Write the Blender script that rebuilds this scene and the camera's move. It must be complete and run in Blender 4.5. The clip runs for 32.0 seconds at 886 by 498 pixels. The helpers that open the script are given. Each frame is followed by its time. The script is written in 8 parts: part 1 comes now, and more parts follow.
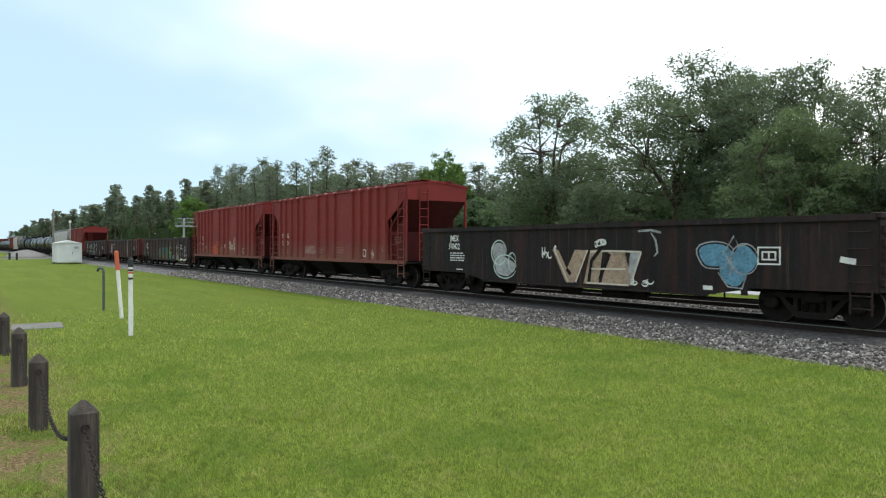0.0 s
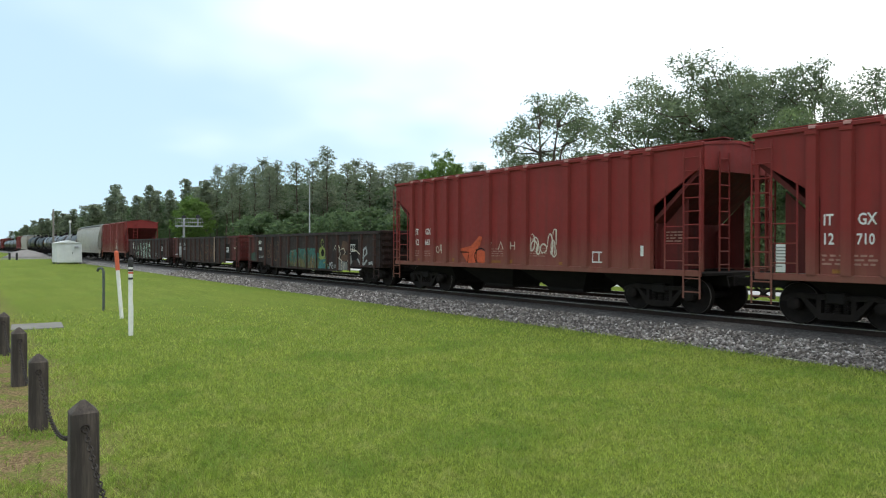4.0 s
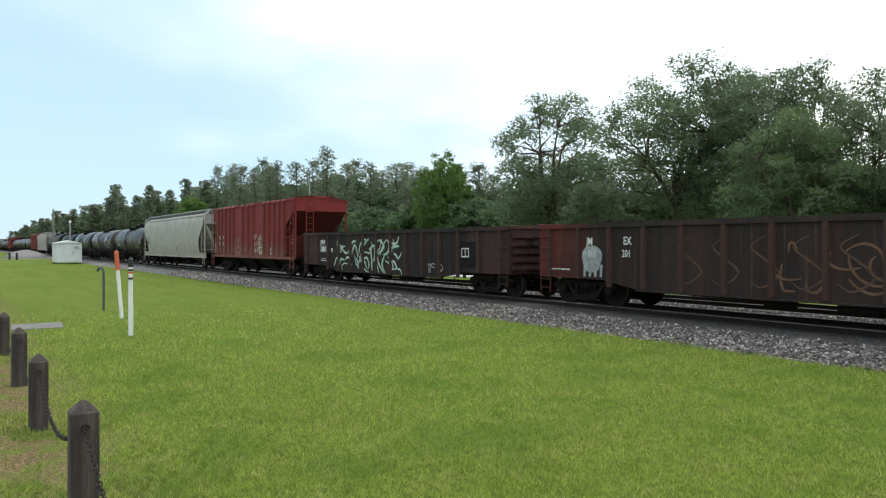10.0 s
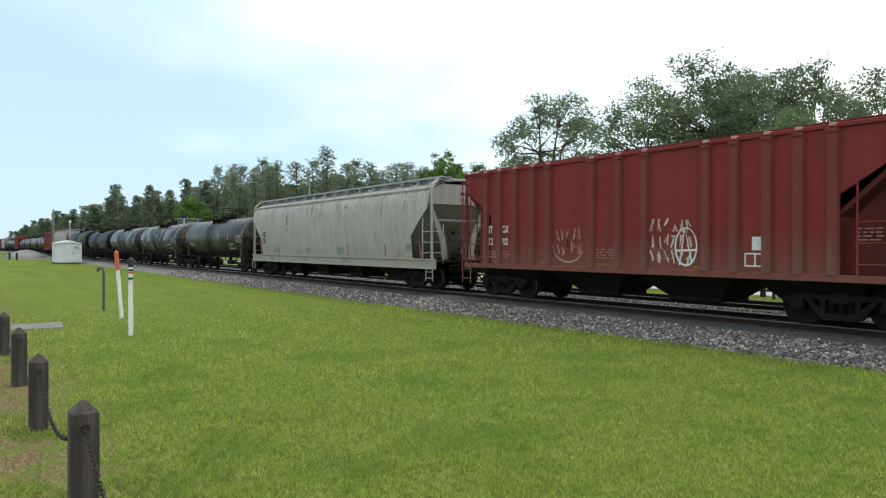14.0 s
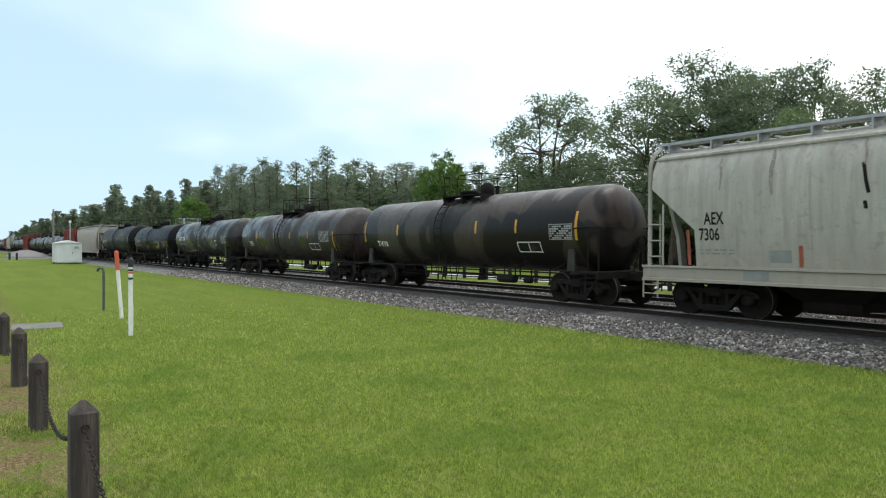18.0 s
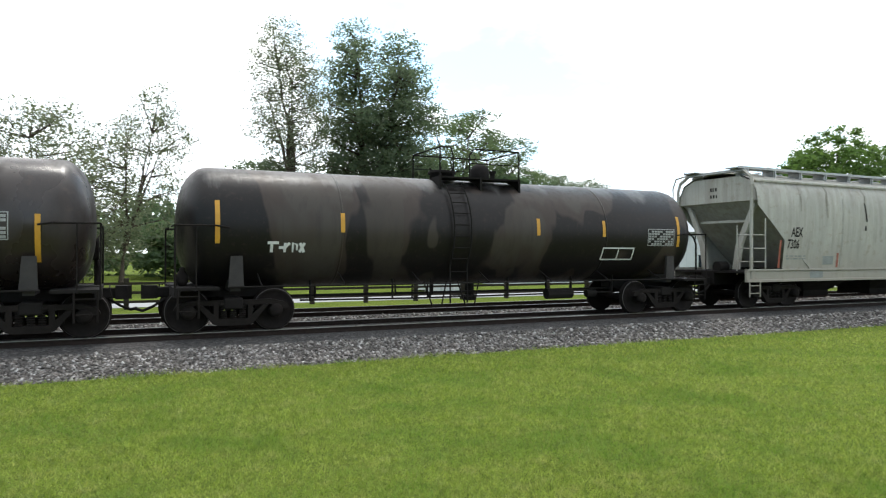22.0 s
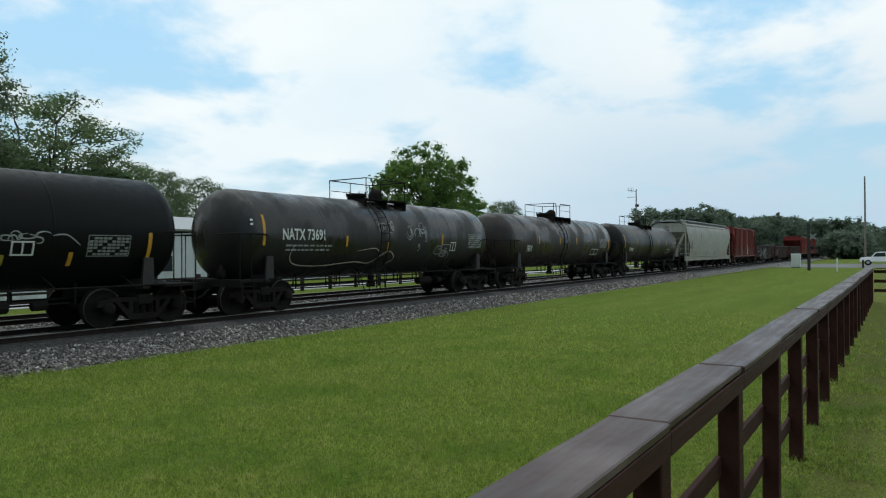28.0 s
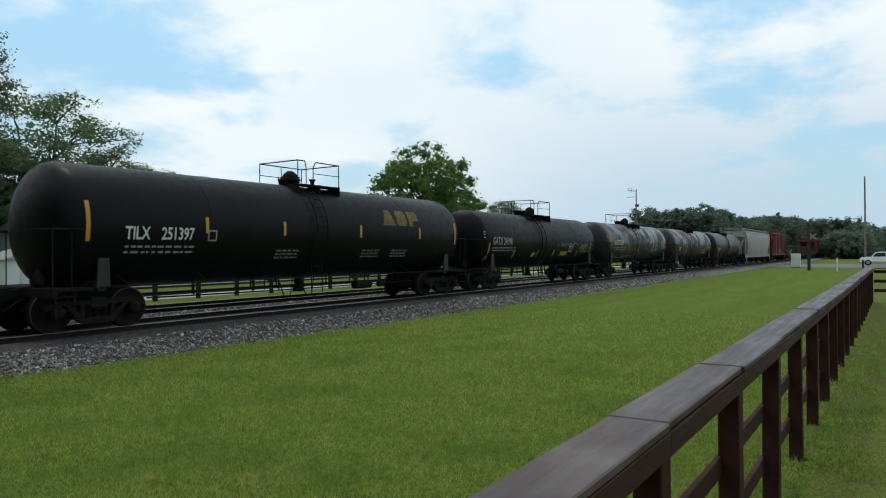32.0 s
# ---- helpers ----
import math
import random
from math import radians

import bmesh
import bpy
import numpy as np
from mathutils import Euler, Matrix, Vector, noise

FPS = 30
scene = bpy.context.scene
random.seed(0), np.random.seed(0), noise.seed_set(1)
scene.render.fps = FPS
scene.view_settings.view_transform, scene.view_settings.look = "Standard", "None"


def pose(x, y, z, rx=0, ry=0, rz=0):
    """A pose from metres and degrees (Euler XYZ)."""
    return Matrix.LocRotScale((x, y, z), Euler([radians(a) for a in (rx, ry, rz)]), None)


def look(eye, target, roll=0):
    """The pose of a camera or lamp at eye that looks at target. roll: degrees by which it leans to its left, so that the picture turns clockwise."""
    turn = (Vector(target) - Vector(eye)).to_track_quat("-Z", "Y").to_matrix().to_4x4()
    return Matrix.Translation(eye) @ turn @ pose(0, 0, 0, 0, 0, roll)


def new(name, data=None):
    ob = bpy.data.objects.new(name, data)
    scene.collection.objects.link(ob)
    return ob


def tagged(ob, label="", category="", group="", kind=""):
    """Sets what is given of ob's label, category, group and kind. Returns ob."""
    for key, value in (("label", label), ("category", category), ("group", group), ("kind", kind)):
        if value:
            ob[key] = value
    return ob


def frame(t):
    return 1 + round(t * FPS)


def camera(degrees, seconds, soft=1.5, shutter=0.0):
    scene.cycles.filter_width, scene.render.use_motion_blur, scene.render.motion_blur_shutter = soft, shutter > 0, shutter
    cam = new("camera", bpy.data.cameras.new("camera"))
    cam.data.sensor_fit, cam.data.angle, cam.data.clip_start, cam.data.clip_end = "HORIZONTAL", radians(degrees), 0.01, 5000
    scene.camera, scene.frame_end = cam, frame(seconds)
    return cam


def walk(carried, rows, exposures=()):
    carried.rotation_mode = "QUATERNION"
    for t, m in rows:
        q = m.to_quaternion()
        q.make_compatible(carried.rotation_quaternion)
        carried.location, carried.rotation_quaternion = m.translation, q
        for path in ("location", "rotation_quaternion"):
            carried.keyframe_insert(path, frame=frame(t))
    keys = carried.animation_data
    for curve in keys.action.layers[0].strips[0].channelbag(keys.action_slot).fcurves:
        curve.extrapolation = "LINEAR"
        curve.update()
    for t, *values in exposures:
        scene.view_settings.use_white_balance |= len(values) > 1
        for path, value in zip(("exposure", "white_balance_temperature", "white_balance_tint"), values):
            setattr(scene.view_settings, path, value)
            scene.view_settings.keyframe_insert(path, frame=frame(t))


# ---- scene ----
EYE_Z = 2.17            # lens above the lawn
RAIL_Z = 0.49           # rail top above the lawn
TRACK_Y, TRACK2_Y = 16.03, 20.07
SPEED = 7.098           # train, metres a second
SIDE = 1.58             # half width of a car


# ---- camera and its walk ----
cam = camera(65.55, 32.0, soft=1.15, shutter=0.1)
PATH = [
    (0.0, 54.53, -0.18, -0.13), (19.3, 54.53, -0.18, -0.13), (19.5, 54.47, -0.16, -0.13), (20.0, 50.83, -0.12, -0.2),
    (20.4, 38.71, -0.01, -0.22), (20.5, 33.94, 0.02, -0.24), (20.8, 19.66, 0.08, -0.18), (21.1, 5.36, 0.25, -0.17), (21.2, 0.86, 0.23, -0.22),
    (21.5, -10.27, 0.3, -0.26), (21.6, -13.63, 0.31, -0.25), (22.0, -25.49, 0.37, -0.11), (22.5, -38.97, 0.46, 0.09),
    (23.0, -49.64, 0.5, 0.28), (23.5, -52.99, 0.48, 0.33), (24.0, -57.22, 0.44, 0.4), (24.5, -57.09, 0.44, 0.42),
    (25.0, -56.91, 0.42, 0.4), (25.5, -56.86, 0.37, 0.42), (28.0, -56.87, 0.31, 0.42), (32.0, -56.87, 0.31, 0.42)]
EXPOSURES = [(0.0, -0.1, 6470, 10), (19.5, -0.1, 6470, 10), (20.5, 0.05, 6550, 13), (21.2, 0.22, 6600, 15), (22.0, 0.08, 6450, 11), (22.8, -0.52, 6250, 6), (24.0, -0.95, 6200, 4), (32.0, -0.95, 6200, 4)]
walk(cam, [(t, pose(0, 0, EYE_Z, 90 + p, r, y)) for t, y, p, r in PATH], EXPOSURES)

# ---- sky and sun ----
SUN_AZ, SUN_EL = 70.0, 66.0     # degrees from +X towards +Y, and above the horizon
SUN_DIR = Vector((math.cos(radians(SUN_AZ)) * math.cos(radians(SUN_EL)), math.sin(radians(SUN_AZ)) * math.cos(radians(SUN_EL)), math.sin(radians(SUN_EL))))
world = bpy.data.worlds.new("sky")
scene.world = world
world.use_nodes = True
wt = world.node_tree
wt.nodes.clear()


def wn(kind, **props):
    n = wt.nodes.new(kind)
    for k, val in props.items():
        n.inputs[k].default_value = val
    return n


sky = wt.nodes.new("ShaderNodeTexSky")
sky.sky_type, sky.sun_disc = "NISHITA", False
sky.sun_elevation, sky.sun_rotation = radians(SUN_EL), radians(90 - SUN_AZ)
sky.air_density, sky.dust_density, sky.ozone_density = 1.0, 0.6, 1.0
coord = wt.nodes.new("ShaderNodeTexCoord")
sep = wt.nodes.new("ShaderNodeSeparateXYZ")
wt.links.new(coord.outputs["Generated"], sep.inputs[0])
# clouds lie on a flat layer: divide by the height above the horizon
den = wt.nodes.new("ShaderNodeMath"); den.operation = "ADD"; den.inputs[1].default_value = 0.24
wt.links.new(sep.outputs["Z"], den.inputs[0])
flat = wt.nodes.new("ShaderNodeVectorMath"); flat.operation = "DIVIDE"
comb = wt.nodes.new("ShaderNodeCombineXYZ")
for k in "XYZ":
    wt.links.new(den.outputs[0], comb.inputs[k])
wt.links.new(coord.outputs["Generated"], flat.inputs[0])
wt.links.new(comb.outputs[0], flat.inputs[1])
shift = wt.nodes.new("ShaderNodeVectorMath"); shift.operation = "ADD"
shift.inputs[1].default_value = (5.7, 2.3, 0.0)
wt.links.new(flat.outputs[0], shift.inputs[0])
cloud = wn("ShaderNodeTexNoise", Scale=2.1, Detail=8.0, Roughness=0.55, Distortion=0.15)
wt.links.new(shift.outputs[0], cloud.inputs["Vector"])
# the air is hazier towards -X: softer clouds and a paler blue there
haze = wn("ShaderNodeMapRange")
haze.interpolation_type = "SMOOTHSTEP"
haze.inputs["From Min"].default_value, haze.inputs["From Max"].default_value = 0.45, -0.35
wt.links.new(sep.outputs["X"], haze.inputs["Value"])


# cloud banks and clearings over the crossing: towards, half width in degrees, thicker (+) or thinner (-)
banks = cloud.outputs["Fac"]
for way, wide, amount in (((0.45, 0.85, 0.29), 15, -0.06), ((0.825, 0.477, 0.33), 8, -0.1), ((0.951, 0.137, 0.29), 9, -0.09), ((0.72, 0.62, 0.29), 9, 0.07), ((0.9, 0.38, 0.19), 15, 0.13)):
    dot = wt.nodes.new("ShaderNodeVectorMath"); dot.operation = "DOT_PRODUCT"
    dot.inputs[1].default_value = Vector(way).normalized()
    wt.links.new(coord.outputs["Generated"], dot.inputs[0])
    near = wn("ShaderNodeMapRange")
    near.interpolation_type = "SMOOTHSTEP"
    near.inputs["From Min"].default_value, near.inputs["From Max"].default_value, near.inputs["To Max"].default_value = math.cos(radians(wide)), 1.0, amount
    wt.links.new(dot.outputs["Value"], near.inputs["Value"])
    add = wt.nodes.new("ShaderNodeMath"); add.operation = "ADD"
    wt.links.new(banks, add.inputs[0])
    wt.links.new(near.outputs[0], add.inputs[1])
    banks = add.outputs[0]


def sky_ramp(a, b, lo=0.0):
    r = wt.nodes.new("ShaderNodeValToRGB")
    r.color_ramp.elements[0].position, r.color_ramp.elements[1].position = a, b
    r.color_ramp.elements[0].color = (lo, lo, lo, 1)
    r.color_ramp.interpolation = "EASE"
    wt.links.new(banks, r.inputs[0])
    return r.outputs[0]


def sky_mix(fac, a, b):
    n = wt.nodes.new("ShaderNodeMix")
    n.data_type = "RGBA"
    wt.links.new(fac, n.inputs[0])
    for k, val in ((6, a), (7, b)):
        if isinstance(val, tuple):
            n.inputs[k].default_value = (*val, 1)
        else:
            wt.links.new(val, n.inputs[k])
    return n.outputs[2]


# thin cloud glows white round the sun
glow = wt.nodes.new("ShaderNodeVectorMath"); glow.operation = "DOT_PRODUCT"
glow.inputs[1].default_value = tuple(SUN_DIR)
wt.links.new(coord.outputs["Generated"], glow.inputs[0])
soft = wn("ShaderNodeTexNoise", Scale=1.1, Detail=3.0, Roughness=0.45)
wt.links.new(shift.outputs[0], soft.inputs["Vector"])
glow2 = wt.nodes.new("ShaderNodeMath"); glow2.operation = "MULTIPLY_ADD"; glow2.inputs[1].default_value = 0.55
wt.links.new(soft.outputs["Fac"], glow2.inputs[0])
wt.links.new(glow.outputs["Value"], glow2.inputs[2])
veiled = wn("ShaderNodeMapRange")
veiled.interpolation_type = "SMOOTHSTEP"
veiled.inputs["From Min"].default_value, veiled.inputs["From Max"].default_value = 0.36, 0.8
wt.links.new(glow2.outputs[0], veiled.inputs["Value"])
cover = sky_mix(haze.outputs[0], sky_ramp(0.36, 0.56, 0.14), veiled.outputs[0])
shade = wn("ShaderNodeTexNoise", Scale=0.9, Detail=5.0, Roughness=0.5)
wt.links.new(flat.outputs[0], shade.inputs["Vector"])
cloudcol = wt.nodes.new("ShaderNodeValToRGB")
cloudcol.color_ramp.elements[0].position, cloudcol.color_ramp.elements[1].position = 0.36, 0.62
cloudcol.color_ramp.elements[0].color = (0.86, 0.93, 0.98, 1)
cloudcol.color_ramp.elements[1].color = (1.0, 1.0, 1.0, 1)
wt.links.new(shade.outputs["Fac"], cloudcol.inputs[0])
bg1 = wn("ShaderNodeBackground", Strength=0.15)
wt.links.new(sky.outputs[0], bg1.inputs["Color"])
# the low clouds over the crossing turn their shaded sides this way
side = wn("ShaderNodeMapRange")
side.interpolation_type = "SMOOTHSTEP"
side.inputs["From Min"].default_value, side.inputs["From Max"].default_value = 0.7, 1.0
wt.links.new(sep.outputs["X"], side.inputs["Value"])
base = wn("ShaderNodeMapRange")
base.interpolation_type = "SMOOTHSTEP"
base.inputs["From Min"].default_value, base.inputs["From Max"].default_value = 0.34, 0.02
wt.links.new(sep.outputs["Z"], base.inputs["Value"])
both = wt.nodes.new("ShaderNodeMath"); both.operation = "MULTIPLY"
wt.links.new(side.outputs[0], both.inputs[0])
wt.links.new(base.outputs[0], both.inputs[1])
bg2 = wn("ShaderNodeBackground", Strength=1.88)
wt.links.new(sky_mix(both.outputs[0], cloudcol.outputs[0], (0.56, 0.68, 0.8)), bg2.inputs["Color"])
bg3 = wn("ShaderNodeBackground", Strength=1.0)
low = wn("ShaderNodeMapRange")
low.interpolation_type = "SMOOTHSTEP"
low.inputs["From Min"].default_value, low.inputs["From Max"].default_value = 0.04, 0.3
wt.links.new(sep.outputs["Z"], low.inputs["Value"])
deep = sky_mix(low.outputs[0], (1.1, 1.48, 1.7), (0.8, 1.45, 2.0))
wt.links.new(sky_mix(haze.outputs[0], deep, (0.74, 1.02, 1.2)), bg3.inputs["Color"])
veil = wn("ShaderNodeMixShader", Fac=0.8)
wt.links.new(bg1.outputs[0], veil.inputs[1])
wt.links.new(bg3.outputs[0], veil.inputs[2])
wmix = wt.nodes.new("ShaderNodeMixShader")
wt.links.new(cover, wmix.inputs[0])
wt.links.new(veil.outputs[0], wmix.inputs[1])
wt.links.new(bg2.outputs[0], wmix.inputs[2])
wout = wt.nodes.new("ShaderNodeOutputWorld")
wt.links.new(wmix.outputs[0], wout.inputs[0])

sun = new("sun", bpy.data.lights.new("sun", "SUN"))
sun.data.energy, sun.data.angle, sun.data.color = 1.5, radians(12), (1.0, 0.96, 0.88)
sun.matrix_world = look(SUN_DIR * 60, (0, 0, 0))


# ---- materials ----
class Nodes:
    """A small builder for node materials."""

    def __init__(self, name, rough=0.7, metal=0.0, spec=0.5):
        self.m = bpy.data.materials.new(name)
        self.m.use_nodes = True
        self.t = self.m.node_tree
        self.b = self.t.nodes["Principled BSDF"]
        self.b.inputs["Roughness"].default_value = rough
        self.b.inputs["Metallic"].default_value = metal
        self.b.inputs["Specular IOR Level"].default_value = spec
        self.co = None

    def coords(self, scale=(1, 1, 1), world=False):
        if world:
            c = self.t.nodes.new("ShaderNodeNewGeometry").outputs["Position"]
        else:
            c = self.t.nodes.new("ShaderNodeTexCoord").outputs["Object"]
        mp = self.t.nodes.new("ShaderNodeMapping")
        mp.inputs["Scale"].default_value = scale
        self.t.links.new(c, mp.inputs[0])
        return mp.outputs[0]

    def noise(self, scale, detail=5.0, rough=0.6, vec=None, dist=0.0):
        n = self.t.nodes.new("ShaderNodeTexNoise")
        n.inputs["Scale"].default_value, n.inputs["Detail"].default_value = scale, detail
        n.inputs["Roughness"].default_value, n.inputs["Distortion"].default_value = rough, dist
        self.t.links.new(vec if vec is not None else self.coords(), n.inputs["Vector"])
        return n.outputs["Fac"]

    def cells(self, scale, vec=None, feature="F1"):
        n = self.t.nodes.new("ShaderNodeTexVoronoi")
        n.feature = feature
        n.inputs["Scale"].default_value = scale
        self.t.links.new(vec if vec is not None else self.coords(), n.inputs["Vector"])
        return n

    def ramp(self, fac, stops, hard=False):
        r = self.t.nodes.new("ShaderNodeValToRGB")
        e = r.color_ramp.elements
        while len(e) < len(stops):
            e.new(0.5)
        for el, (p, c) in zip(e, stops):
            el.position, el.color = p, (c, c, c, 1) if isinstance(c, (int, float)) else (*c, 1)
        if hard:
            r.color_ramp.interpolation = "CONSTANT"
        self.t.links.new(fac, r.inputs[0])
        return r.outputs[0]

    def mix(self, fac, a, b, mode="MIX"):
        n = self.t.nodes.new("ShaderNodeMix")
        n.data_type, n.blend_type = "RGBA", mode
        for s, val in ((0, fac), (6, a), (7, b)):
            if hasattr(val, "node"):
                self.t.links.new(val, n.inputs[s])
            else:
                n.inputs[s].default_value = val if isinstance(val, (int, float)) else (*val, 1)
        return n.outputs[2]

    def rand(self):
        return self.t.nodes.new("ShaderNodeObjectInfo").outputs["Random"]

    def island(self):
        return self.t.nodes.new("ShaderNodeNewGeometry").outputs["Random Per Island"]

    def color(self, c):
        if hasattr(c, "node"):
            self.t.links.new(c, self.b.inputs["Base Color"])
        else:
            self.b.inputs["Base Color"].default_value = (*c, 1)
        return self

    def roughness(self, r):
        self.t.links.new(r, self.b.inputs["Roughness"])
        return self

    def bump(self, h, strength=0.3, dist=0.01):
        n = self.t.nodes.new("ShaderNodeBump")
        n.inputs["Strength"].default_value, n.inputs["Distance"].default_value = strength, dist
        self.t.links.new(h, n.inputs["Height"])
        self.t.links.new(n.outputs[0], self.b.inputs["Normal"])
        return self


def plain(name, c, rough=0.7, metal=0.0, var=0.25, scale=4.0, bump=0.1):
    """One paint or metal with grain and blotches."""
    n = Nodes(name, rough, metal, 0.12 if rough > 0.75 else 0.4)
    big = n.noise(scale, 4)
    fine = n.noise(scale * 12, 3)
    col = n.mix(n.ramp(big, [(0.35, 0.0), (0.7, 1.0)]), tuple(x * (1 - var) for x in c), tuple(min(1, x * (1 + var)) for x in c))
    col = n.mix(0.35, col, n.mix(n.ramp(fine, [(0.4, 0.0), (0.65, 1.0)]), tuple(x * (1 - var) for x in c), c))
    n.color(col)
    if bump:
        n.bump(fine, bump, 0.01)
    return n.m


def painted_top_sheen(n, col, low=3.55, amount=0.8):
    """Sky sheen on a tank's top put into the colour: ragged pale streaks above a height."""
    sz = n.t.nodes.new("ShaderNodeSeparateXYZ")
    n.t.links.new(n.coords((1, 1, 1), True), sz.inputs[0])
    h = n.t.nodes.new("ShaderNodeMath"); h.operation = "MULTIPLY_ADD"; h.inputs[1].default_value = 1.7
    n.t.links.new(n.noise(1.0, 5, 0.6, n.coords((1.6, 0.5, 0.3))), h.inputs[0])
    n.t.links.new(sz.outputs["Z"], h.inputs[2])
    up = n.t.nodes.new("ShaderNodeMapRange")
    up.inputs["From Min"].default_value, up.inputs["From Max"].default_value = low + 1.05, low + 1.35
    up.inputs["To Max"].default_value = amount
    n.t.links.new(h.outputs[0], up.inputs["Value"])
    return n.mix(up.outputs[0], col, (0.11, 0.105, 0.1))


def weathered(name, base, dirt, rust, rough=0.65, dirt_amount=0.55, rust_amount=0.35, patch=None, dust=None, top=False):
    """Old car paint: faded blotches, vertical run-down dirt, rust spots, dust near the sill."""
    n = Nodes(name, rough, 0.0, 0.16 if rough > 0.43 else 0.1)
    big = n.noise(0.8, 4)
    run = n.noise(1.0, 6, 0.65, n.coords((5.0, 5.0, 0.35)))
    spots = n.noise(5.0, 6, 0.7)
    fine = n.noise(30.0, 3)
    col = base
    if patch:
        # panels repainted in other shades, from post to post
        v = n.coords((1 / 1.22, 0, 0))
        fl = n.t.nodes.new("ShaderNodeVectorMath"); fl.operation = "FLOOR"
        n.t.links.new(v, fl.inputs[0])
        wn_ = n.t.nodes.new("ShaderNodeTexWhiteNoise"); wn_.noise_dimensions = "3D"
        n.t.links.new(fl.outputs[0], wn_.inputs["Vector"])
        col = n.ramp(wn_.outputs["Value"], [(i / len(patch), c) for i, c in enumerate(patch)], True)
    fade = n.mix(n.ramp(big, [(0.3, 0.0), (0.75, 0.6)]), col, n.mix(1.0, col, (1.5, 1.45, 1.4), "MULTIPLY"))
    col = n.mix(n.mix(1.0, n.ramp(run, [(0.42, 0.0), (0.72, 1.0)]), (dirt_amount,) * 3, "MULTIPLY"), fade, dirt)
    col = n.mix(n.mix(1.0, n.ramp(spots, [(0.56, 0.0), (0.68, 1.0)]), (rust_amount,) * 3, "MULTIPLY"), col, rust)
    col = n.mix(0.25, col, n.mix(n.ramp(fine, [(0.35, 0.0), (0.65, 1.0)]), dirt, col))
    if dust:
        # road dust thrown up from the sill, ragged at its top
        sz = n.t.nodes.new("ShaderNodeSeparateXYZ")
        n.t.links.new(n.coords((1, 1, 1), True), sz.inputs[0])
        h = n.t.nodes.new("ShaderNodeMath"); h.operation = "MULTIPLY_ADD"; h.inputs[1].default_value = 1.6
        n.t.links.new(run, h.inputs[0])
        n.t.links.new(sz.outputs["Z"], h.inputs[2])
        up = n.t.nodes.new("ShaderNodeMapRange")
        up.inputs["From Min"].default_value, up.inputs["From Max"].default_value = 3.3, 2.1
        up.inputs["To Max"].default_value = 0.7
        n.t.links.new(h.outputs[0], up.inputs["Value"])
        col = n.mix(up.outputs[0], col, dust)
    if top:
        col = painted_top_sheen(n, col)
    n.color(col)
    if top:
        n.roughness(n.ramp(n.noise(0.9, 4, 0.6, n.coords((1, 1, 0.5))), [(0.42, 0.24), (0.56, rough + 0.12)]))
        n.b.inputs["Specular IOR Level"].default_value = 0.4
    else:
        n.roughness(n.ramp(spots, [(0.3, rough - 0.12), (0.7, min(1, rough + 0.15))]))
    n.bump(spots, 0.15, 0.01)
    return n.m


def spray(name, c, under=(0.03, 0.022, 0.02), cover=0.72):
    """Sprayed paint gone thin and patchy over dark steel."""
    n = Nodes(name, 0.75, 0.0, 0.2)
    a, b = n.noise(3.5, 5, 0.65), n.noise(16.0, 4, 0.7)
    col = n.mix(n.ramp(a, [(0.3, 0.0), (0.7, 1.0)]), tuple(x * 0.6 for x in c), c)
    col = n.mix(n.ramp(b, [(0.5, 0.0), (0.68, 1.0 - cover * 0.6)]), col, under)
    col = n.mix(n.ramp(n.noise(1.6, 5, 0.7), [(0.5, 0.0), (0.66, 1.0 - cover)]), col, under)
    return n.color(col).m


def mural_paint():
    """Faded mural: teal above, ochre and moss below, rubbed through to rust."""
    n = Nodes("green_ochre_mural_paint", 0.75, 0.0, 0.2)
    sz = n.t.nodes.new("ShaderNodeSeparateXYZ")
    n.t.links.new(n.coords(), sz.inputs[0])
    a = n.noise(1.5, 4, 0.6, n.coords((1, 1, 0.6)), 1.2)
    up = n.t.nodes.new("ShaderNodeMath"); up.operation = "MULTIPLY_ADD"; up.inputs[1].default_value = 1.5
    n.t.links.new(a, up.inputs[0])
    n.t.links.new(sz.outputs["Z"], up.inputs[2])
    level = n.t.nodes.new("ShaderNodeMapRange")
    level.inputs["From Min"].default_value, level.inputs["From Max"].default_value = 1.35, 2.3
    n.t.links.new(up.outputs[0], level.inputs["Value"])
    col = n.ramp(level.outputs[0], [(0.0, (0.05, 0.06, 0.03)), (0.25, (0.11, 0.095, 0.035)), (0.42, (0.06, 0.08, 0.042)), (0.6, (0.035, 0.085, 0.062)), (0.85, (0.03, 0.115, 0.1))])
    b = n.noise(2.8, 4, 0.6, n.coords((1.4, 1, 0.5)), 0.8)
    col = n.mix(n.ramp(b, [(0.55, 0.0), (0.6, 0.8)]), col, (0.14, 0.09, 0.032))
    col = n.mix(n.ramp(n.noise(3.4, 3, 0.5, n.coords((1, 1, 0.7)), 0.6), [(0.56, 0.0), (0.6, 0.7)]), col, (0.02, 0.06, 0.055))
    col = n.mix(n.ramp(n.noise(6.0, 5, 0.75), [(0.5, 0.0), (0.64, 0.8)]), col, (0.036, 0.027, 0.023))
    return n.color(col).m


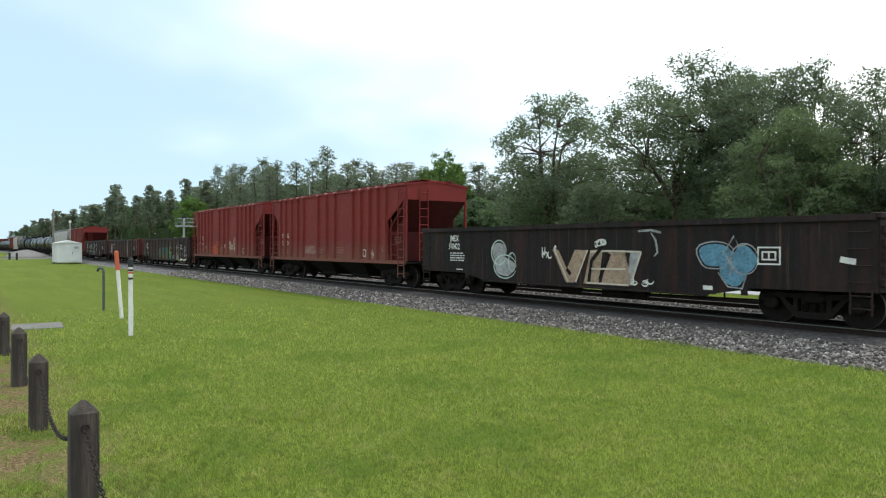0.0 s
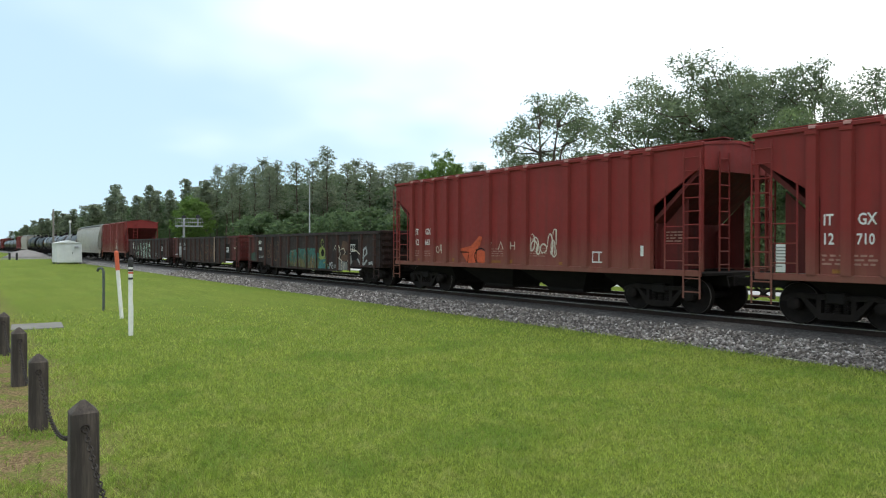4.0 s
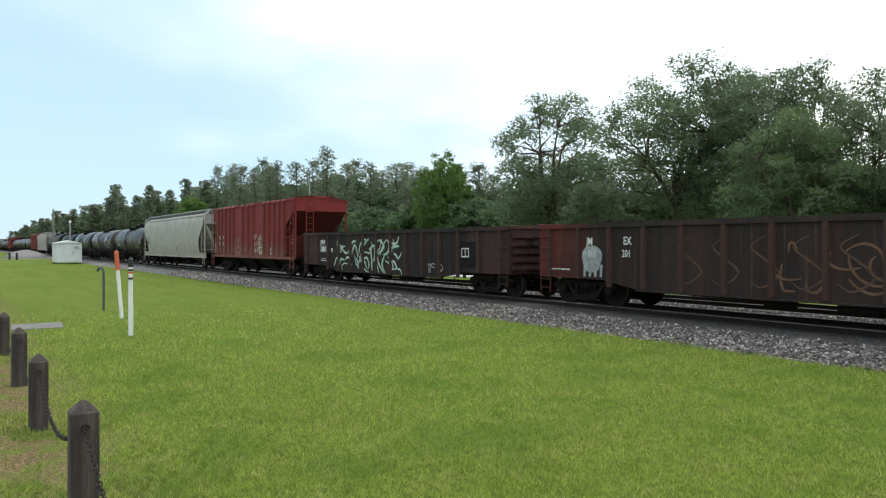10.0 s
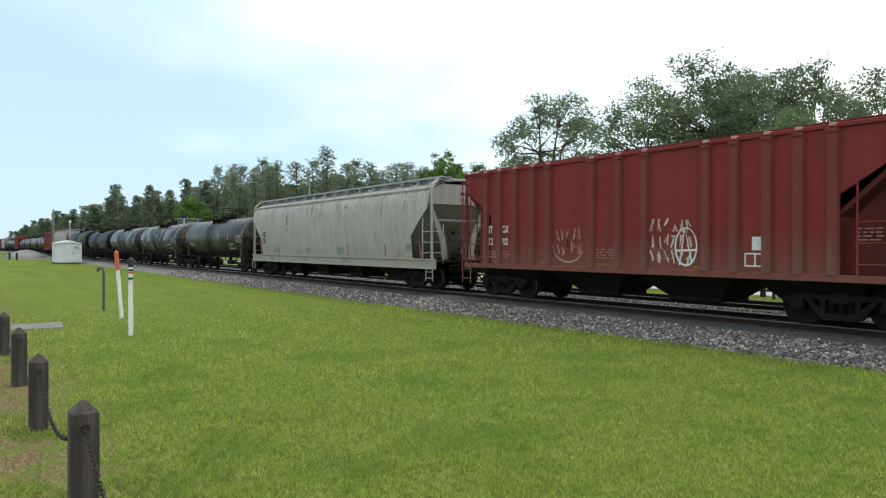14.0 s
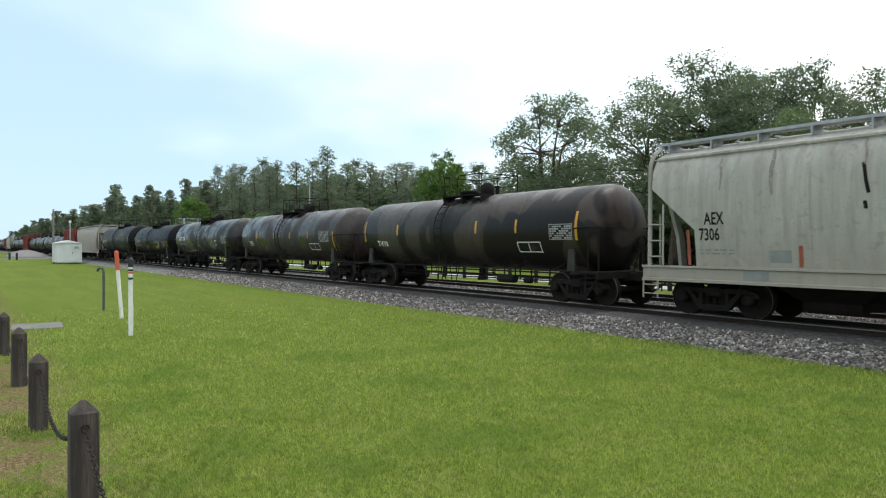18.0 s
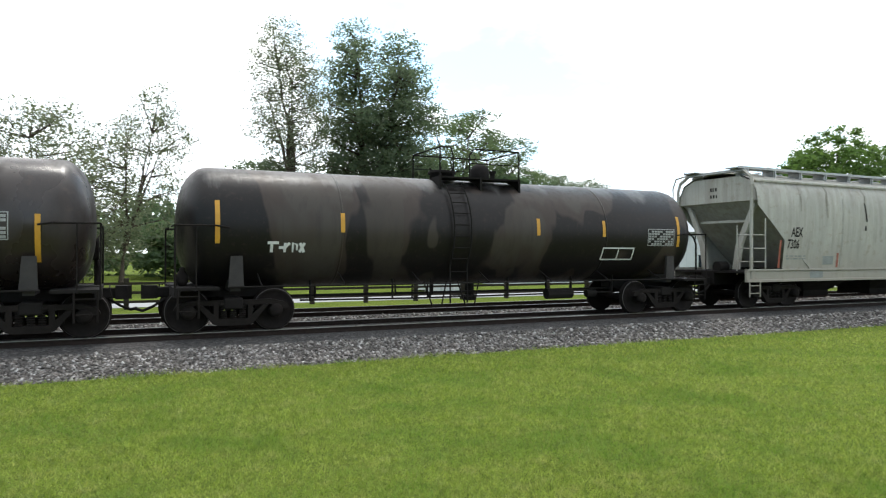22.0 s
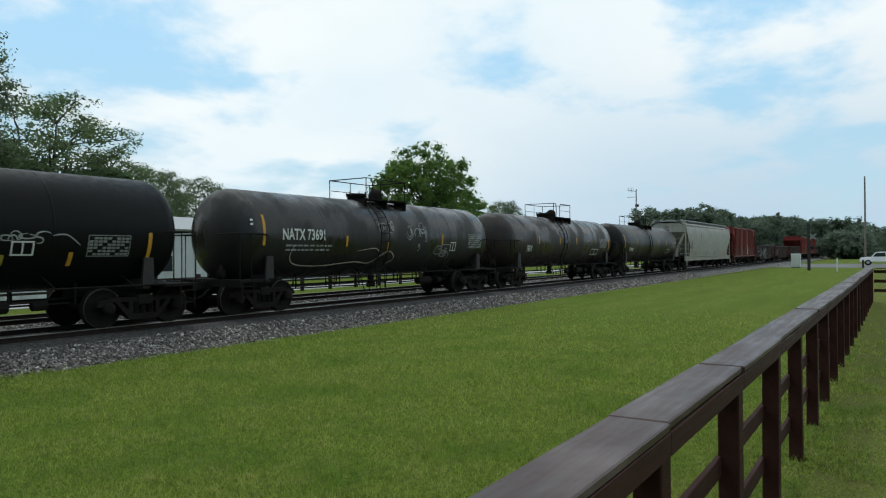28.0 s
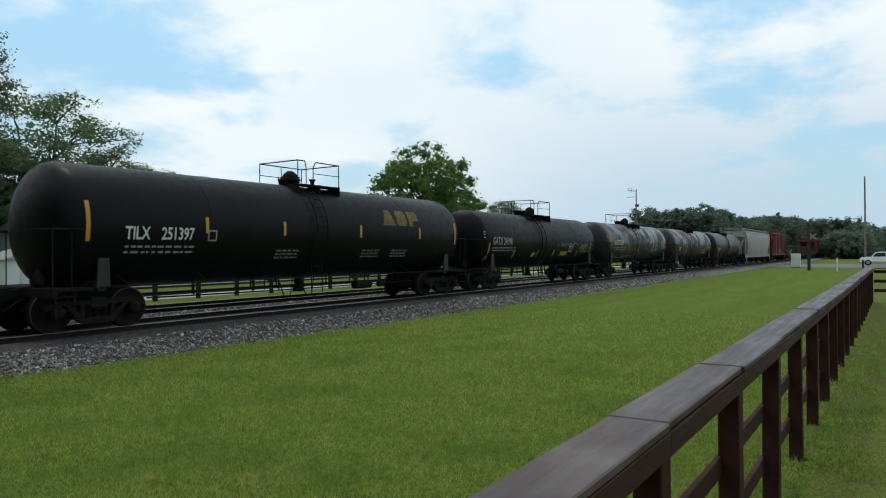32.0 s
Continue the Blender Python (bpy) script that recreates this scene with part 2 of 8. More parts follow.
def gondola_paint(name, mid, end, left, right):
    """Gondola sides: dark repainted middle, redder old paint showing at the ends, rust runs and pale scuffs."""
    n = Nodes(name, 0.7, 0.0, 0.18)
    v = n.coords()
    sx = n.t.nodes.new("ShaderNodeSeparateXYZ")
    n.t.links.new(v, sx.inputs[0])
    wob = n.noise(1.1, 4, 0.6, n.coords((1, 1, 0.4)))
    at = n.t.nodes.new("ShaderNodeMath"); at.operation = "MULTIPLY_ADD"; at.inputs[1].default_value = 1.6
    n.t.links.new(wob, at.inputs[0])
    n.t.links.new(sx.outputs["X"], at.inputs[2])
    panel = n.t.nodes.new("ShaderNodeVectorMath"); panel.operation = "FLOOR"
    n.t.links.new(n.coords((1 / 1.14, 0, 0)), panel.inputs[0])
    shade_of = n.t.nodes.new("ShaderNodeTexWhiteNoise")
    n.t.links.new(panel.outputs[0], shade_of.inputs["Vector"])
    col = n.mix(1.0, n.ramp(shade_of.outputs["Value"], [(0.0, (0.5, 0.55, 0.62)), (0.35, (0.75, 0.75, 0.8)), (0.7, (1.0, 1.0, 1.0)), (1.0, (1.5, 1.1, 1.0))]), mid, "MULTIPLY")
    for a, b in ((left + 1.1, left + 0.5), (right + 0.5, right + 1.1)):
        m_ = n.t.nodes.new("ShaderNodeMapRange")
        m_.inputs["From Min"].default_value, m_.inputs["From Max"].default_value = a, b
        n.t.links.new(at.outputs[0], m_.inputs["Value"])
        col = n.mix(m_.outputs[0], col, end)
    run = n.noise(1.0, 6, 0.65, n.coords((4.0, 4.0, 0.3)))
    thin = n.noise(1.0, 5, 0.6, n.coords((9.0, 9.0, 0.22)))
    spots = n.noise(4.0, 6, 0.7)
    big = n.noise(0.55, 3, 0.5)
    col = n.mix(n.ramp(big, [(0.42, 0.0), (0.6, 0.55)]), col, tuple(x * 0.55 for x in mid))
    col = n.mix(n.ramp(run, [(0.45, 0.0), (0.7, 0.65)]), col, (0.05, 0.02, 0.016))
    col = n.mix(n.ramp(thin, [(0.6, 0.0), (0.72, 0.55)]), col, (0.11, 0.07, 0.052))
    col = n.mix(n.ramp(spots, [(0.55, 0.0), (0.7, 0.5)]), col, (0.06, 0.03, 0.022))
    col = n.mix(0.3, col, n.mix(n.ramp(n.noise(26.0, 3), [(0.35, 0.0), (0.65, 1.0)]), tuple(x * 0.6 for x in mid), col))
    n.color(col).roughness(n.ramp(spots, [(0.3, 0.55), (0.7, 0.85)]))
    n.bump(spots, 0.2, 0.012)
    return n.m


M = {}
M["gon_black"] = gondola_paint("black_gondola_paint", (0.0155, 0.0125, 0.0125), (0.021, 0.0145, 0.0135), -6.9, 6.2)
M["gon_green"] = gondola_paint("rusty_gondola_paint", (0.03, 0.0215, 0.0195), (0.105, 0.02, 0.0175), -6.7, 8.5)
M["gon_mixed"] = gondola_paint("patched_gondola_paint", (0.031, 0.0225, 0.02), (0.108, 0.0185, 0.016), -6.3, 5.9)
M["gon_dark"] = gondola_paint("dark_gondola_paint", (0.021, 0.0175, 0.017), (0.05, 0.024, 0.0225), -6.2, 5.9)
M["gon_post"] = weathered("rusty_post_paint", (0.05, 0.026, 0.022), (0.03, 0.02, 0.018), (0.1, 0.056, 0.042), 0.75, 0.5, 0.6)
M["red"] = weathered("red_hopper_paint", (0.172, 0.0205, 0.019), (0.1, 0.032, 0.026), (0.12, 0.05, 0.038), 0.6, 0.5, 0.3, None, (0.15, 0.085, 0.06))
M["red_rib"] = weathered("weathered_rib_paint", (0.145, 0.031, 0.027), (0.095, 0.042, 0.034), (0.11, 0.055, 0.042), 0.7, 0.6, 0.4, None, (0.16, 0.1, 0.072))
# grime, and the shade inside the open car ends painted in as darker red
M["red_end"] = weathered("shaded_grimy_red_end_paint", (0.085, 0.0135, 0.0125), (0.04, 0.018, 0.015), (0.06, 0.028, 0.02), 0.75, 0.7, 0.4)
M["red_post"] = weathered("red_post_paint", (0.16, 0.022, 0.02), (0.115, 0.036, 0.028), (0.125, 0.05, 0.036), 0.65, 0.6, 0.3, None, (0.15, 0.085, 0.06))
M["red_far"] = weathered("faded_red_paint", (0.15, 0.026, 0.024), (0.1, 0.05, 0.04), (0.13, 0.08, 0.065), 0.6, 0.5, 0.3)
M["grey"] = weathered("pale_grey_hopper_paint", (0.33, 0.325, 0.295), (0.22, 0.2, 0.17), (0.2, 0.14, 0.095), 0.55, 0.75, 0.45, None, (0.24, 0.21, 0.17))
M["grey_brown"] = weathered("dirty_grey_hopper_paint", (0.3, 0.28, 0.25), (0.2, 0.17, 0.15), (0.15, 0.1, 0.08), 0.7)
M["black"] = weathered("black_tank_paint", (0.0042, 0.0046, 0.005), (0.0085, 0.008, 0.0078), (0.016, 0.012, 0.01), 0.42, 0.4, 0.2)
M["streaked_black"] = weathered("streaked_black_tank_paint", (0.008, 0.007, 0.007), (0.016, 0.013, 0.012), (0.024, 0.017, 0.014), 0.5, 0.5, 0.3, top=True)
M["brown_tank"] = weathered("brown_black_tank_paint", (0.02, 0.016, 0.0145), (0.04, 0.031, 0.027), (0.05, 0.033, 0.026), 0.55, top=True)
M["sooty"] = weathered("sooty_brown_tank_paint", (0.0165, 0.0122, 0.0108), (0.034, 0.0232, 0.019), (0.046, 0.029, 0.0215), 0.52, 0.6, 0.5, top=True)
M["faded_pink"] = plain("chalked_red_paint", (0.42, 0.24, 0.22), 0.8, 0.0, 0.35, 9.0)
M["under"] = plain("underframe_grime", (0.014, 0.012, 0.011), 0.85, 0.0, 0.3, 3.0)
M["truck"] = plain("cast_truck_steel", (0.016, 0.013, 0.0115), 0.85, 0.1, 0.35, 6.0, 0.2)
M["wheel"] = plain("rusty_wheel_steel", (0.015, 0.012, 0.011), 0.8, 0.2, 0.3, 8.0)
M["tread"] = plain("worn_wheel_rim", (0.1, 0.09, 0.085), 0.5, 0.6, 0.2, 8.0)
M["railtop"] = plain("polished_rail_head", (0.3, 0.29, 0.28), 0.35, 0.9, 0.15, 5.0, 0)
M["rail"] = plain("rusty_rail_web", (0.028, 0.02, 0.017), 0.85, 0.0, 0.3, 8.0)
M["tie"] = plain("oily_sleeper_wood", (0.03, 0.026, 0.022), 0.9, 0.0, 0.4, 5.0, 0.3)
M["white_paint"] = plain("white_stencil_paint", (0.6, 0.6, 0.57), 0.7, 0, 0.15, 8.0, 0)
M["cream"] = plain("chalk_line_paint", (0.5, 0.44, 0.36), 0.8, 0, 0.2, 8.0, 0)
M["aqua"] = spray("aqua_spray_paint", (0.13, 0.3, 0.42))
M["green_spray"] = spray("green_spray_paint", (0.1, 0.28, 0.18))
M["pale_green"] = spray("pale_green_spray_paint", (0.5, 0.62, 0.54))
M["orange_spray"] = spray("orange_spray_paint", (0.55, 0.1, 0.04))
M["tan_spray"] = spray("tan_spray_paint", (0.4, 0.29, 0.21))
M["silver_spray"] = spray("silver_spray_paint", (0.36, 0.37, 0.37))
M["yellow"] = plain("yellow_reflective_tape", (0.5, 0.25, 0.022), 0.5, 0, 0.15, 6.0, 0)
M["red_tape"] = plain("red_reflective_tape", (0.27, 0.07, 0.042), 0.5, 0, 0.2, 6.0, 0)
M["bracket"] = plain("scuffed_bracket_paint", (0.03, 0.026, 0.024), 0.7, 0.1, 0.3, 5.0)
M["galv"] = plain("galvanised_steel", (0.35, 0.36, 0.36), 0.5, 0.6, 0.2, 6.0)
M["gold"] = spray("worn_gold_paint", (0.2, 0.148, 0.06), (0.02, 0.018, 0.014), 0.85)
M["mural"] = mural_paint()
M["dull_green"] = spray("dull_green_spray", (0.035, 0.075, 0.055), (0.06, 0.02, 0.018), 0.6)
M["teal_spray"] = spray("teal_spray_paint", (0.045, 0.16, 0.16), (0.035, 0.024, 0.021), 0.6)

def camo_paint():
    n = Nodes("blotched_tank_paint", 0.45, 0.0, 0.2)
    # the blotches were sprayed on in slanting strokes with ragged ends
    va, vb = n.coords((1.0, 0.6, 0.75)), n.coords((1.4, 0.5, 0.6))
    for v in (va, vb):
        v.node.inputs["Rotation"].default_value = (0.0, math.radians(38), 0.0)
    a = n.noise(0.72, 2.2, 0.42, va, 0.45)
    b = n.noise(0.85, 2, 0.4, vb, 0.3)
    run = n.noise(1.0, 6, 0.65, n.coords((5.0, 5.0, 0.35)))
    fine = n.noise(9.0, 5, 0.65)
    col = n.ramp(a, [(0.3, (0.0095, 0.0078, 0.0072)), (0.518, (0.0095, 0.0078, 0.0072)), (0.548, (0.041, 0.0305, 0.025)), (0.6, (0.04, 0.03, 0.024)), (0.66, (0.05, 0.042, 0.035))])
    col = n.mix(n.ramp(b, [(0.6, 0.0), (0.63, 0.85)]), col, (0.045, 0.037, 0.03))
    col = n.mix(n.ramp(run, [(0.5, 0.0), (0.8, 0.5)]), col, (0.016, 0.013, 0.012))
    col = n.mix(n.ramp(fine, [(0.55, 0.0), (0.75, 0.4)]), col, (0.05, 0.034, 0.027))
    n.color(painted_top_sheen(n, col)).roughness(n.ramp(fine, [(0.3, 0.28), (0.7, 0.5)]))
    n.bump(fine, 0.08, 0.01)
    return n.m


M["camo"] = camo_paint()


def lawn_paint():
    n = Nodes("mown_grass", 0.95, 0.0, 0.03)
    v = n.coords((1, 1, 1), True)
    big = n.noise(0.12, 4, 0.6, v)
    mid = n.noise(0.9, 5, 0.65, v)
    fine = n.noise(9.0, 5, 0.75, v)
    hair = n.noise(60.0, 3, 0.7, v)
    col = n.mix(n.ramp(mid, [(0.35, 0.0), (0.65, 1.0)]), (0.106, 0.145, 0.024), (0.16, 0.196, 0.034))
    col = n.mix(n.ramp(big, [(0.38, 0.0), (0.64, 0.6)]), col, (0.155, 0.19, 0.036))
    col = n.mix(n.ramp(n.noise(0.3, 4, 0.6, v), [(0.48, 0.0), (0.66, 0.5)]), col, (0.1, 0.178, 0.026))
    col = n.mix(n.ramp(fine, [(0.5, 0.0), (0.7, 0.65)]), col, (0.062, 0.092, 0.02))
    col = n.mix(n.ramp(hair, [(0.5, 0.0), (0.7, 0.5)]), col, (0.3, 0.3, 0.11))
    # mowing leaves faint bands along the line
    band = n.noise(1.0, 4, 0.6, n.coords((0.1, 0.9, 1), True))
    col = n.mix(n.ramp(band, [(0.44, 0.0), (0.58, 0.5)]), col, (0.092, 0.138, 0.021))
    # dark thatch between the blades, with the shadows between tufts painted into it
    col = n.mix(n.ramp(n.noise(34.0, 5, 0.8, v), [(0.44, 0.85), (0.56, 0.0)]), n.mix(1.0, col, (1.12, 1.14, 1.0), "MULTIPLY"), (0.056, 0.076, 0.017))
    # bare worn earth along the bollards
    sx = n.t.nodes.new("ShaderNodeSeparateXYZ")
    n.t.links.new(v, sx.inputs[0])
    near = n.t.nodes.new("ShaderNodeMapRange")
    near.inputs["From Min"].default_value, near.inputs["From Max"].default_value = 2.0, 0.7
    n.t.links.new(sx.outputs["Y"], near.inputs["Value"])
    back = n.t.nodes.new("ShaderNodeMapRange")
    back.inputs["From Min"].default_value, back.inputs["From Max"].default_value = -3.5, -1.0
    n.t.links.new(sx.outputs["Y"], back.inputs["Value"])
    worn = n.mix(1.0, n.ramp(n.noise(2.3, 6, 0.75, v), [(0.38, 0.0), (0.54, 0.9)]), near.outputs[0], "MULTIPLY")
    worn = n.mix(1.0, worn, back.outputs[0], "MULTIPLY")
    along = n.t.nodes.new("ShaderNodeMapRange")
    along.inputs["From Min"].default_value, along.inputs["From Max"].default_value, along.inputs["To Min"].default_value = 2.5, 0.0, 0.35
    n.t.links.new(sx.outputs["X"], along.inputs["Value"])
    worn = n.mix(1.0, worn, along.outputs[0], "MULTIPLY")
    col = n.mix(worn, col, n.mix(n.ramp(n.noise(22.0, 5, 0.8, v), [(0.42, 0.0), (0.6, 1.0)]), (0.075, 0.046, 0.027), (0.25, 0.175, 0.105)))
    n.color(col)
    n.bump(hair, 0.5, 0.03)
    return n.m


M["lawn"] = lawn_paint()


def ballast_paint():
    n = Nodes("crushed_stone", 0.9)
    v = n.coords((1, 1, 1), True)
    c = n.cells(19.0, v)
    g = n.noise(3.0, 4, 0.6, v)
    sp = n.t.nodes.new("ShaderNodeSeparateColor")
    n.t.links.new(c.outputs["Color"], sp.inputs[0])
    col = n.ramp(sp.outputs[0], [(0.0, (0.06, 0.054, 0.05)), (0.45, (0.145, 0.13, 0.119)), (0.8, (0.265, 0.244, 0.226)), (1.0, (0.5, 0.485, 0.465))])
    col = n.mix(n.ramp(g, [(0.4, 0.0), (0.7, 0.4)]), col, (0.12, 0.11, 0.105))
    # oil and brake dust spread along both tracks
    sx = n.t.nodes.new("ShaderNodeSeparateXYZ")
    n.t.links.new(v, sx.inputs[0])
    edge = n.noise(2.5, 4, 0.7, v)
    masks = []
    for centre in (TRACK_Y, TRACK2_Y):
        a = n.t.nodes.new("ShaderNodeMath"); a.operation = "SUBTRACT"; a.inputs[1].default_value = centre
        n.t.links.new(sx.outputs["Y"], a.inputs[0])
        b = n.t.nodes.new("ShaderNodeMath"); b.operation = "ABSOLUTE"
        n.t.links.new(a.outputs[0], b.inputs[0])
        e = n.t.nodes.new("ShaderNodeMath"); e.operation = "MULTIPLY_ADD"; e.inputs[1].default_value = 0.25
        n.t.links.new(edge, e.inputs[0])
        n.t.links.new(b.outputs[0], e.inputs[2])
        d = n.t.nodes.new("ShaderNodeMapRange")
        d.inputs["From Min"].default_value, d.inputs["From Max"].default_value = 1.72, 2.05
        d.inputs["To Min"].default_value, d.inputs["To Max"].default_value = 1.0, 0.0
        n.t.links.new(e.outputs[0], d.inputs["Value"])
        masks.append(d.outputs[0])
    for m_ in masks:
        col = n.mix(m_, col, n.mix(0.2, (0.022, 0.02, 0.019), col))
    n.color(col)
    n.bump(c.outputs["Distance"], 1.0, 0.05)
    return n.m


M["ballast"] = ballast_paint()
M["faded_white"] = plain("faded_white_stencil", (0.3, 0.3, 0.29), 0.75, 0, 0.3, 8.0, 0)
M["grey_patch"] = plain("grey_patch_paint", (0.2, 0.21, 0.2), 0.7, 0, 0.2, 5.0, 0)
M["black_patch"] = plain("black_touch_up_paint", (0.0135, 0.0115, 0.0108), 0.9, 0, 0.4, 3.0, 0)
M["lime_spray"] = spray("lime_spray_paint", (0.21, 0.26, 0.07))
M["faded_print"] = plain("faded_cream_print", (0.3, 0.17, 0.14), 0.8, 0, 0.3, 8.0, 0)
M["run_stain"] = spray("run_stain_dirt", (0.262, 0.238, 0.2), (0.31, 0.3, 0.27), 0.35)
M["ochre"] = spray("ochre_stain", (0.26, 0.12, 0.03), (0.15, 0.03, 0.025), 0.6)
M["ghost"] = spray("thin_grey_spray", (0.2, 0.2, 0.19), (0.035, 0.024, 0.021), 0.62)
M["umber"] = spray("umber_spray", (0.11, 0.062, 0.04), (0.035, 0.024, 0.021), 0.7)
M["rust_line"] = plain("rust_brown_line", (0.13, 0.075, 0.05), 0.8, 0, 0.3, 3.0, 0)
M["dull_yellow"] = plain("dull_yellow_placard", (0.3, 0.24, 0.03), 0.6, 0, 0.2, 5.0, 0)


def leafy(name, dark, light, trans=0.35, through_leaf=3.0):
    n = Nodes(name, 0.6, 0.0, 0.25)
    r = n.island()
    big = n.noise(0.35, 2, 0.5, n.coords((1, 1, 1), True))
    col = n.mix(r, dark, light)
    col = n.mix(n.ramp(big, [(0.35, 0.0), (0.7, 0.5)]), col, tuple(x * 0.8 for x in dark))
    n.color(col)
    tr = n.t.nodes.new("ShaderNodeBsdfTranslucent")
    n.t.links.new(n.mix(1.0, col, (through_leaf, through_leaf, through_leaf * 0.8), "MULTIPLY"), tr.inputs["Color"])
    mx = n.t.nodes.new("ShaderNodeMixShader")
    mx.inputs[0].default_value = trans
    out = n.t.nodes["Material Output"]
    n.t.links.new(n.b.outputs[0], mx.inputs[1])
    n.t.links.new(tr.outputs[0], mx.inputs[2])
    n.t.links.new(mx.outputs[0], out.inputs["Surface"])
    return n.m


M["oak_leaf"] = leafy("oak_leaves", (0.072, 0.102, 0.066), (0.136, 0.168, 0.104), 0.5, 2.1)
# the far tree line's haze is mixed into its leaf colour, paler and bluer
M["far_leaf"] = leafy("hazed_distant_leaves", (0.09, 0.124, 0.1), (0.15, 0.187, 0.14), 0.45, 1.5)
M["light_leaf"] = leafy("fresh_green_leaves", (0.07, 0.106, 0.054), (0.122, 0.162, 0.08), 0.5, 1.9)
M["bright_leaf"] = leafy("spring_leaves", (0.07, 0.125, 0.034), (0.125, 0.195, 0.055), 0.5, 1.8)
M["wisp_leaf"] = leafy("grey_green_leaves", (0.1, 0.118, 0.08), (0.17, 0.19, 0.125), 0.5, 2.0)
# needles lightened and greyed to carry the aerial haze over the pine row
M["pine_leaf"] = leafy("hazed_pine_needles", (0.09, 0.115, 0.086), (0.165, 0.19, 0.14), 0.45, 2.2)
M["wood_leaf"] = leafy("mixed_wood_leaves", (0.06, 0.1, 0.055), (0.11, 0.155, 0.08), 0.5, 1.8)


def grass_paint():
    """Blades in tufts: fresh green, straw-coloured and dark ones in patches."""
    n = Nodes("grass_blades", 0.55, 0.0, 0.25)
    v = n.coords((1, 1, 1), True)
    col = n.mix(n.island(), (0.14, 0.205, 0.027), (0.37, 0.435, 0.105))
    col = n.mix(n.ramp(n.noise(3.2, 4, 0.7, v), [(0.5, 0.0), (0.66, 0.6)]), col, (0.42, 0.4, 0.17))
    col = n.mix(n.ramp(n.noise(0.7, 3, 0.6, v), [(0.48, 0.0), (0.62, 0.55)]), col, (0.1, 0.21, 0.03))
    col = n.mix(n.ramp(n.noise(11.0, 3, 0.6, v), [(0.38, 0.6), (0.5, 0.0)]), col, (0.055, 0.085, 0.015))
    n.color(col)
    tr = n.t.nodes.new("ShaderNodeBsdfTranslucent")
    n.t.links.new(n.mix(1.0, col, (1.3, 1.3, 1.0), "MULTIPLY"), tr.inputs["Color"])
    mx = n.t.nodes.new("ShaderNodeMixShader")
    mx.inputs[0].default_value = 0.5
    n.t.links.new(n.b.outputs[0], mx.inputs[1])
    n.t.links.new(tr.outputs[0], mx.inputs[2])
    n.t.links.new(mx.outputs[0], n.t.nodes["Material Output"].inputs["Surface"])
    return n.m


M["grass_blade"] = grass_paint()
M["bark"] = plain("grey_brown_bark", (0.09, 0.07, 0.055), 0.95, 0, 0.35, 3.0, 0.6)


def stained_wood(name, base, worn, rough=0.6, spec=0.2):
    n = Nodes(name, rough, 0.0, spec)
    v = n.coords((0.6, 9.0, 9.0))
    g = n.noise(2.0, 6, 0.65, v)
    w = n.noise(1.3, 4, 0.6)
    fine = n.noise(40, 3, 0.6, n.coords((0.2, 1, 1)))
    col = n.mix(n.ramp(g, [(0.35, 0.0), (0.65, 1.0)]), tuple(x * 0.6 for x in base), base)
    col = n.mix(n.ramp(w, [(0.45, 0.0), (0.75, 0.8)]), col, worn)
    n.color(col)
    n.roughness(n.ramp(g, [(0.3, rough - 0.15), (0.7, rough + 0.1)]))
    n.bump(fine, 0.35, 0.004)
    return n.m


M["fence"] = stained_wood("dark_brown_stained_wood", (0.044, 0.0155, 0.0115), (0.055, 0.024, 0.018), 0.65, 0.12)
M["fence_cap"] = stained_wood("worn_cap_rail_wood", (0.062, 0.032, 0.026), (0.142, 0.108, 0.1), 0.5, 0.3)


def weathered_post():
    n = Nodes("weathered_timber", 0.9)
    g = n.noise(2.0, 6, 0.7, n.coords((9, 9, 0.7)))
    w = n.noise(3.0, 4, 0.6)
    col = n.mix(n.ramp(g, [(0.35, 0.0), (0.65, 1.0)]), (0.02, 0.015, 0.0115), (0.105, 0.083, 0.067))
    drip = n.noise(1.6, 4, 0.6, n.coords((6, 6, 0.5)))
    col = n.mix(n.ramp(drip, [(0.46, 0.0), (0.6, 0.8)]), col, (0.014, 0.011, 0.009))
    col = n.mix(n.ramp(w, [(0.5, 0.0), (0.75, 0.6)]), col, (0.05, 0.045, 0.032))
    n.color(col)
    n.bump(g, 0.6, 0.012)
    return n.m


M["post"] = weathered_post()
M["chain"] = plain("rusty_chain", (0.03, 0.024, 0.02), 0.7, 0.5, 0.3, 20.0)
M["white_pole"] = plain("chalky_white_plastic", (0.66, 0.66, 0.62), 0.6, 0, 0.15, 5.0, 0.05)
M["orange_pole"] = plain("faded_orange_plastic", (0.5, 0.1, 0.045), 0.6, 0, 0.15, 6.0, 0)
M["black_pole"] = plain("black_plastic", (0.02, 0.02, 0.02), 0.6, 0, 0.2, 6.0, 0)
M["concrete"] = plain("pale_concrete", (0.17, 0.165, 0.15), 0.9, 0, 0.2, 1.5, 0.2)
M["asphalt"] = plain("grey_asphalt", (0.17, 0.17, 0.17), 0.9, 0, 0.15, 0.8, 0.2)
M["hut"] = plain("white_painted_metal", (0.58, 0.6, 0.58), 0.5, 0, 0.12, 1.2, 0)
M["siding"] = plain("pale_grey_metal_siding", (0.5, 0.52, 0.52), 0.6, 0, 0.08, 1.0, 0.05)
M["glass"] = plain("dark_window_glass", (0.02, 0.025, 0.03), 0.1, 0, 0.1, 1.0, 0)
M["dark_fence"] = plain("dark_far_fence_wood", (0.03, 0.025, 0.02), 0.9, 0, 0.3, 3.0, 0.2)
